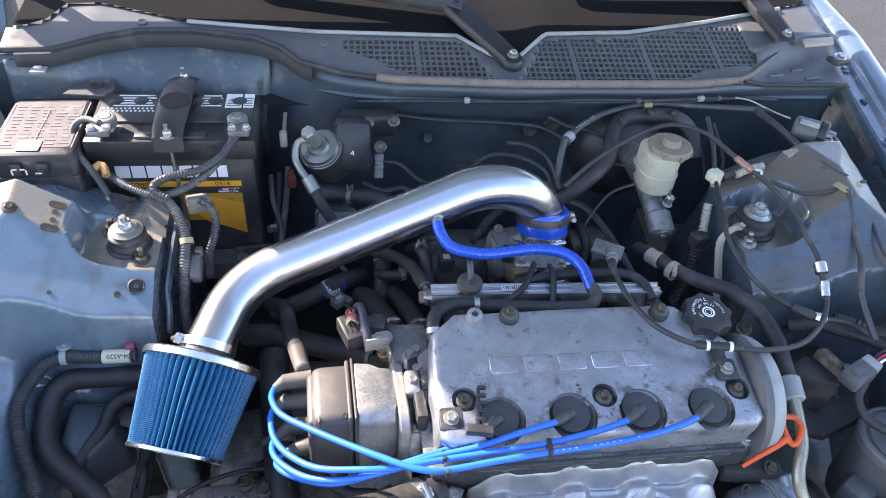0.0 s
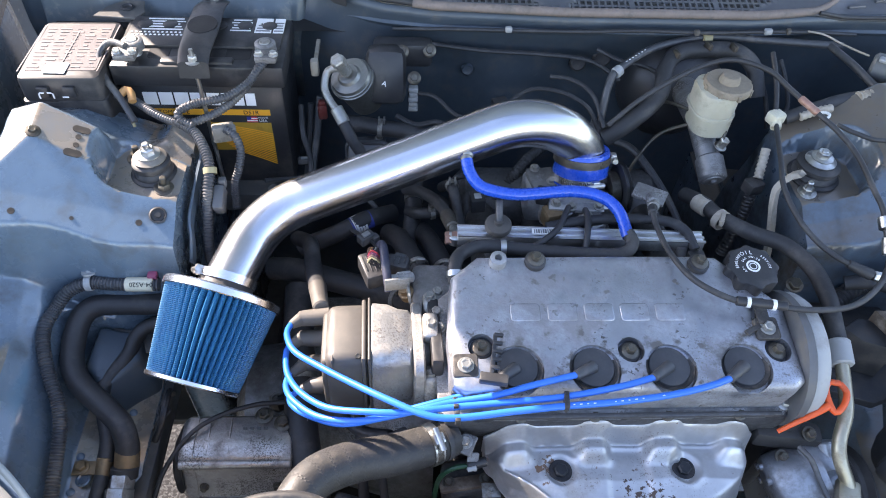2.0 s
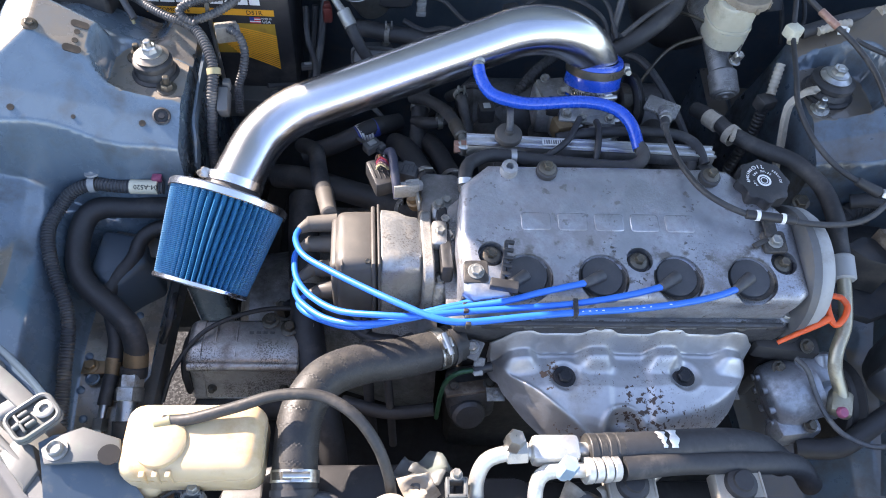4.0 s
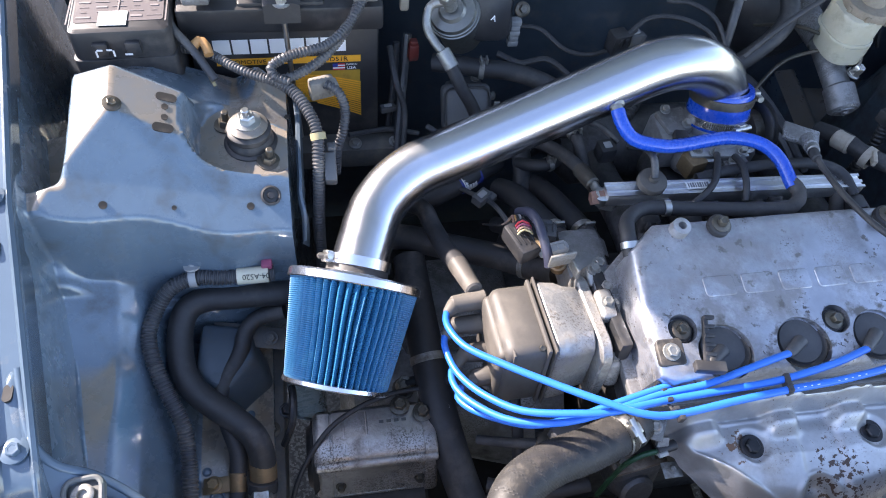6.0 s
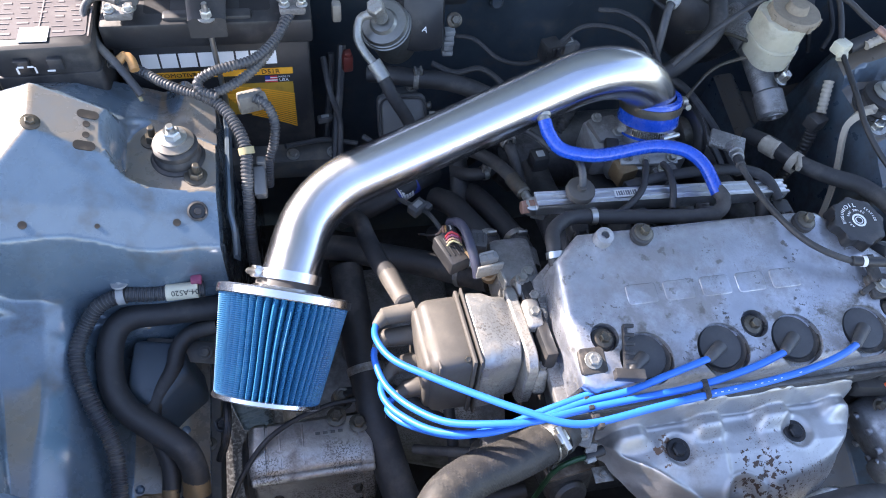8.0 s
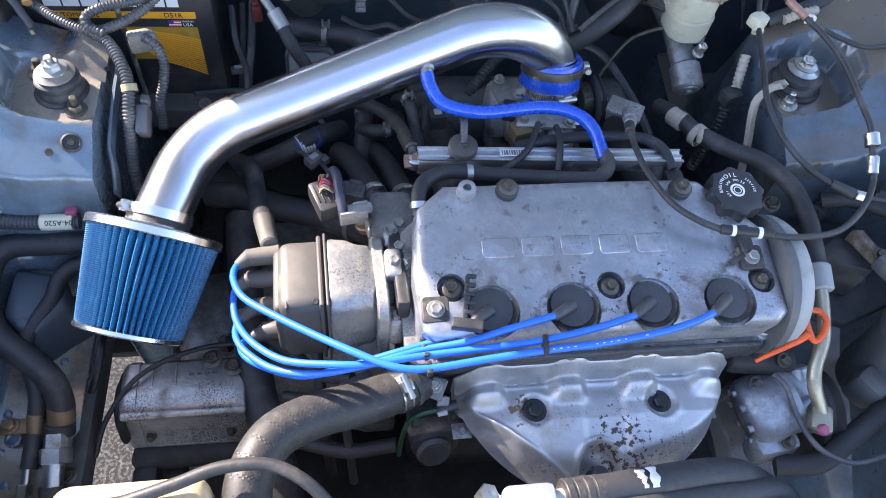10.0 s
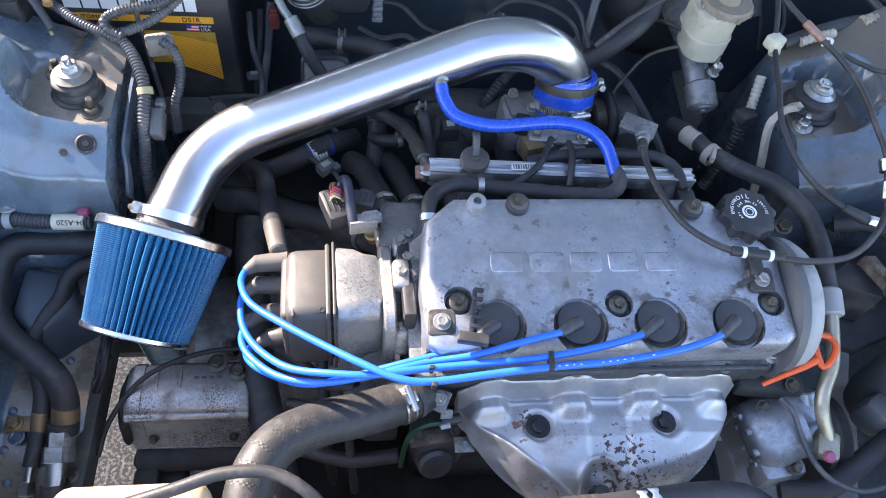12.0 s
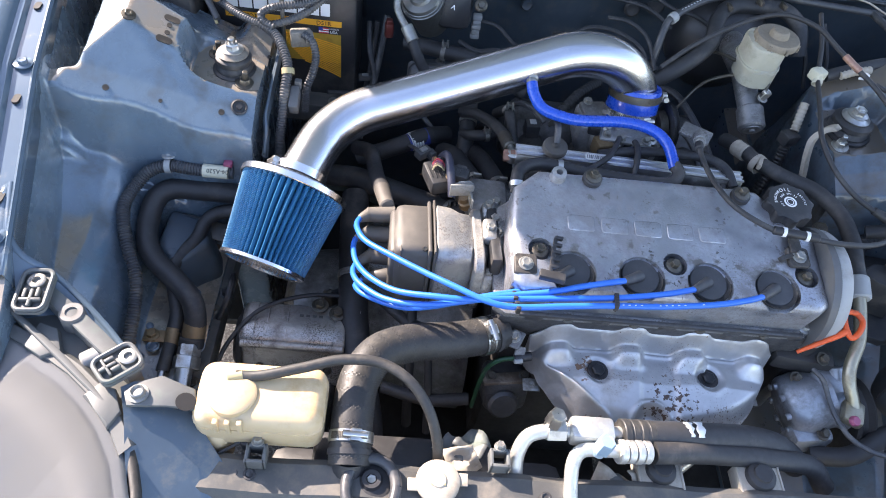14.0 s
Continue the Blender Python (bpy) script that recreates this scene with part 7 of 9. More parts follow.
box(g, (0.372, 0.071, 0.780), (0.042, 0.028, 0.022), 0.004, 25)
box(g, (0.368, 0.069, 0.793), (0.020, 0.012, 0.006), 0.002, 25)
part("housing", g, canister_grey, cn)
g = bmesh.new()
box(g, (0.397, 0.084, 0.783), (0.016, 0.024, 0.018), 0.003, 25)
part("plug", g, pale_grey, cn, "pale grey plug")
for k in range(3):
    g = tube(bmesh.new(), spline([(0.402, 0.080 + 0.005 * k, 0.786), (0.418, 0.084 + 0.006 * k, 0.796), (0.440, 0.078 + 0.007 * k, 0.794), (0.47, 0.06 + 0.01 * k, 0.77)], 0.005), 0.0019, 8)
    part("wire", g, (white_ink, red_ink, rubber)[k], cn)
g = tube(bmesh.new(), spline([(0.376, 0.060, 0.780), (0.365, 0.045, 0.765), (0.37, 0.02, 0.755), (0.40, 0.0, 0.75), (0.44, 0.01, 0.75)], 0.005), 0.006, 12)
part("boot_cable", g, rubber, cn)

line_thing("wing_sleeve", "dusty grey sleeved wires hanging down beside the far tower", "cable conduit",
           [(0.455, 0.325, 0.890), (0.452, 0.300, 0.876), (0.450, 0.277, 0.860), (0.440, 0.240, 0.852), (0.428, 0.207, 0.845), (0.411, 0.168, 0.830), (0.413, 0.134, 0.810), (0.416, 0.114, 0.798)], 0.0046, grey_loom, "cable conduits", "sleeve")
line_thing("wing_wire", "thin black wire hanging down beside the far tower", "control cable",
           [(0.475, 0.345, 0.888), (0.480, 0.300, 0.872), (0.470, 0.240, 0.858), (0.478, 0.200, 0.84), (0.49, 0.16, 0.80)], 0.0026, rubber, "control cables")
em = thing("engine_mount", (0.37, 0.12, 0.66), "grimy black steel engine mount plates bolted beside the belt cover", "engine mount")
g = bmesh.new()
slab(g, [(0.300, 0.060), (0.352, 0.040), (0.440, 0.070), (0.470, 0.130), (0.430, 0.195), (0.330, 0.205), (0.292, 0.150)], 0.690, 0.012, None, 0.004)
part("base_plate", g, mount_black, em)
g = bmesh.new()
slab(g, [(0.312, 0.114), (0.340, 0.130), (0.366, 0.124), (0.376, 0.086), (0.366, 0.078), (0.330, 0.092)], 0.752, 0.060, None, 0.005)
part("bracket", g, mount_black, em)
g = bmesh.new()
slab(g, [(0.352, 0.127), (0.366, 0.127), (0.379, 0.084), (0.372, 0.080)], 0.770, 0.02, None, 0.002)
part("edge", g, rusty, em, "brown worn edge of the bracket")
g = tube(bmesh.new(), spline([(0.345, 0.186, 0.752), (0.372, 0.178, 0.764), (0.410, 0.160, 0.766), (0.450, 0.142, 0.762), (0.50, 0.12, 0.75)], 0.006), 0.010, 12)
part("arm", g, mount_black, em)
for x, y, z, r in ((0.394, 0.108, 0.690, 0.0105), (0.345, 0.168, 0.690, 0.008), (0.372, 0.090, 0.768, 0.0065)):
    g = bmesh.new()
    hex_bolt(g, (x, y, z), (0, -0.15, 1), r, r * 0.9, 1.5)
    part("bolt", g, bolt_dark, em, "dull oily bolt")
g = bmesh.new()
box(g, (0.462, 0.152, 0.766), (0.050, 0.020, 0.010), 0.003, -25)
box(g, (0.435, 0.150, 0.776), (0.012, 0.016, 0.016), 0.003, 20)
part("clamp", g, bolt_dark, em)
ts = thing("temperature_sensor", (0.41, 0.17, 0.77), "black barrel sensor with a pale end cap by the far tower", "sensor")
g = bmesh.new()
rod(g, (0.400, 0.176, 0.776), (0.428, 0.164, 0.774), 0.0085, 16, edge=0.003)
part("barrel", g, black_plastic, ts)
g = bmesh.new()
rod(g, (0.429, 0.1635, 0.774), (0.434, 0.161, 0.774), 0.0070, 16, edge=0.001)
part("cap", g, canister_grey, ts)
sh = thing("ribbed_stub", (0.38, 0.20, 0.72), "black ribbed hose stub in the shade under the far tower", "hose", "rubber hoses")
part("hose", ribbed([(0.340, 0.178, 0.715), (0.362, 0.192, 0.722), (0.384, 0.203, 0.722), (0.405, 0.214, 0.716)], 0.0125, 0.006), rubber, sh)
g = bmesh.new()
box(g, (0.412, 0.212, 0.722), (0.012, 0.024, 0.018), 0.004, 30)
part("end", g, grey_loom, sh)
g = bmesh.new()
hex_bolt(g, (0.275, 0.183, 0.752), (-0.2, -0.3, 1), 0.0085, 0.008, 1.3)
single("housing_bolt", g, bolt_dark, (0.275, 0.183, 0.752), "large dull bolt head beside the belt cover", "bolt")
can = thing("washer_canister", (0.417, 0.0, 0.60), "dark grey plastic canister with round lid by the far fender", "canister")
g = bmesh.new()
turned(g, (0.417, 0.000, 0.60), (0, 0, 1), [(0, 0.040), (0.02, 0.045), (0.110, 0.047), (0.125, 0.050)], 36)
box(g, (0.370, -0.03, 0.655), (0.04, 0.04, 0.05), 0.012, 30)
part("body", g, canister_grey, can)
g = bmesh.new()
turned(g, (0.417, 0.000, 0.722), (0, 0, 1), [(0, 0.053), (0.010, 0.053), (0.013, 0.050), (0.013, 0.046), (0.010, 0.045), (0.010, 0.041), (0.014, 0.040), (0.015, 0.006)], 44)
part("lid", g, canister_grey, can, "round grooved lid")

# flange along the far tower's inner edge, coloured pale for the sun on it
for m, y0 in ((1, 0.25),):
    tf = thing("tower_flange", (0.285, 0.29, 0.70), "dusty seam flange on the far strut tower's inner edge, sunlight in its pale colour", "seam flange")
    g = bmesh.new()
    line = spline([(0.279, 0.240, 0.66), (0.277, 0.258, 0.72), (0.274, 0.278, 0.765), (0.272, 0.296, 0.795), (0.274, 0.306, 0.815), (0.287, 0.309, 0.832), (0.300, 0.308, 0.838)], 0.006)
    last = None
    for c in line:
        now = [g.verts.new(c + Vector(d)) for d in ((-0.006, -0.008, 0), (-0.009, 0.0, 0.002), (0.0, 0.007, 0.002), (0.006, 0.002, -0.002))]
        if last:
            bridge(g, last, now)
        last = now
    part("strip", g, grey_cap, tf)

tf = thing("tower_flange", (-0.525, 0.31, 0.76), "pale painted seam flange on the near strut tower's inner edge", "seam flange")
g = bmesh.new()
last = None
for c in spline([(-0.524, 0.400, 0.812), (-0.522, 0.370, 0.812), (-0.5225, 0.330, 0.806), (-0.523, 0.290, 0.796), (-0.524, 0.268, 0.786), (-0.521, 0.250, 0.772), (-0.523, 0.234, 0.745)], 0.006):
    now = [g.verts.new(c + Vector(d)) for d in ((-0.004, 0, -0.004), (-0.0015, 0, 0.001), (0.0015, 0, 0.001), (0.0035, 0, -0.012))]
    if last:
        bridge(g, last, now)
    last = now
part("strip", g, paint_dusty, tf)
cn = thing("loom_connector", (-0.487, 0.30, 0.78), "grey plug connector clipped beside the tower conduit", "connector", "connectors")
g = bmesh.new()
box(g, (-0.489, 0.300, 0.792), (0.014, 0.034, 0.024), 0.003, Matrix.Rotation(radians(25), 3, "X"))
box(g, (-0.486, 0.318, 0.806), (0.010, 0.010, 0.014), 0.002)
part("housing", g, canister_grey, cn)
cn = thing("battery_connector", (-0.49, 0.385, 0.83), "dusty cream connector holding a looped cable below the battery", "connector", "connectors")
g = bmesh.new()
box(g, (-0.492, 0.392, 0.832), (0.030, 0.014, 0.026), 0.003, 15)
box(g, (-0.479, 0.386, 0.838), (0.012, 0.016, 0.014), 0.002, 15)
part("housing", g, dusty_clip, cn)
part("loop", ribbed([(-0.487, 0.386, 0.842), (-0.474, 0.378, 0.838), (-0.467, 0.366, 0.822), (-0.470, 0.352, 0.802), (-0.478, 0.345, 0.78), (-0.482, 0.34, 0.74)], 0.0060), grey_loom, cn)

# ---- fuel filter and canister at the firewall ----
ff = thing("fuel_filter", (-0.32, 0.49, 0.80), "silver domed fuel filter with banjo bolt on a black bracket", "fuel filter")
g = bmesh.new()
FAX = Vector((-0.32, -0.42, 0.85)).normalized()
turned(g, Vector((-0.300, 0.520, 0.800)), FAX, [(0, 0.028), (0.05, 0.030), (0.058, 0.034), (0.062, 0.034), (0.0625, 0.0325), (0.066, 0.0320), (0.0665, 0.0305), (0.0715, 0.0285), (0.0725, 0.018), (0.0770, 0.015), (0.078, 0.004)], 40)
part("can", g, material("dull_silver", (0.25, 0.25, 0.235), 0.42, 0.85, 0.12, 30, (0.25, 0.22, 0.18), 0.3, 25, 0.06, 400), ff, "dull silver dome")
g = bmesh.new()
top = Vector((-0.300, 0.520, 0.800)) + FAX * 0.083
rod(g, top, top + FAX * 0.026, 0.0085, 16)
turned(g, top + FAX * 0.022, FAX, [(0, 0.011), (0.012, 0.011), (0.014, 0.009)], 6)
part("banjo_bolt", g, dull_zinc, ff)
g = tube(bmesh.new(), spline([tuple(top + FAX * 0.012), (-0.352, 0.485, 0.872), (-0.358, 0.470, 0.855), (-0.350, 0.455, 0.842), (-0.338, 0.440, 0.834)], 0.004), 0.0055, 12)
part("pipe", g, dull_zinc, ff)
g = bmesh.new()
rod(g, (-0.341, 0.444, 0.837), (-0.329, 0.428, 0.822), 0.0095, 16, edge=0.001)
part("ferrule", g, dull_zinc, ff)
g = tube(bmesh.new(), spline([(-0.331, 0.431, 0.824), (-0.318, 0.418, 0.800), (-0.300, 0.408, 0.770), (-0.285, 0.40, 0.73)], 0.005), 0.0085, 14)
part("rubber_line", g, rubber, ff)
g = bmesh.new()
box(g, (-0.270, 0.520, 0.845), (0.060, 0.060, 0.085), 0.016, Matrix.Rotation(radians(-20), 3, "X"))
box(g, (-0.245, 0.555, 0.862), (0.090, 0.030, 0.040), 0.008)
part("bracket_cover", g, black_plastic, ff, "black plastic cover")
part("printed_letter", writing("A", 0.010, Matrix.Translation((-0.272, 0.476, 0.8575)) @ Matrix.Rotation(radians(62), 4, "X") @ Matrix.Rotation(radians(-20), 4, "Z"), 0.0004), white_ink, ff)
for p in ((-0.246, 0.538, 0.872), (-0.205, 0.545, 0.870), (-0.228, 0.505, 0.848)):
    g = bmesh.new()
    turned(g, p, (0, -0.75, 0.6), [(0, 0.010), (0.006, 0.010), (0.008, 0.0075)], 20)
    hex_bolt(g, Vector(p) + Vector((0, -0.006, 0.005)), (0, -0.75, 0.6), 0.006, 0.006, 0)
    part("bolt", g, bolt_dark, ff)
g = bmesh.new()
box(g, (-0.378, 0.535, 0.845), (0.012, 0.014, 0.026), 0.003)
box(g, (-0.378, 0.575, 0.845), (0.006, 0.07, 0.006), 0.001)
single("loose_plug", g, grey_cap, (-0.378, 0.535, 0.83), "tan plastic plug clipped to the firewall", "connector", "connectors")
g = bmesh.new()
for k in range(5):
    box(g, (-0.229, 0.515, 0.822 - 0.0085 * k), (0.015 - 0.002 * (k % 2), 0.012, 0.0085), 0.002)
single("white_connector", g, pale_grey, (-0.229, 0.515, 0.80), "ribbed pale grey connector at the firewall", "connector", "connectors")
for name, pts, r in (("fuel_line", [(-0.222, 0.515, 0.815), (-0.195, 0.505, 0.815), (-0.165, 0.482, 0.80), (-0.13, 0.475, 0.795), (-0.09, 0.485, 0.80), (-0.06, 0.50, 0.815)], 0.0032),
                     ("fuel_line", [(-0.255, 0.49, 0.79), (-0.225, 0.475, 0.785), (-0.19, 0.475, 0.79), (-0.16, 0.46, 0.775), (-0.13, 0.44, 0.75)], 0.0042),
                     ("vacuum_line", [(-0.09, 0.47, 0.83), (-0.055, 0.485, 0.845), (-0.01, 0.48, 0.845), (0.03, 0.465, 0.83), (0.05, 0.45, 0.80)], 0.0034),
                     ("vacuum_line", [(-0.02, 0.52, 0.845), (0.01, 0.505, 0.85), (0.04, 0.48, 0.84), (0.055, 0.44, 0.81)], 0.0034),
                     ("vacuum_line", [(-0.40, 0.50, 0.80), (-0.395, 0.46, 0.775), (-0.385, 0.44, 0.74), (-0.39, 0.41, 0.70), (-0.40, 0.38, 0.66)], 0.0042)):
    line_thing(name, "thin dark line among the shaded pipes at the firewall", name.replace("_", " "), pts, r, rubber, "thin lines", "line", 8)
g = bmesh.new()
box(g, (-0.100, 0.468, 0.822), (0.024, 0.022, 0.030), 0.003, 15)
for k in range(3):
    box(g, (-0.107 + 0.007 * k, 0.4565, 0.828), (0.004, 0.003, 0.012), 0.001, 15)
single("map_connector", g, black_plastic, (-0.10, 0.468, 0.80), "black slotted connector at the firewall", "connector", "connectors")

# red plug, riveted box and sprung clamps in the shade below the filter
g = bmesh.new()
box(g, (-0.368, 0.500, 0.790), (0.014, 0.012, 0.026), 0.003, 8)
box(g, (-0.368, 0.500, 0.805), (0.010, 0.010, 0.008), 0.002, 8)
single("red_plug", g, material("dull_red_plastic", (0.13, 0.022, 0.018), 0.5, 0, 0.15, 30, (0.06, 0.04, 0.035), 0.3, 30), (-0.368, 0.500, 0.780), "dull red plug in the shade below the fuel filter", "connector", "connectors")
vx = thing("valve_box", (-0.305, 0.452, 0.70), "black riveted vacuum valve box in the shade", "valve box")
g = bmesh.new()
box(g, (-0.300, 0.448, 0.735), (0.066, 0.030, 0.062), 0.008, Matrix.Rotation(radians(-35), 3, "X"), 3)
part("case", g, canister_grey, vx)
g = bmesh.new()
tube(g, [Vector((-0.300, 0.448, 0.735)) + Matrix.Rotation(radians(55), 3, "X") @ Vector((px_, py_, 0.0160)) for px_, py_ in rounded_rect(0.062, 0.056, 0.012, 4) + rounded_rect(0.062, 0.056, 0.012, 4)[:1]], 0.0016, 6, False)
part("seam", g, black_plastic, vx)
g = bmesh.new()
box(g, (-0.262, 0.430, 0.752), (0.008, 0.004, 0.014), 0.001)
box(g, (-0.258, 0.428, 0.752), (0.012, 0.003, 0.005), 0.001)
part("clip", g, dull_zinc, vx, "bright steel clip")

# ---- shaded clutter between battery, firewall and gearbox ----
def clamped_hose(label, pts, r, at, mat_=rubber):
    t = line_thing("coolant_hose", label, "hose", pts, r, mat_, "rubber hoses", "hose", 16)
    for k in at:
        p, d = Vector(pts[k]), Vector(pts[min(k + 1, len(pts) - 1)]) - Vector(pts[max(k - 1, 0)])
        g = bmesh.new()
        band(g, p, d, r + 0.0006, 0.007)
        for s_ in (-1, 1):
            box(g, p + Vector((0.004 * s_, -0.003, r + 0.004)), (0.003, 0.010, 0.009), 0.0008)
        part("spring_clamp", g, dull_zinc, t, "steel spring clamp")
    return t


clamped_hose("black heater hose crossing the firewall with a spring clamp", [(-0.34, 0.500, 0.770), (-0.305, 0.487, 0.775), (-0.277, 0.475, 0.778), (-0.235, 0.468, 0.776), (-0.19, 0.455, 0.765), (-0.14, 0.44, 0.74)], 0.0125, (2,))
clamped_hose("black coolant hose dropping behind the gearbox", [(-0.225, 0.435, 0.715), (-0.228, 0.395, 0.705), (-0.231, 0.358, 0.690), (-0.24, 0.32, 0.66), (-0.26, 0.29, 0.61)], 0.0130, (1,))
clamped_hose("looped black bypass hose under the intake tube", [(-0.236, 0.372, 0.700), (-0.222, 0.352, 0.716), (-0.202, 0.348, 0.722), (-0.186, 0.362, 0.718), (-0.184, 0.388, 0.705), (-0.196, 0.408, 0.69), (-0.215, 0.41, 0.67)], 0.0085, (2,))
clamped_hose("wide black hose lying across the gearbox", [(-0.44, 0.31, 0.640), (-0.398, 0.293, 0.655), (-0.345, 0.270, 0.660), (-0.29, 0.255, 0.655), (-0.25, 0.23, 0.665), (-0.22, 0.20, 0.69)], 0.0175, (4,))
clamped_hose("black hose beside the water outlet", [(-0.275, 0.300, 0.660), (-0.262, 0.270, 0.690), (-0.250, 0.245, 0.705), (-0.238, 0.215, 0.715)], 0.0110, (2,))
for pts, r in (([(-0.373, 0.524, 0.80), (-0.377, 0.508, 0.77), (-0.381, 0.492, 0.74), (-0.388, 0.465, 0.70), (-0.395, 0.43, 0.66)], 0.0058), ([(-0.388, 0.520, 0.79), (-0.390, 0.511, 0.76), (-0.396, 0.496, 0.71), (-0.402, 0.480, 0.67)], 0.0046),
               ([(-0.355, 0.43, 0.72), (-0.33, 0.41, 0.715), (-0.30, 0.40, 0.70), (-0.27, 0.38, 0.675)], 0.0040), ([(-0.165, 0.40, 0.745), (-0.150, 0.38, 0.765), (-0.135, 0.36, 0.77), (-0.12, 0.34, 0.765)], 0.0045),
               ([(-0.33, 0.35, 0.69), (-0.31, 0.325, 0.70), (-0.285, 0.30, 0.705), (-0.271, 0.245, 0.72), (-0.268, 0.21, 0.74)], 0.0032), ([(-0.46, 0.44, 0.70), (-0.43, 0.455, 0.69), (-0.40, 0.462, 0.685), (-0.36, 0.455, 0.68)], 0.0036),
               ([(0.05, 0.42, 0.72), (0.08, 0.40, 0.745), (0.11, 0.37, 0.75), (0.13, 0.33, 0.735), (0.14, 0.28, 0.70)], 0.0050), ([(0.09, 0.50, 0.74), (0.12, 0.46, 0.75), (0.16, 0.40, 0.72), (0.19, 0.34, 0.68)], 0.0065)):
    line_thing("vacuum_line", "thin dark line among the shaded pipes at the firewall", "vacuum line", pts, r, grey_loom, "thin lines", "line", 8)
cb = thing("charcoal_canister", (-0.295, 0.47, 0.70), "black plastic purge canister with a nipple below the fuel filter", "canister")
g = bmesh.new()
box(g, (-0.295, 0.474, 0.722), (0.052, 0.044, 0.048), 0.006, 8, 3)
box(g, (-0.295, 0.474, 0.7475), (0.040, 0.034, 0.006), 0.002, 8)
part("body", g, canister_grey, cb)
g = bmesh.new()
rod(g, (-0.272, 0.462, 0.742), (-0.258, 0.456, 0.745), 0.004, 10)
turned(g, (-0.262, 0.458, 0.744), (0.9, -0.4, 0.2), [(0, 0.006), (0.003, 0.006)], 10)
part("nipple", g, dull_zinc, cb)
for p in ((-0.312, 0.462, 0.750), (-0.282, 0.486, 0.750)):
    g = bmesh.new()
    hex_bolt(g, p, (0, 0, 1), 0.0045, 0.004, 1.4)
    part("screw", g, dull_zinc, cb)
for p, s_, ang in (((-0.402, 0.484, 0.704), (0.022, 0.010, 0.010), 10), ((-0.298, 0.312, 0.705), (0.024, 0.016, 0.014), 40), ((-0.163, 0.245, 0.762), (0.018, 0.012, 0.014), -20), ((-0.06, 0.50, 0.80), (0.020, 0.016, 0.020), 15), ((0.055, 0.47, 0.79), (0.022, 0.014, 0.018), -10)):
    t = thing("wire_clip", p, "small grey plug in the shaded wiring", "connector", "connectors")
    g = bmesh.new()
    box(g, p, s_, 0.002, ang)
    box(g, (p[0] + s_[0] * 0.55, p[1], p[2]), (s_[0] * 0.4, s_[1] * 0.7, s_[2] * 0.7), 0.001, ang)
    part("housing", g, canister_grey, t)
    g = bmesh.new()
    box(g, (p[0], p[1], p[2] + s_[2] * 0.55), (s_[0] * 0.5, s_[1] * 0.5, 0.003), 0.0008, ang)
    part("latch", g, pale_grey, t)
bt = thing("battery_tray", (-0.47, 0.44, 0.66), "dusty dark steel battery tray edge with bolts", "battery tray")
g = bmesh.new()
box(g, (-0.50, 0.452, 0.672), (0.24, 0.030, 0.004), 0.0015, Matrix.Rotation(radians(12), 3, "X"))
box(g, (-0.50, 0.438, 0.655), (0.24, 0.003, 0.034), 0.001)
part("edge", g, beam_grey, bt)
for x in (-0.56, -0.451, -0.395):
    g = bmesh.new()
    hex_bolt(g, (x, 0.448, 0.674), (0, -0.2, 1), 0.006, 0.005, 1.5)
    part("bolt", g, dull_zinc, bt)
for x, z, r in ((0.042, 0.816, 0.014), (0.080, 0.827, 0.016), (-0.139, 0.800, 0.010), (-0.03, 0.800, 0.010)):
    g = bmesh.new()
    turned(g, (x, 0.606, z), (0, -1, 0.2), [(0, r), (0.004, r), (0.007, r * 0.75), (0.006, r * 0.4)], 18)
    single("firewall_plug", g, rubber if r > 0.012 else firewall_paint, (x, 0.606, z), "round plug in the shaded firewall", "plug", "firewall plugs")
g = bmesh.new()
last = None
for x in np.linspace(-0.345, 0.575, 40):
    y0 = lip(x) + 0.012
    now = [g.verts.new((x, y0 + d, 0.884 + h)) for d, h in ((0.02, 0.006), (-0.008, 0.006), (-0.011, 0.002), (-0.008, -0.004), (0.02, -0.004))]
    if last:
        bridge(g, last, now)
    last = now
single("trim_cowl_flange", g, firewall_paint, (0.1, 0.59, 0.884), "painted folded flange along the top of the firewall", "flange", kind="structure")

fw = line_thing("firewall_wire", "thin black wiring run under the cowl's edge with pale clips", "wire",
                [(-0.26, 0.590, 0.880), (-0.18, 0.576, 0.889), (-0.08, 0.569, 0.893), (0.03, 0.566, 0.895), (0.12, 0.565, 0.899), (0.22, 0.566, 0.897), (0.31, 0.569, 0.899), (0.39, 0.576, 0.896), (0.47, 0.582, 0.890)], 0.0030, rubber)
for x, y, z, w in ((-0.085, 0.567, 0.896, 0.010), (0.205, 0.563, 0.899, 0.008), (0.318, 0.567, 0.901, 0.012), (0.352, 0.570, 0.900, 0.007)):
    g = bmesh.new()
    box(g, (x, y, z), (w, 0.008, 0.009), 0.002, 6)
    part("clip", g, pale_grey if w > 0.009 else tan_plastic, fw)
line_thing("pale_wire", "thin pale wire drooping to the connector at the wing", "wire",
           [(0.385, 0.574, 0.899), (0.410, 0.568, 0.897), (0.432, 0.553, 0.892), (0.446, 0.532, 0.893), (0.456, 0.510, 0.897)], 0.0016, grey_cap, "sensor wires", "wire", 8)
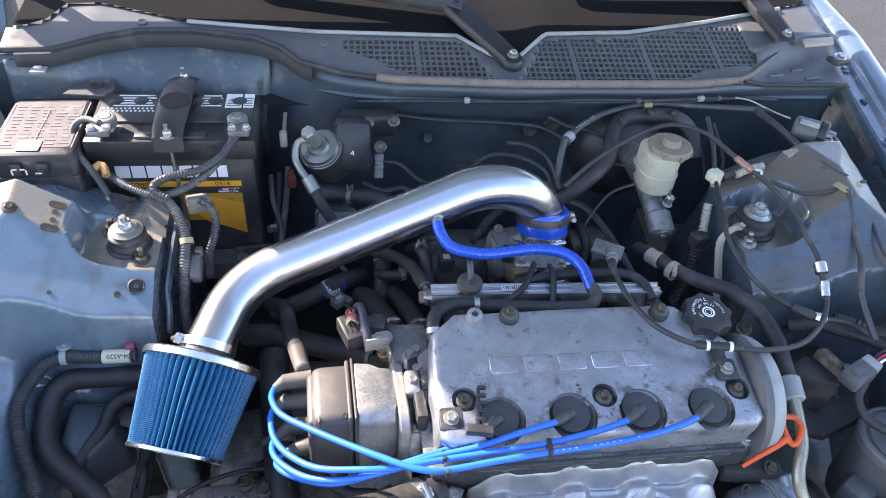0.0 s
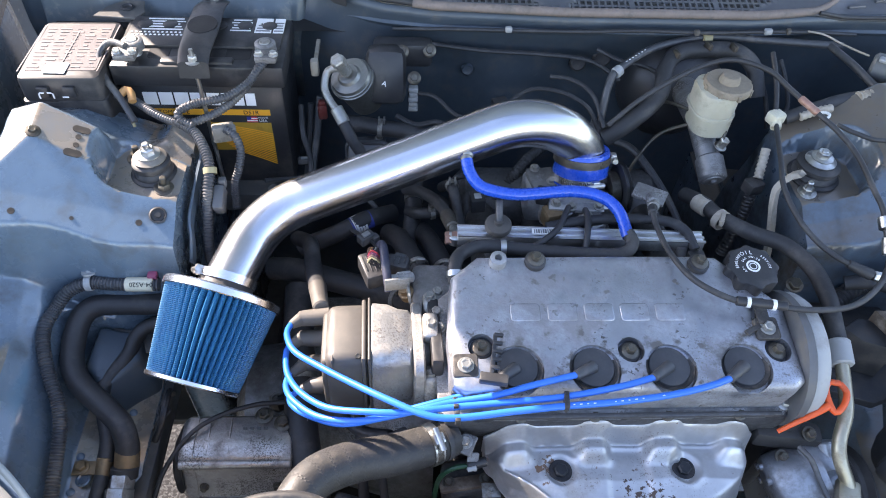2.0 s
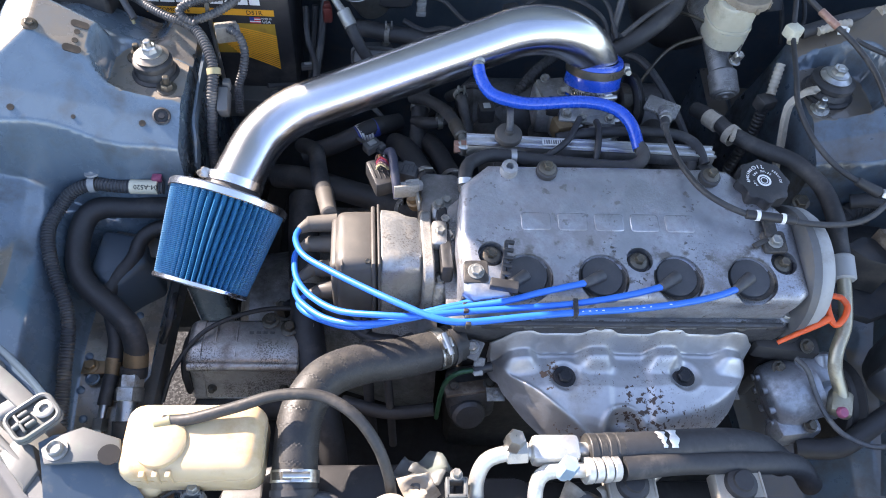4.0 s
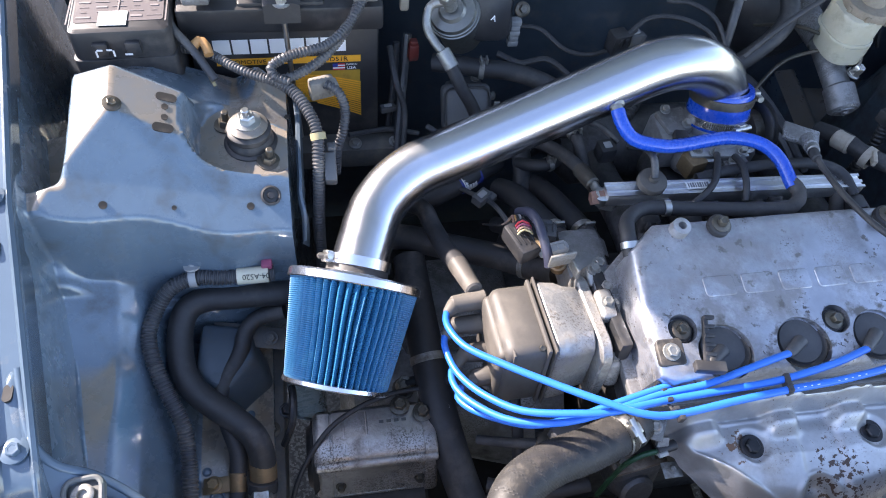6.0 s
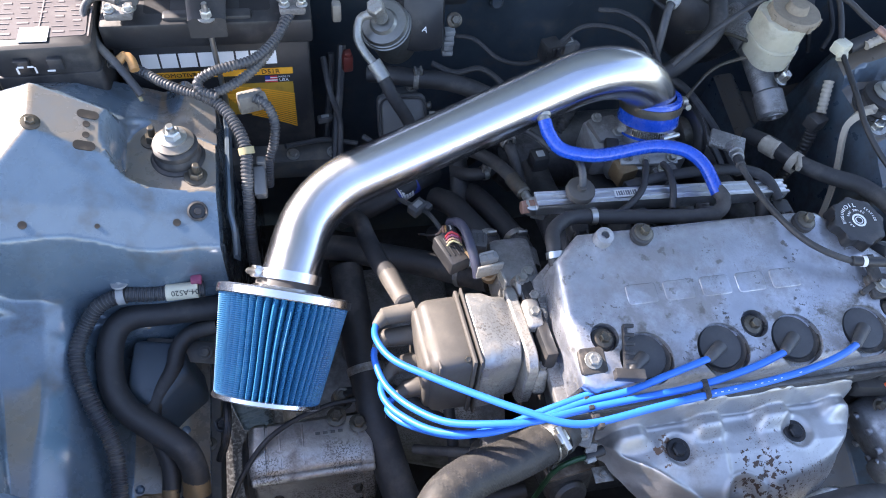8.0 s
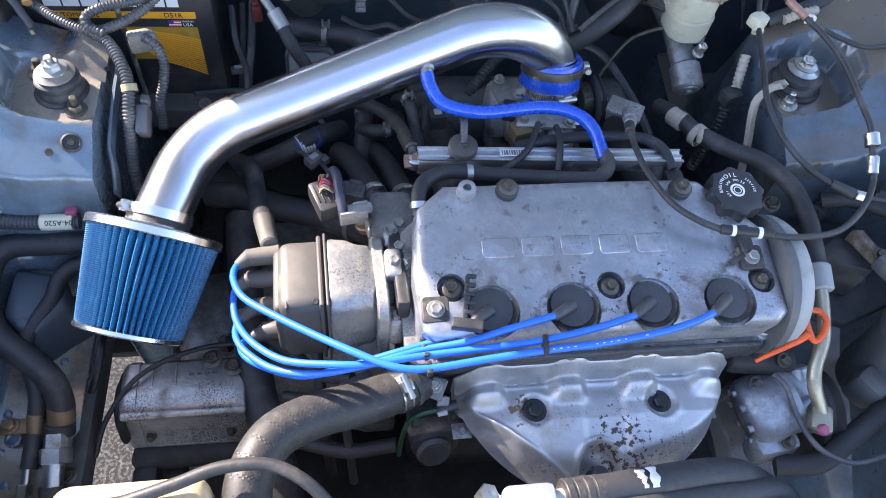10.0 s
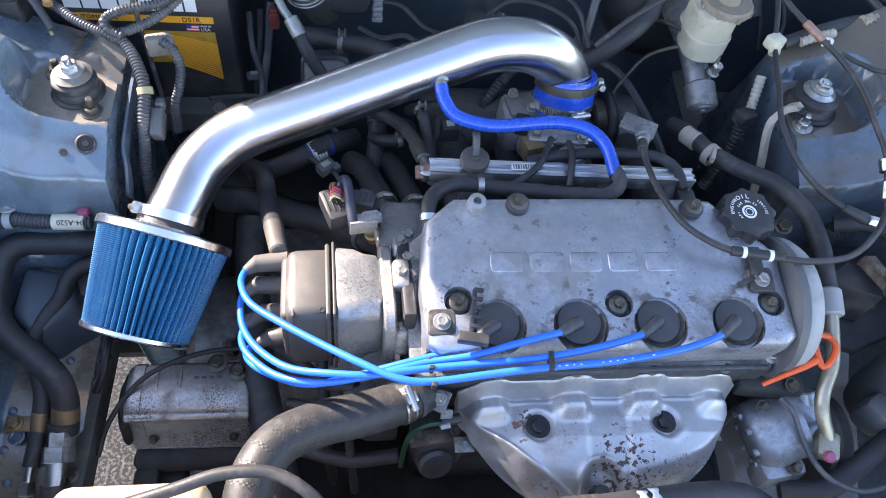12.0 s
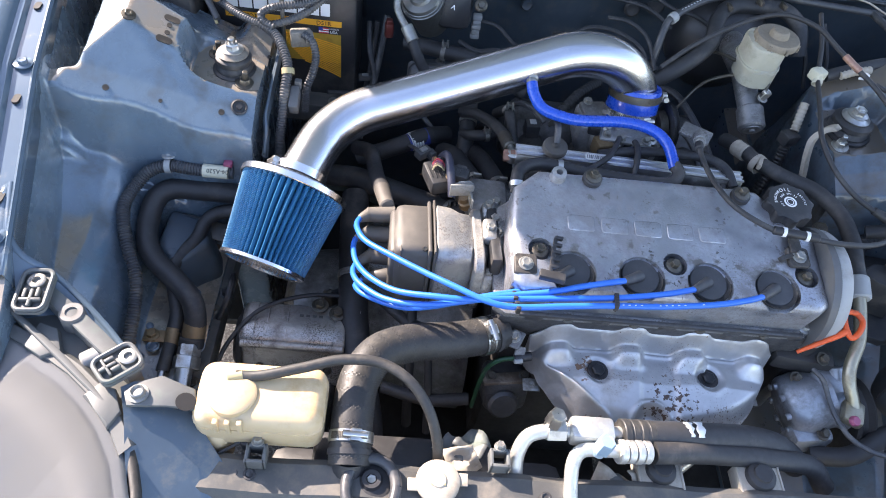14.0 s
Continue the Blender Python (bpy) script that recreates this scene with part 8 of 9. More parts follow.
for pts in ([(0.060, 0.575, 0.86), (0.095, 0.560, 0.850), (0.135, 0.552, 0.845), (0.17, 0.540, 0.83)], [(-0.20, 0.585, 0.858), (-0.12, 0.578, 0.852), (-0.03, 0.574, 0.85), (0.05, 0.57, 0.842), (0.10, 0.55, 0.82)],
            [(0.30, 0.56, 0.86), (0.325, 0.545, 0.83), (0.34, 0.53, 0.80), (0.35, 0.51, 0.76)], [(0.36, 0.57, 0.85), (0.372, 0.545, 0.82), (0.368, 0.51, 0.80), (0.34, 0.48, 0.79)]):
    line_thing("vacuum_line", "thin dark line among the shaded pipes at the firewall", "vacuum line", pts, 0.0036, rubber, "thin lines", "line", 8)
for x, y, z in ((0.172, 0.535, 0.879), (0.222, 0.545, 0.888), (0.262, 0.545, 0.886)):
    g = bmesh.new()
    box(g, (x, y, z), (0.006, 0.016, 0.010), 0.002, 15)
    rod(g, (x, y + 0.004, z), (x + 0.002, y + 0.012, z - 0.018), 0.0028, 10)
    single("hose_clip", g, bolt_dark, (x, y, z), "small dark steel clip on the heater hose", "clip", "hose clips")

# ---- intake manifold and throttle body ----
im = thing("intake_manifold", (0.0, 0.30, 0.55), "dark cast intake manifold in the shade behind the engine", "intake manifold")
g = bmesh.new()
rod(g, (-0.17, 0.415, 0.68), (0.16, 0.415, 0.68), 0.055, 24, edge=0.02)
part("plenum", g, oily_head, im)
for x in (-0.126, -0.042, 0.042, 0.126):
    g = tube(bmesh.new(), spline([(x, 0.150, 0.715), (x, 0.195, 0.725), (x, 0.260, 0.720), (x, 0.330, 0.70), (x, 0.40, 0.69)], 0.01), 0.0235, 18)
    part("runner", g, oily_head, im)
g = bmesh.new()
turned(g, CT + CA * 0.048, CA, [(0, 0.0345), (0.012, 0.034), (0.016, 0.042), (0.05, 0.042), (0.055, 0.048), (0.064, 0.048)], 28)
box(g, (0.000, 0.318, 0.762), (0.105, 0.040, 0.036), 0.007)
box(g, (-0.052, 0.345, 0.760), (0.040, 0.060, 0.050), 0.008)
tb = part("throttle_body", g, cast, im, "alloy throttle body below the blue coupling")
for p in ((-0.018, 0.296, 0.776), (0.016, 0.294, 0.776), (0.036, 0.304, 0.780), (-0.030, 0.316, 0.782)):
    g = bmesh.new()
    turned(g, p, (0, -0.3, 1), [(0, 0.0085), (0.005, 0.0085), (0.006, 0.0065)], 18)
    hex_bolt(g, Vector(p) + Vector((0, -0.001, 0.004)), (0, -0.3, 1), 0.0042, 0.004, 0)
    part("screw", g, zinc, tb)
g = bmesh.new()
rod(g, (0.006, 0.300, 0.772), (0.006, 0.272, 0.762), 0.0105, 18, edge=0.001)
part("nipple", g, cast_dirty, tb)
g = bmesh.new()
box(g, (-0.038, 0.292, 0.770), (0.026, 0.026, 0.028), 0.004, 15)
part("sensor", g, brass, tb, "tan plated sensor")
g = bmesh.new()
turned(g, (0.060, 0.335, 0.785), (1, 0.1, 0.1), [(0, 0.034), (0.002, 0.037), (0.004, 0.033), (0.007, 0.033), (0.009, 0.037), (0.011, 0.034)], 32)
turned(g, (0.072, 0.335, 0.786), (1, 0.1, 0.1), [(0, 0.006), (0.012, 0.006)], 12)
part("cable_drum", g, black_plastic, tb, "grooved throttle drum")
for k in range(9):
    g = bmesh.new()
    turned(g, (0.046 + 0.0014 * k, 0.335, 0.785), (1, 0.1, 0.1), [(0, 0.0245), (0.0006, 0.0245)], 24)
    part("spring_coil", g, bolt_dark, tb)
g = bmesh.new()
box(g, (0.088, 0.290, 0.815), (0.044, 0.030, 0.006), 0.002, -30)
rod(g, (0.088, 0.280, 0.820), (0.083, 0.262, 0.825), 0.0085, 14, edge=0.001)
part("cable_bracket", g, cast_dirty, tb)
# levers, plates and plugs round the throttle body
for at, size, turn, m_ in (((-0.006, 0.300, 0.7835), (0.078, 0.024, 0.006), -4, cast), ((0.012, 0.278, 0.778), (0.034, 0.016, 0.012), 8, cast_dirty), ((-0.046, 0.352, 0.776), (0.040, 0.040, 0.030), 10, cast_dirty), ((-0.050, 0.318, 0.786), (0.018, 0.026, 0.016), -12, black_plastic)):
    g = bmesh.new()
    box(g, at, size, 0.003, turn, 2)
    part("casting_lug", g, m_, tb)
for p in ((-0.014, 0.293, 0.788), (0.024, 0.294, 0.788), (0.006, 0.278, 0.786), (-0.034, 0.301, 0.787), (-0.056, 0.368, 0.792), (-0.036, 0.340, 0.793)):
    g = bmesh.new()
    hex_bolt(g, p, (0, -0.3, 1), 0.0048, 0.005, 1.5)
    part("bolt", g, dull_zinc, tb)
g = bmesh.new()
tube(g, spline([(-0.004, 0.272, 0.792), (0.004, 0.266, 0.795), (0.012, 0.268, 0.793), (0.010, 0.276, 0.790)], 0.003), 0.0016, 6)
part("wire_clip", g, dull_zinc, tb, "bent wire hose clip")
clamped_hose("black hose with clamp below the intake tube", [(-0.185, 0.40, 0.725), (-0.178, 0.378, 0.750), (-0.174, 0.359, 0.765), (-0.168, 0.335, 0.752), (-0.160, 0.310, 0.725)], 0.0080, (2,))
cn = thing("manifold_plug", (-0.139, 0.331, 0.75), "black square plug below the intake tube", "connector", "connectors")
g = bmesh.new()
box(g, (-0.139, 0.331, 0.760), (0.022, 0.022, 0.024), 0.003, 6)
part("housing", g, black_plastic, cn)
g = bmesh.new()
box(g, (-0.139, 0.3305, 0.7725), (0.010, 0.010, 0.002), 0.0008, 6)
part("pin_block", g, pale_grey, cn)
cor = line_thing("corrugated_hose", "black corrugated hose behind the throttle body", "hose", [(-0.066, 0.426, 0.740), (-0.05, 0.445, 0.745), (-0.029, 0.468, 0.745)], 0.004, rubber, "rubber hoses", "core")
part("sleeve", ribbed([(-0.085, 0.405, 0.728), (-0.066, 0.426, 0.740), (-0.05, 0.445, 0.745), (-0.029, 0.468, 0.745), (-0.01, 0.49, 0.74)], 0.0085, 0.005), rubber, cor)
il = line_thing("injector_loom", "black ribbed injector loom behind the fuel rail", "cable conduit",
                [(-0.055, 0.252, 0.79), (-0.014, 0.256, 0.797), (0.027, 0.258, 0.800), (0.066, 0.257, 0.802), (0.102, 0.253, 0.802), (0.126, 0.238, 0.800), (0.136, 0.212, 0.790)], 0.0068, rubber, "cable conduits", "conduit")
for pts in ([(-0.022, 0.280, 0.800), (-0.030, 0.262, 0.806), (-0.046, 0.232, 0.806), (-0.072, 0.212, 0.800), (-0.10, 0.205, 0.79)], [(0.0, 0.275, 0.800), (-0.002, 0.255, 0.808), (-0.006, 0.230, 0.806), (-0.010, 0.210, 0.795)]):
    part("branch", hose(pts, 0.0042, 10), rubber, il)
for x in (-0.046, 0.038, 0.137, -0.13):
    g = bmesh.new()
    box(g, (x, 0.202, 0.780), (0.022, 0.022, 0.022), 0.004)
    for dx in (-0.006, 0.006):
        box(g, (x + dx, 0.190, 0.786), (0.004, 0.006, 0.012), 0.001)
    single("injector_plug", g, black_plastic, (x, 0.202, 0.77), "black injector plug under the fuel rail", "connector", "injector plugs")
line_thing("damper_hose", "slim grey hose rising from the fuel damper", "hose",
                [(-0.122, 0.238, 0.816), (-0.122, 0.246, 0.826), (-0.121, 0.262, 0.828), (-0.119, 0.285, 0.815), (-0.116, 0.32, 0.78)], 0.0045, grey_loom, "rubber hoses", "hose")
ph = line_thing("fuel_feed_hose", "black fuel hose with crimped end at the rail", "hose",
                [(-0.240, 0.400, 0.720), (-0.222, 0.375, 0.740), (-0.202, 0.347, 0.752), (-0.190, 0.318, 0.762), (-0.182, 0.290, 0.770)], 0.0085, rubber, "rubber hoses", "hose")
g = bmesh.new()
rod(g, (-0.185, 0.298, 0.768), (-0.178, 0.264, 0.776), 0.0100, 16, 0.0092, 0.002)
part("crimp", g, bolt_dark, ph)
g = bmesh.new()
rod(g, (-0.178, 0.266, 0.776), (-0.1765, 0.246, 0.782), 0.0055, 12)
turned(g, (-0.1765, 0.240, 0.776), (0, 0, 1), [(0, 0.0105), (0.012, 0.0105), (0.014, 0.008)], 18)
part("banjo", g, zinc, ph)
for pts, r, lab in (([(-0.265, 0.345, 0.68), (-0.250, 0.315, 0.70), (-0.235, 0.270, 0.715), (-0.225, 0.235, 0.725), (-0.222, 0.205, 0.728)], 0.0155, "wide black coolant hose with spring clamp"),
                    ([(-0.215, 0.350, 0.68), (-0.205, 0.310, 0.70), (-0.195, 0.268, 0.715), (-0.188, 0.230, 0.728), (-0.186, 0.200, 0.735)], 0.0145, "black coolant hose with spring clamp")):
    t = line_thing("coolant_hose", lab, "hose", pts, r, rubber, "rubber hoses", "hose", 16)
    g = bmesh.new()
    q, p = Vector(pts[-3]), Vector(pts[-2])
    band(g, p, p - q, r + 0.0006, 0.009)
    box(g, p + Vector((0.004, -0.002, r + 0.004)), (0.012, 0.004, 0.008), 0.001)
    part("spring_clamp", g, zinc, t, "steel spring clamp")
wo = thing("water_outlet", (-0.21, 0.19, 0.70), "grimy alloy water outlet and sensors between head and distributor", "water outlet")
g = bmesh.new()
box(g, (-0.208, 0.180, 0.735), (0.055, 0.075, 0.050), 0.012)
rod(g, (-0.222, 0.21, 0.728), (-0.221, 0.18, 0.73), 0.0175, 18)
rod(g, (-0.186, 0.205, 0.735), (-0.187, 0.18, 0.735), 0.016, 18)
box(g, (-0.202, 0.130, 0.770), (0.030, 0.040, 0.016), 0.004)
part("casting", g, cast_dirty, wo)
for p in ((-0.202, 0.153, 0.775), (-0.205, 0.120, 0.778), (-0.202, 0.098, 0.776)):
    g = bmesh.new()
    hex_bolt(g, p, (0, -0.1, 1), 0.0058, 0.0055, 1.4)
    part("bolt", g, dull_zinc, wo)
g = bmesh.new()
turned(g, (-0.238, 0.172, 0.745), (-0.3, -0.2, 1), [(0, 0.010), (0.012, 0.010), (0.013, 0.0075), (0.022, 0.007)], 18)
part("sensor", g, brass, wo, "tan sensor body")
for p, s, ang, m_ in (((-0.284, 0.190, 0.775), (0.026, 0.044, 0.024), 20, black_plastic), ((-0.252, 0.207, 0.765), (0.030, 0.022, 0.020), -15, grey_loom), ((-0.248, 0.178, 0.772), (0.036, 0.012, 0.012), 10, pale_grey)):
    t = thing("plug_connector", p, "plastic wiring plug beside the distributor", "connector", "connectors")
    g = bmesh.new()
    box(g, p, s, 0.004, ang)
    box(g, (p[0] + 0.004, p[1] + s[1] * 0.4, p[2] + s[2] * 0.4), (s[0] * 0.5, s[1] * 0.3, 0.006), 0.002, ang)
    part("housing", g, m_, t)
    g = bmesh.new()
    for k in range(4):
        box(g, (p[0] - s[0] * 0.35 + s[0] * 0.23 * k, p[1], p[2] + s[2] * 0.5), (0.0016, s[1] * 0.6, 0.0024), 0.0005, ang)
    part("ribs", g, m_, t)
for k, m_ in enumerate((copper_cap, dull_orange, rubber, pale_grey, rubber)):
    line_thing("sensor_wire", "thin coloured wire behind the distributor", "wire",
               [(-0.290 + 0.003 * k, 0.206, 0.784), (-0.289 + 0.003 * k, 0.218, 0.784), (-0.286 + 0.002 * k, 0.229, 0.772), (-0.288, 0.245, 0.735), (-0.30, 0.28, 0.69)], 0.0013, m_, "sensor wires", "wire", 8)
line_thing("ground_wire", "brown wires dropping into the distributor", "wire", [(-0.272, 0.190, 0.782), (-0.268, 0.172, 0.792), (-0.265, 0.158, 0.790), (-0.264, 0.148, 0.782)], 0.0022, brass, "sensor wires", "wire", 8)

line_thing("plug_sleeve", "dark violet-blue rubber sleeve arching over the wiring plug", "cable sleeve",
           [(-0.276, 0.236, 0.770), (-0.272, 0.218, 0.793), (-0.269, 0.200, 0.802), (-0.267, 0.180, 0.802), (-0.264, 0.160, 0.794), (-0.262, 0.150, 0.782)], 0.0055, material("violet_rubber", (0.036, 0.038, 0.062), 0.45, 0, 0.2, 40, (0.08, 0.078, 0.075), 0.25, 40, 0.05, 400), partname="sleeve")
for k, m_ in enumerate((red_ink, pink_plastic, copper_cap, yellow_tape)):
    line_thing("plug_wire", "short coloured wire looping out of the plug", "wire",
               [(-0.289, 0.204 - 0.004 * k, 0.786), (-0.285, 0.203 - 0.004 * k, 0.797), (-0.279, 0.199 - 0.004 * k, 0.799), (-0.274, 0.197 - 0.003 * k, 0.792)], 0.0013, m_, "sensor wires", "wire", 8)

# stowed comb on the valve cover
sc = thing("spare_comb", (-0.142, 0.03, 0.82), "black ladder-shaped lead comb standing on the valve cover", "cable clip")
g = bmesh.new()
a, b = Vector((-0.147, 0.040, 0.844)), Vector((-0.153, 0.000, 0.828))
tilt = (a - b).to_track_quat("Y", "Z").to_matrix()
box(g, (a + b) / 2, (0.0045, (a - b).length, 0.006), 0.001, tilt)
for k in range(5):
    c = b + (a - b) * (0.16 + 0.2 * k)
    box(g, c + Vector((0.0035, 0, 0.001)), (0.010, 0.0040, 0.007), 0.001, tilt)
box(g, b + Vector((0.002, -0.005, -0.001)), (0.030, 0.011, 0.009), 0.0015, Matrix.Rotation(radians(-10), 3, "Z"))
part("comb", g, black_plastic, sc)

# ---- power steering pump ----
pp = thing("steering_pump", (0.225, -0.04, 0.58), "grimy alloy power steering pump with black bracket", "steering pump")
g = bmesh.new()
turned(g, (0.196, -0.052, 0.648), (0.93, 0.12, 0.36), [(0, 0.022), (0.003, 0.036), (0.008, 0.040), (0.024, 0.043), (0.034, 0.043), (0.050, 0.038), (0.062, 0.038)], 24)
part("body", g, pump_alloy, pp)
for at, size, bev, turn in (((0.246, -0.036, 0.684), (0.042, 0.040, 0.040), 0.008, 12), ((0.226, -0.088, 0.640), (0.058, 0.030, 0.040), 0.010, 8), ((0.262, -0.064, 0.672), (0.034, 0.036, 0.030), 0.005, -15)):
    g = bmesh.new()
    box(g, at, size, bev, turn)
    part("lug", g, pump_alloy, pp)
g = bmesh.new()
rod(g, (0.254, -0.018, 0.706), (0.258, -0.040, 0.690), 0.011, 18, edge=0.002)
part("inlet", g, pump_alloy, pp)
for k in range(8):
    a_k = k * math.pi / 4
    g = bmesh.new()
    c = Vector((0.201, -0.052, 0.650)) + Vector((-0.1, 0.99, 0)).normalized() * 0.031 * math.cos(a_k) + Vector((-0.36, -0.05, 0.93)).normalized() * 0.031 * math.sin(a_k)
    rod(g, c, c - Vector((0.93, 0.12, 0.36)) * 0.008, 0.0045, 10, edge=0.0008)
    part("rib", g, pump_alloy, pp)
g = bmesh.new()
box(g, (0.212, -0.006, 0.700), (0.080, 0.028, 0.030), 0.008, -8)
part("bracket", g, dark_iron, pp, "black mounting bracket")
for p in ((0.212, -0.078, 0.672), (0.204, -0.030, 0.690), (0.236, -0.092, 0.662), (0.232, -0.014, 0.716)):
    g = bmesh.new()
    hex_bolt(g, p, (0.1, -0.4, 1), 0.006, 0.006, 1.5)
    part("bolt", g, bolt_dark, pp)
g = bmesh.new()
turned(g, (0.286, -0.045, 0.625), (1, 0, 0), [(0, 0.055), (0.004, 0.058), (0.010, 0.052), (0.016, 0.052), (0.022, 0.058), (0.026, 0.055), (0.026, 0.02)], 36)
part("pulley", g, dark_iron, pp)
line_thing("pump_wire", "grey wire curving past the steering pump", "wire", [(0.214, -0.030, 0.715), (0.222, -0.046, 0.716), (0.231, -0.068, 0.702), (0.240, -0.095, 0.694), (0.256, -0.116, 0.690), (0.290, -0.128, 0.685), (0.34, -0.12, 0.68)], 0.0032, grey_loom)
line_thing("pump_hose", "black hose leaving the steering pump", "hose", [(0.225, -0.11, 0.635), (0.27, -0.115, 0.65), (0.32, -0.09, 0.66), (0.38, -0.06, 0.66), (0.45, -0.04, 0.66)], 0.0125, rubber, "rubber hoses", "hose", 16)

# ---- front: radiator, cross beam, tank, refrigerant pipes, headlight ----
rd = thing("radiator", (-0.25, -0.21, 0.25), "black radiator top tank and fan shroud behind the cross beam", "radiator")
g = bmesh.new()
box(g, (-0.25, -0.215, 0.665), (0.50, 0.045, 0.06), 0.012)
part("top_tank", g, black_plastic, rd)
g = bmesh.new()
box(g, (-0.25, -0.215, 0.43), (0.49, 0.03, 0.42), 0.003)
part("core", g, dark_iron, rd)
g = bmesh.new()
box(g, (-0.30, -0.165, 0.655), (0.21, 0.055, 0.045), 0.012)
box(g, (-0.28, -0.165, 0.45), (0.36, 0.06, 0.36), 0.02)
part("fan_shroud", g, black_plastic, rd)
g = bmesh.new()
rod(g, (-0.361, -0.192, 0.725), (-0.361, -0.215, 0.695), 0.019, 20)
part("hose_neck", g, black_plastic, rd)
g = bmesh.new()
turned(g, (-0.2665, -0.212, 0.712), (0, 0, 1), [(0, 0.020), (0.010, 0.020), (0.012, 0.0235), (0.016, 0.0235), (0.019, 0.019), (0.0195, 0.009), (0.021, 0.008), (0.0215, 0.002)], 32)
for s in (-1, 1):
    box(g, (-0.2665 + 0.025 * s, -0.212 + 0.004 * s, 0.725), (0.014, 0.014, 0.0025), 0.001)
rc = part("filler_cap", g, grey_cap, rd, "pale metal radiator cap with two ears")
g = bmesh.new()
for k in range(3):
    box(g, (-0.2725 + 0.006 * k, -0.216, 0.7325), (0.003, 0.004, 0.0006))
part("warning_print", g, yellow_tape, rc, "worn yellow print")
beam = thing("front_cross_beam", (MID, -0.22, 0.69), "dusty grey-painted front cross beam over the radiator", "cross beam")
g = bmesh.new()
prof = [(-0.188, 0.700), (-0.192, 0.716), (-0.200, 0.721), (-0.232, 0.721), (-0.240, 0.712), (-0.262, 0.708), (-0.268, 0.690), (-0.262, 0.680), (-0.195, 0.685)]
last = None
first = None
for x in np.linspace(-0.53, 0.33, 44):
    dip_ = 0.006 * smooth(-0.30, -0.22, x) + 0.003 * math.sin(x * 40)
    now = [g.verts.new((x, y, z - dip_)) for y, z in prof]
    if last:
        bridge(g, last, now)
    first, last = first or now, now
g.faces.new(first[::-1])
g.faces.new(last)
part("beam", g, beam_grey, beam, angle=30)
for x, y in ((-0.479, -0.214), (-0.462, -0.214), (-0.150, -0.22), (0.05, -0.225), (0.2, -0.225)):
    g = bmesh.new()
    turned(g, (x, y, 0.7195), (0, 0, 1), [(0, 0.0065), (0.0015, 0.0065), (0.002, 0.0045), (0.0005, 0.003)], 16)
    part("plug", g, rubber, beam)
for x, y in ((-0.457, -0.198), (-0.201, -0.186)):
    t = thing("beam_clip", (x, y, 0.71), "square spring clip on the cross beam", "clip", "beam clips")
    g = bmesh.new()
    for dx, dy, sx, sy in ((-0.009, 0, 0.004, 0.021), (0.009, 0, 0.004, 0.021), (0, 0.0085, 0.021, 0.004), (0, -0.0085, 0.021, 0.004)):
        box(g, (x + dx, y + dy, 0.729), (sx, sy, 0.018), 0.0012)
    part("frame", g, bracket_grey, t)
    g = bmesh.new()
    hex_bolt(g, (x, y + 0.012, 0.737), (0, 0.2, 1), 0.005, 0.005, 1.3)
    part("bolt", g, dull_zinc, t)
mt = thing("radiator_mount", (-0.336, -0.215, 0.70), "oval black rubber radiator mount in a steel loop", "radiator mount", "radiator mounts")
g = bmesh.new()
loop = [Vector((-0.336 + 0.026 * math.cos(a), -0.222 + (0.030 + 0.006 * (math.sin(a) < 0)) * math.sin(a), 0.728)) for a in (2 * math.pi * k / 36 for k in range(37))]
tube(g, loop, 0.0062, 10, False)
part("loop", g, grey_loom, mt)
g = bmesh.new()
turned(g, (-0.336, -0.214, 0.712), (0, 0, 1), [(0, 0.022), (0.010, 0.021), (0.012, 0.012), (0.016, 0.010), (0.016, 0.0055), (0.008, 0.005)], 28)
part("bush", g, rubber, mt)
g = bmesh.new()
hex_bolt(g, (-0.336, -0.214, 0.720), (0, 0, 1), 0.0055, 0.006, 1.3)
part("bolt", g, zinc, mt)
for x in (-0.014, 0.103):
    t = thing("condenser_mount", (x, -0.18, 0.69), "black rubber condenser mount on a pale steel bracket", "rubber mount", "condenser mounts")
    g = bmesh.new()
    slab(g, rounded_rect(0.050, 0.046, 0.010, 4, x, -0.184), 0.712, 0.003, None, 0.001)
    box(g, (x + 0.004, -0.212, 0.708), (0.040, 0.030, 0.003), 0.001)
    for s in (-1, 1):
        box(g, (x + 0.0245 * s, -0.186, 0.702), (0.003, 0.044, 0.022), 0.001)
    part("bracket", g, grey_cap, t)
    g = bmesh.new()
    turned(g, (x, -0.178, 0.711), (0, 0, 1), [(0, 0.017), (0.004, 0.0175), (0.008, 0.016), (0.010, 0.011), (0.013, 0.010), (0.013, 0.003)], 28)
    part("bush", g, rubber, t)
bare = material("bare_aluminium_pipe", (0.62, 0.61, 0.58), 0.46, 0.8, 0.08, 30, (0.40, 0.37, 0.31), 0.3, 40, 0.05, 400)
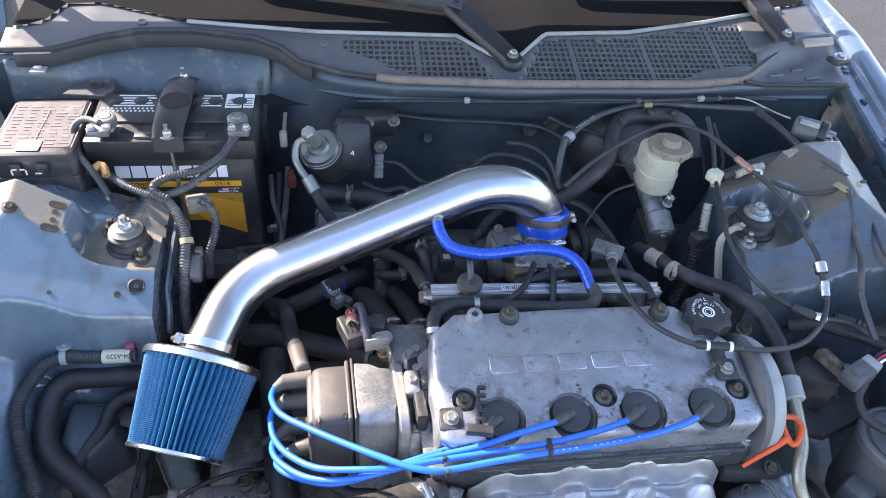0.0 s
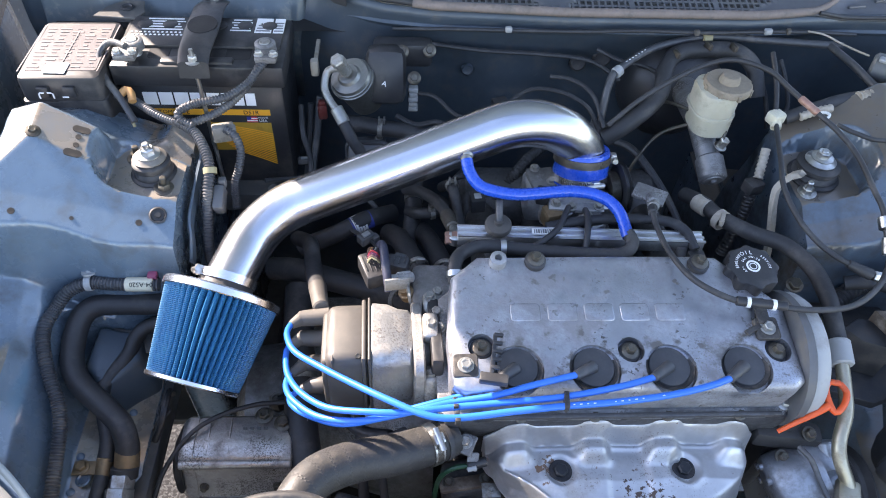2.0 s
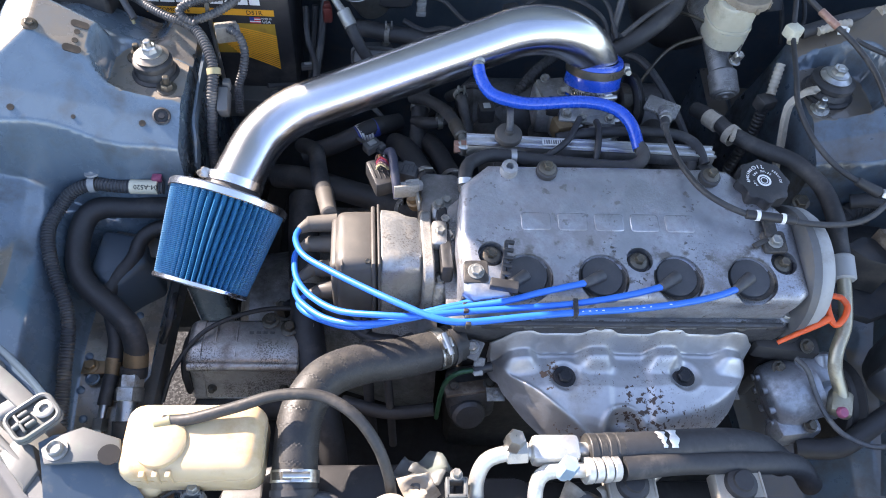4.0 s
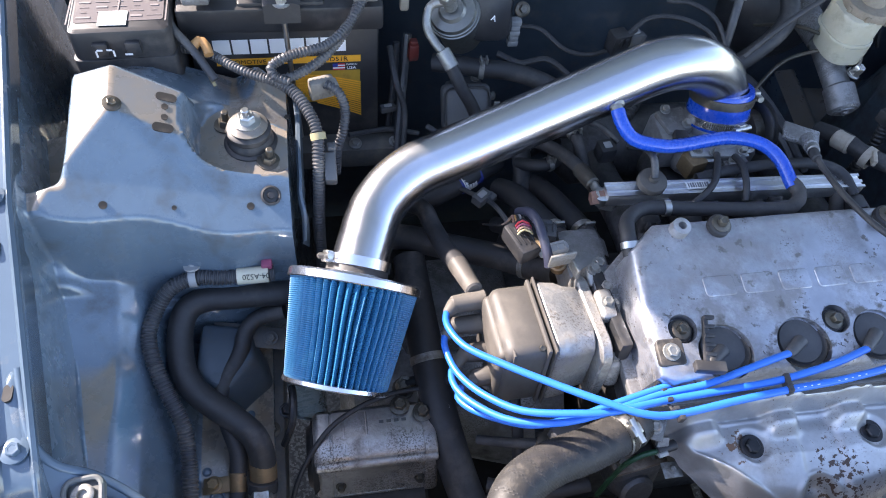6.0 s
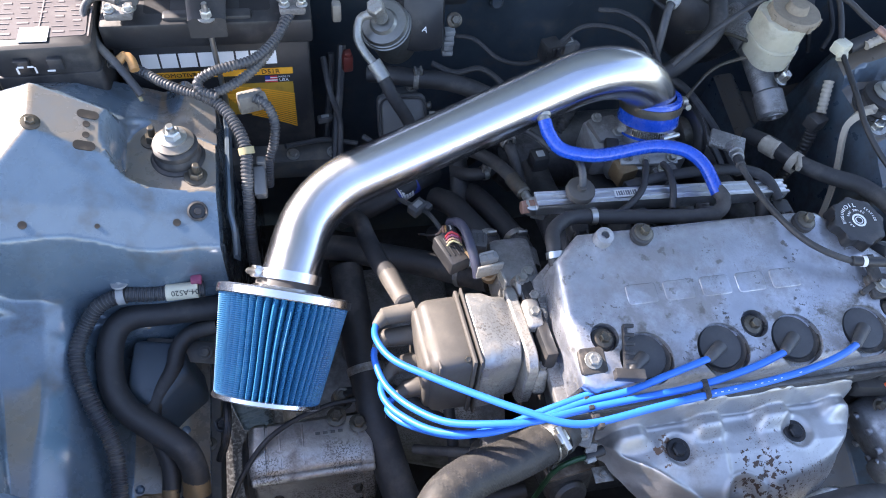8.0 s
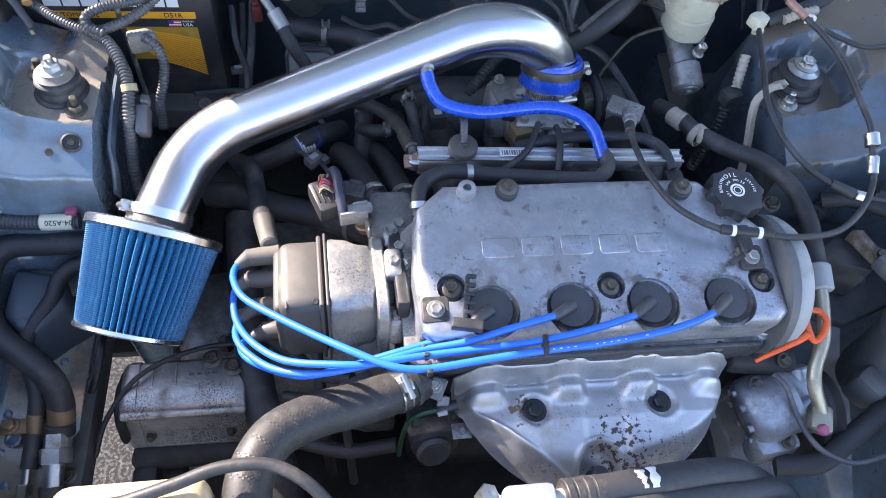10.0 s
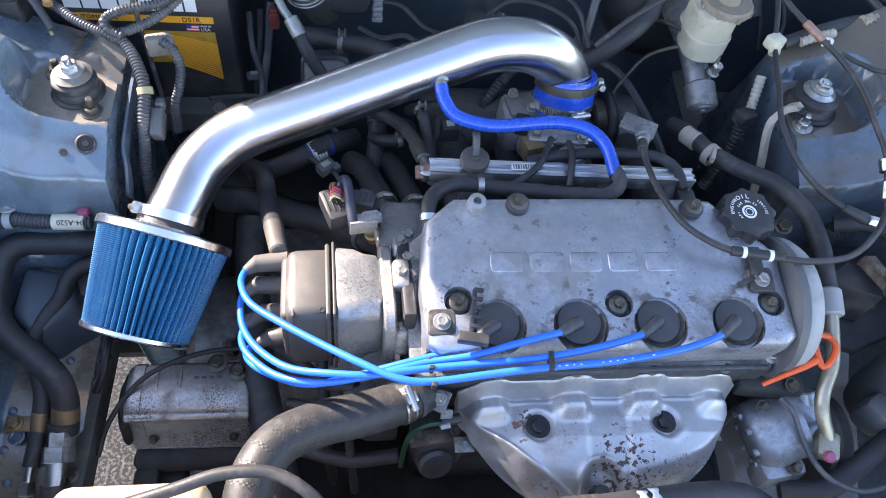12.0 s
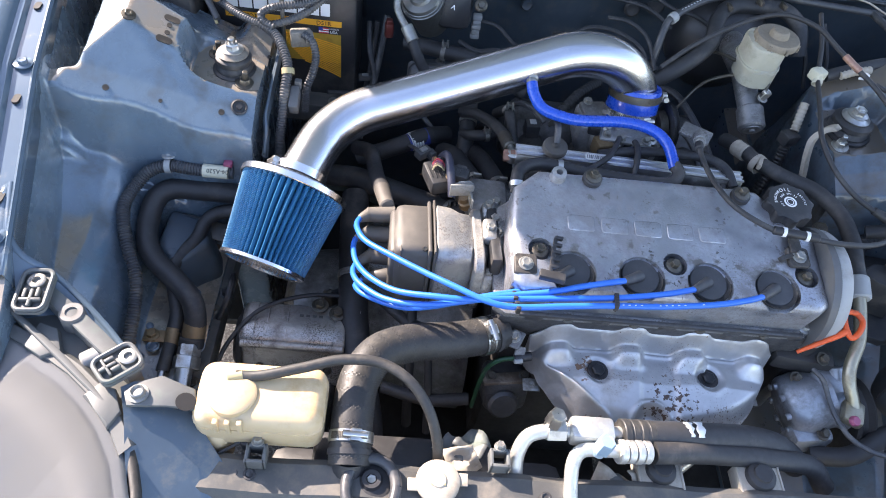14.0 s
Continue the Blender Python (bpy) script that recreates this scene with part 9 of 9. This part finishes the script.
for nm, alu, rub, r1, r2 in (("suction_line", [(-0.178, -0.190, 0.700), (-0.179, -0.174, 0.722), (-0.170, -0.160, 0.738), (-0.150, -0.154, 0.742), (-0.124, -0.152, 0.742), (-0.093, -0.151, 0.741), (-0.057, -0.149, 0.737)],
                              [(-0.060, -0.149, 0.737), (-0.019, -0.146, 0.733), (0.050, -0.138, 0.722), (0.105, -0.133, 0.712), (0.145, -0.134, 0.698), (0.180, -0.14, 0.67)], 0.0082, 0.0165),
                             ("discharge_line", [(-0.119, -0.250, 0.690), (-0.121, -0.210, 0.715), (-0.121, -0.186, 0.735), (-0.112, -0.175, 0.744), (-0.089, -0.173, 0.745), (-0.053, -0.171, 0.741)],
                              [(-0.030, -0.169, 0.738), (0.0, -0.165, 0.733), (0.045, -0.158, 0.722), (0.119, -0.154, 0.710), (0.182, -0.151, 0.692), (0.210, -0.165, 0.665)], 0.0078, 0.0125)):
    t = thing(nm, alu[3], "bare aluminium refrigerant pipe joined to a black rubber hose", "refrigerant pipe", "refrigerant pipes")
    part("pipe", hose(alu, r1, 16, 0.004), bare, t)
    part("hose", hose(rub, r2, 18), rubber, t)
    g = bmesh.new()
    p, q = Vector(alu[-1]), Vector(rub[1])
    d = (q - p).normalized()
    s = p - d * 0.008 if nm == "suction_line" else p - d * 0.020
    for k in range(4):
        rod(g, s + d * 0.010 * k, s + d * (0.010 * k + 0.0085), r2 + 0.0008 - 0.0004 * (k % 2), 22, edge=0.001)
    part("crimp_ferrule", g, rubber_dusty if nm == "suction_line" else bare, t)
g = bmesh.new()
box(g, (-0.100, -0.152, 0.744), (0.050, 0.028, 0.026), 0.006)
rod(g, (-0.128, -0.152, 0.742), (-0.150, -0.153, 0.742), 0.012, 6, edge=0.001)
single("pipe_union", g, bare, (-0.10, -0.152, 0.73), "aluminium union block on the refrigerant pipe", "pipe union")
for p, m_ in (((-0.146, -0.150, 0.746), zinc), ((-0.096, -0.178, 0.748), blue_ink)):
    t = thing("service_valve", p, "refrigerant service valve with a hexagon cap", "service valve", "service valves")
    g = bmesh.new()
    rod(g, p, Vector(p) + Vector((0.002, 0.001, 0.016)), 0.0072, 14)
    turned(g, Vector(p) + Vector((0.002, 0.001, 0.008)), (0.1, 0.05, 1), [(0, 0.0105), (0.014, 0.0105), (0.018, 0.0085), (0.0185, 0.002)], 6)
    part("cap", g, zinc if m_ is zinc else material("weathered_blue_cap", (0.28, 0.40, 0.50), 0.5, 0.3, 0.15, 30, (0.5, 0.48, 0.42), 0.3, 30), t)
for k in range(2):
    g = bmesh.new()
    x = 0.016 + 0.013 * k
    c = Vector((x, -0.1412, 0.7272))
    last = None
    for a in np.linspace(50 - 14 * k, 118, 9):
        d = Vector((0, math.cos(radians(a)), math.sin(radians(a))))
        ragged = 0.0014 * math.sin(a * 1.7 + k)
        now = [g.verts.new(c + d * 0.0172 + Vector((e, 0, 0))) for e in (-0.0042 + ragged, 0.0046 - ragged)]
        if last:
            g.faces.new((last[0], last[1], now[1], now[0]))
        last = now
    ob = single("hose_label", g, white_label, (x, -0.141, 0.727), "torn white label on the black hose", "label", "hose labels")
    thicken(ob, 0.0004)

tk = thing("overflow_tank", (-0.46, -0.145, 0.66), "cream plastic coolant overflow tank with screw cap", "overflow tank")
g = bmesh.new()
box(g, (-0.458, -0.146, 0.742), (0.134, 0.074, 0.062), 0.016, None, 4)
box(g, (-0.505, -0.168, 0.706), (0.034, 0.040, 0.060), 0.012, None, 3)
part("tank", g, cream, tk)
g = bmesh.new()
slab(g, rounded_rect(0.136, 0.076, 0.018, 5, -0.458, -0.146), 0.7545, 0.0022, None, 0.0006, 1)
part("seam", g, cream, tk, "moulded seam")
g = bmesh.new()
turned(g, (-0.486, -0.152, 0.766), (0, 0, 1), [(0, 0.0245), (0.002, 0.0255), (0.010, 0.0245), (0.013, 0.020), (0.014, 0.004)], 32)
for k in range(3):
    box(g, (-0.498 + 0.012 * k, -0.182, 0.760), (0.005, 0.006, 0.022), 0.001)
part("cap", g, cream, tk, "cream snap cap")
g = bmesh.new()
rod(g, (-0.494, -0.136, 0.776), (-0.478, -0.132, 0.777), 0.0058, 14, edge=0.001)
part("nipple", g, yellow_tape, tk, "yellowed nipple")
line_thing("overflow_hose", "black rubber overflow hose arching to the radiator cap", "hose",
           [(-0.486, -0.132, 0.776), (-0.470, -0.132, 0.777), (-0.455, -0.131, 0.780), (-0.416, -0.122, 0.786), (-0.378, -0.112, 0.790), (-0.337, -0.113, 0.791), (-0.304, -0.130, 0.786), (-0.281, -0.153, 0.766), (-0.269, -0.174, 0.736), (-0.266, -0.184, 0.710)], 0.0058, rubber_dusty, "rubber hoses", "hose", 14)
cn = thing("fan_connector", (-0.455, -0.19, 0.70), "black fan plug with two wires below the tank", "connector", "connectors")
g = bmesh.new()
box(g, (-0.463, -0.178, 0.720), (0.024, 0.020, 0.016), 0.003, -10)
box(g, (-0.463, -0.168, 0.724), (0.014, 0.010, 0.010), 0.002, -10)
part("housing", g, black_plastic, cn)
for dz in (0, 0.006):
    g = tube(bmesh.new(), spline([(-0.472, -0.180, 0.722 + dz), (-0.485, -0.186, 0.722), (-0.505, -0.198, 0.718), (-0.52, -0.21, 0.712)], 0.004), 0.0019, 8)
    part("wire", g, rubber, cn)

hl = thing("headlight", (-0.70, -0.2, 0.60), "clear fluted headlight in a dark housing", "headlight")
EDGE = [(-0.815, -0.058), (-0.747, -0.087), (-0.691, -0.113), (-0.655, -0.134), (-0.625, -0.158), (-0.601, -0.184), (-0.579, -0.218), (-0.562, -0.260), (-0.552, -0.31)]


def lens_place(u, v):
    k = u * (len(EDGE) - 1)
    i = min(int(k), len(EDGE) - 2)
    f = k - i
    x, y = (EDGE[i][d] * (1 - f) + EDGE[i + 1][d] * f for d in (0, 1))
    out = Vector((-0.55, -0.83, 0)).normalized()
    reach = 0.22 * math.sin(v * math.pi / 2) * (1 - 0.25 * u)
    return Vector((x, y, 0.757)) + out * reach + Vector((0, 0, 0.012 * math.sin(min(1, v * 4) * math.pi / 2) - 0.20 * v ** 2.2))


g = bmesh.new()
sheet(g, 280, 40, lambda u, v: lens_place(u, v) + Vector((0, 0, 0.0009 * (1 if (round(u * 280) + round(v * 40)) % 2 else -1) * (0.05 < v < 0.5))))
ob = part("lens", g, lens_clear, hl, "fluted clear lens", angle=70)
thicken(ob, 0.003)
g = bmesh.new()
sheet(g, 30, 12, lambda u, v: lens_place(u, v) + Vector((0.0, 0.0, -0.022 - 0.05 * math.sin(math.pi * u) * math.sin(math.pi * v))))
part("reflector_bowl", g, reflector, hl, "bright reflector bowl", angle=70)
g = bmesh.new()
line = [lens_place(k / 60, 0) + Vector((0.004, 0.005, -0.004)) for k in range(61)]
tube(g, line, 0.0065, 10)
part("gasket", g, rubber_dusty, hl, "black rubber gasket")
g = bmesh.new()
sheet(g, 40, 4, lambda u, v: lens_place(u, 0) + Vector((0.012 * v, 0.014 * v, -0.006 - 0.10 * v)))
ob = part("housing", g, grey_cap, hl)
thicken(ob, 0.003)
for (x, y, z), turn, wd, ln in (((-0.714, -0.054, 0.786), 5, 0.034, 0.056), ((-0.606, -0.130, 0.778), -47, 0.036, 0.046)):
    g = bmesh.new()
    rot = Matrix.Translation((x, y, z)) @ Matrix.Rotation(radians(turn), 4, "Z")
    slab(g, rounded_rect(wd, ln, 0.009, 4), 0.0, 0.004, rot, 0.0015)
    tab = part("bracket_tab", g, bracket_grey, hl, "ribbed grey mounting tab")
    g = bmesh.new()
    tube(g, [rot @ Vector((px_, py_, 0.003)) for px_, py_ in rounded_rect(wd - 0.004, ln - 0.004, 0.008, 4) + rounded_rect(wd - 0.004, ln - 0.004, 0.008, 4)[:1]], 0.0026, 8, False)
    part("rim", g, bracket_grey, tab)
    for dx, dy, sx, sy in ((0, -0.012, 0.0035, 0.022), (0, -0.014, 0.022, 0.0035), (0.006, -0.005, 0.0035, 0.012), (-0.007, -0.006, 0.0035, 0.012)):
        g = bmesh.new()
        box(g, rot @ Vector((dx, dy * ln / 0.056, 0.003)), (sx, sy * ln / 0.056, 0.008), 0.001, rot.to_3x3())
        part("rib", g, bracket_grey, tab)
    g = bmesh.new()
    turned(g, rot @ Vector((0, 0.012, 0.0)), (0, 0, 1), [(0, 0.0095), (0.004, 0.0095), (0.005, 0.008), (0.005, 0.0045), (0.002, 0.004)], 22)
    part("bolt_boss", g, dull_zinc, tab, "hollow steel bolt boss")
# open channel between the two tabs
P0, P1 = Vector((-0.712, -0.036, 0.780)), Vector((-0.586, -0.132, 0.772))
ALONG = (P1 - P0).normalized()
ACROSS = Vector((ALONG.y, -ALONG.x, 0)).normalized()
for nm, a0, a1, h0, lab in (("upper_rail", -0.002, 0.013, 0.0, "broad pale top rail"), ("lower_rail", 0.041, 0.0455, -0.004, "thin lower rail"), ("channel_floor", 0.012, 0.043, -0.022, "recessed channel floor")):
    g = bmesh.new()
    last = None
    for k in range(19):
        f = k / 18
        c = P0 + (P1 - P0) * f
        bulge = 0.003 * math.sin(f * math.pi)
        now = [g.verts.new(c + ACROSS * a + Vector((0, 0, h0 + h))) for a, h in ((a0 - bulge, -0.022), (a0 - bulge, -0.001), (a0 + 0.0012 - bulge, 0.0), (a1 - 0.0012, 0.0), (a1, -0.0012), (a1, -0.022))]
        if last:
            bridge(g, last, now)
        else:
            g.faces.new(now[::-1])
        last = now
    g.faces.new(last)
    part(nm, g, bracket_grey, hl, lab)
g = bmesh.new()
turned(g, (-0.672, -0.072, 0.757), (0, 0, 1), [(0, 0.0135), (0.020, 0.0135), (0.022, 0.0120), (0.022, 0.0065), (0.016, 0.006)], 26)
part("adjuster", g, canister_grey, hl, "hollow round adjuster post")
g = bmesh.new()
slab(g, [(-0.705, -0.080), (-0.684, -0.086), (-0.672, -0.112), (-0.690, -0.122), (-0.712, -0.110)], 0.768, 0.014, None, 0.003)
part("stalk", g, bracket_grey, hl, "moulded stalk down to the lens frame")
g = bmesh.new()
slab(g, [(-0.622, -0.146), (-0.604, -0.152), (-0.592, -0.176), (-0.600, -0.196), (-0.618, -0.176), (-0.634, -0.162)], 0.768, 0.016, None, 0.003)
part("stalk", g, bracket_grey, hl, "moulded stalk down to the lens frame")
g = bmesh.new()
rod(g, (-0.652, -0.118, 0.752), (-0.634, -0.106, 0.754), 0.011, 18, edge=0.002)
part("peg", g, pale_grey, hl, "pale round peg")
g = bmesh.new()
last = None
for k in range(46):
    c = lens_place(k / 60, 0)
    now = [g.verts.new(c + Vector(d)) for d in ((-0.003, -0.004, 0.002), (-0.002, -0.003, 0.007), (0.006, 0.008, 0.006), (0.009, 0.012, 0.000), (0.009, 0.012, -0.012))]
    if last:
        bridge(g, last, now)
    last = now
part("lens_frame", g, bracket_grey, hl, "pale plastic frame round the lens")
lp = thing("lamp_panel", (-0.55, -0.18, 0.72), "painted steel lamp support panel with a bolt and oval hole", "support panel")
g = bmesh.new()
slab(g, [(-0.600, -0.150), (-0.588, -0.142), (-0.556, -0.138), (-0.535, -0.150), (-0.515, -0.178), (-0.490, -0.205), (-0.470, -0.232), (-0.480, -0.30), (-0.560, -0.30), (-0.572, -0.235), (-0.588, -0.180)], 0.0, 0.0025, Matrix.Translation((0, 0, 0.768)) @ Matrix.Shear("XZ", 4, (0, 0)), 0.001)
for v in g.verts:
    v.co.z += -0.9 * max(0, v.co.x + 0.555) * 0.75 - 0.25 * max(0, -0.2 - v.co.y)
panel = part("panel", g, paint_dusty, lp)
g = bmesh.new()
slab(g, [(-0.593, -0.158), (-0.581, -0.146), (-0.560, -0.137), (-0.526, -0.146), (-0.519, -0.168), (-0.547, -0.170), (-0.586, -0.173)][::-1], 0.7745, 0.004, None, 0.0012)
for v in g.verts:
    v.co.z -= 0.30 * max(0.0, v.co.x + 0.550)
part("flange", g, bracket_grey, lp, "pale dusty bolted flange")
g = bmesh.new()
turned(g, (-0.578, -0.160, 0.7745), (0, 0, 1), [(0, 0.0105), (0.0015, 0.0105), (0.002, 0.0075), (0.007, 0.0072), (0.008, 0.006), (0.0055, 0.0045)], 22)
part("bolt", g, dull_zinc, lp)
g = bmesh.new()
turned(g, (-0.531, -0.163, 0.7700), (0.3, 0, 1), [(0, 0.010), (0.0008, 0.010)], 20)
part("oval_hole", g, screen_black, lp, "dark oval opening")
# corner panel that carries the lamp, from the wing flange round to the front
CURVE = spline([(-0.770, 0.060, 0.829), (-0.761, 0.019, 0.819), (-0.752, -0.006, 0.811), (-0.737, -0.019, 0.798), (-0.710, -0.026, 0.783), (-0.680, -0.043, 0.764), (-0.64, -0.075, 0.752), (-0.60, -0.115, 0.748)], 0.008)
cp = thing("corner_panel", (-0.76, -0.05, 0.70), "teal-blue painted corner panel between wing flange and headlight", "body panel")
g = bmesh.new()
rows = []
for c in CURVE:
    rows.append([g.verts.new(c + Vector(d)) for d in ((0.0, 0.0, -0.012), (0.0, 0.001, 0.0), (-0.004, -0.004, 0.001), (-0.010, -0.012, -0.004), (-0.030, -0.036, -0.014), (-0.075, -0.075, -0.05))])
for a, b in zip(rows, rows[1:]):
    for k in range(5):
        g.faces.new((a[k], a[k + 1], b[k + 1], b[k]))
ob = part("panel", g, paint, cp, angle=60)
thicken(ob, 0.0015)
part("rolled_edge", tube(bmesh.new(), [c + Vector((0.001, 0.002, -0.002)) for c in CURVE], 0.0042, 10), paint, cp)
# crumpled air guide right of the cap
ag = thing("air_guide", (-0.21, -0.19, 0.66), "torn dusty plastic air guide beside the radiator", "air guide")
for k, (x, y, z, rx, rz) in enumerate(((-0.236, -0.178, 0.700, 25, 20), (-0.222, -0.150, 0.690, -20, -35), (-0.075, -0.195, 0.700, 20, -25), (-0.05, -0.20, 0.704, -20, 15), (-0.03, -0.188, 0.698, 12, 40), (-0.245, -0.155, 0.688, -10, 65))):
    g = bmesh.new()
    turn = Euler((radians(rx), radians(9 * k - 20), radians(rz))).to_matrix()
    sheet(g, 6, 6, lambda u, v: Vector((x, y, z)) + turn @ Vector(((u - 0.5) * 0.034, (v - 0.5) * 0.044 * (1 - 0.4 * u), 0.005 * math.sin(5 * u + 4 * v + k) + 0.003 * math.sin(9 * v - 3 * u))))
    ob = part("flap", g, bracket_grey if k % 2 else grey_cap, ag)
    thicken(ob, 0.0015)

# ---- underneath ----
g = bmesh.new()
box(g, (-0.20, 0.0, 0.26), (0.52, 0.5, 0.02), 0.004)
box(g, (0.27, 0.1, 0.28), (0.40, 0.8, 0.02), 0.004)
box(g, (-0.10, 0.48, 0.25), (1.2, 0.42, 0.02), 0.004)
single("floor_undertray", g, dark_iron, (0, 0, 0.25), "black splash shield under the engine", "undertray", kind="structure")
ab = bmesh.new()
gusset_paint = material("faded_gusset_paint", (0.062, 0.085, 0.108), 0.46, 0.1, 0.15, 8, (0.09, 0.088, 0.082), 0.3, 26, 0.05, 300)
top = [Vector(p) for p in ((-0.652, 0.186, 0.668), (-0.601, 0.182, 0.655), (-0.592, 0.144, 0.650), (-0.630, 0.099, 0.650), (-0.661, 0.128, 0.654))]
over = [ab.verts.new(p) for p in top]
under = [ab.verts.new(p + Vector((0.022, -0.012, -0.11))) for p in top]
ab.faces.new(over[::-1])
ab.faces.new(under)
for k in range(5):
    ab.faces.new((over[k], over[(k + 1) % 5], under[(k + 1) % 5], under[k]))
bmesh.ops.recalc_face_normals(ab, faces=ab.faces)
bmesh.ops.bevel(ab, geom=list(ab.edges), offset=0.008, segments=3, affect="EDGES", profile=0.5)
turned(ab, (-0.636, 0.120, 0.6515), (0.0, -0.15, 0.98), [(0, 0.0062), (0.0012, 0.0062), (0.0016, 0.0045)], 20)
single("rail_gusset", ab, gusset_paint, (-0.62, 0.14, 0.55), "blue-grey painted pressed gusset behind the hoses", "gusset")
rl = thing("frame_rail", (-0.553, 0.0, 0.30), "black grimy frame rail along the bay's side", "frame rail")
g = bmesh.new()
box(g, (-0.582, -0.05, 0.556), (0.032, 0.56, 0.038), 0.006)
part("rail", g, beam_grey, rl)
for y in (-0.16, -0.04, 0.08):
    g = bmesh.new()
    hex_bolt(g, (-0.582, y, 0.575), (0, 0, 1), 0.006, 0.005)
    part("bolt", g, bolt_dark, rl)
sb = thing("subframe", (-0.3, 0.05, 0.30), "rusty black front subframe beam", "subframe")
g = bmesh.new()
box(g, (-0.44, 0.12, 0.36), (0.06, 0.75, 0.07), 0.015)
box(g, (-0.12, -0.10, 0.36), (0.85, 0.07, 0.07), 0.015)
part("beam", g, dark_iron, sb)
# bits below the distributor
bl = thing("head_sensor_plug", (-0.26, 0.0, 0.66), "grey sensor plug below the blue leads", "connector", "connectors")
g = bmesh.new()
box(g, (-0.254, 0.000, 0.678), (0.040, 0.026, 0.022), 0.004, 25)
box(g, (-0.244, -0.014, 0.686), (0.020, 0.006, 0.010), 0.001, 25)
part("housing", g, grey_loom, bl)
g = bmesh.new()
turned(g, (-0.272, -0.006, 0.655), (0, 0, 1), [(0, 0.016), (0.008, 0.016), (0.010, 0.012)], 20)
single("drain_plug", g, bolt_dark, (-0.272, -0.006, 0.655), "dull round plug low on the gearbox", "plug")
for pts, r in (([(-0.34, 0.03, 0.60), (-0.30, 0.01, 0.63), (-0.26, -0.005, 0.66), (-0.22, -0.01, 0.69)], 0.006), ([(-0.42, 0.12, 0.58), (-0.36, 0.10, 0.62), (-0.30, 0.04, 0.64), (-0.26, 0.02, 0.66)], 0.008)):
    line_thing("lower_wire", "dark cable low between gearbox and engine", "cable", pts, r, rubber, "low cables")
wh = thing("water_outlet", (-0.166, -0.03, 0.56), "grimy brown cast water outlet below the radiator hose", "water outlet")
g = bmesh.new()
box(g, (-0.166, -0.020, 0.600), (0.060, 0.050, 0.062), 0.012, Euler((radians(-12), 0, radians(8))).to_matrix(), 3)
turned(g, (-0.170, -0.044, 0.600), (0.1, -0.9, 0.5), [(0, 0.022), (0.012, 0.021), (0.016, 0.017)], 24)
part("casting", g, oily_head, wh)
g = bmesh.new()
box(g, (-0.168, -0.030, 0.634), (0.066, 0.018, 0.006), 0.002, Euler((radians(-12), 0, radians(8))).to_matrix())
part("flange", g, rusty, wh, "brown worn flange edge")
for x, y in ((-0.190, -0.030), (-0.145, -0.026)):
    g = bmesh.new()
    hex_bolt(g, (x, y, 0.637), (0, -0.2, 1), 0.0055, 0.006, 1.4)
    part("bolt", g, bolt_dark, wh)
for pts, r in (([(-0.30, 0.06, 0.66), (-0.297, 0.02, 0.62), (-0.295, -0.01, 0.56), (-0.29, -0.03, 0.48)], 0.007), ([(-0.275, 0.02, 0.64), (-0.268, -0.02, 0.58), (-0.262, -0.05, 0.50)], 0.0055), ([(-0.33, -0.01, 0.55), (-0.27, -0.03, 0.56), (-0.21, -0.03, 0.57)], 0.009)):
    line_thing("lower_wire", "dark cable low between gearbox and engine", "cable", pts, r, rubber, "low cables")
hk = thing("lifting_eye", (-0.19, -0.03, 0.68), "grey steel lifting eye bolted to the head", "lifting eye")
g = bmesh.new()
tilt = Euler((radians(20), radians(-10), radians(-30))).to_matrix()
box(g, (-0.172, -0.021, 0.716), (0.018, 0.024, 0.005), 0.002, tilt)
box(g, (-0.166, -0.036, 0.704), (0.013, 0.022, 0.005), 0.002, Euler((radians(45), 0, radians(-10))).to_matrix())
part("plate", g, cast_dirty, hk)
g = bmesh.new()
hex_bolt(g, (-0.174, -0.019, 0.719), (-0.1, -0.3, 1), 0.0060, 0.006, 1.4)
part("bolt", g, dull_zinc, hk)
kp = thing("exhaust_sensor_plug", (-0.17, -0.04, 0.69), "black in-line sensor plug with a green wire beside the heat shield", "connector", "connectors")
g = bmesh.new()
rod(g, (-0.150, -0.035, 0.702), (-0.172, -0.039, 0.700), 0.0058, 12, edge=0.001)
part("housing", g, black_plastic, kp)
g = bmesh.new()
rod(g, (-0.172, -0.0445, 0.7015), (-0.162, -0.043, 0.7025), 0.003, 8)
part("band", g, pale_grey, kp)
part("wire", hose([(-0.170, -0.039, 0.700), (-0.188, -0.041, 0.698), (-0.202, -0.043, 0.680), (-0.207, -0.045, 0.64), (-0.208, -0.046, 0.58)], 0.003, 8), material("green_wire", (0.012, 0.06, 0.026), 0.45, 0, 0.2, 40, (0.1, 0.1, 0.09), 0.3, 30), kp, "dirty green wire")
ar = thing("crossmember_lower_pipe", (0.10, -0.10, 0.60), "bent steel pipe low in front of the engine", "steel pipe")
part("pipe", hose([(0.05, -0.135, 0.60), (0.085, -0.115, 0.645), (0.12, -0.108, 0.655), (0.155, -0.12, 0.63), (0.17, -0.14, 0.58)], 0.006, 12), zinc, ar)
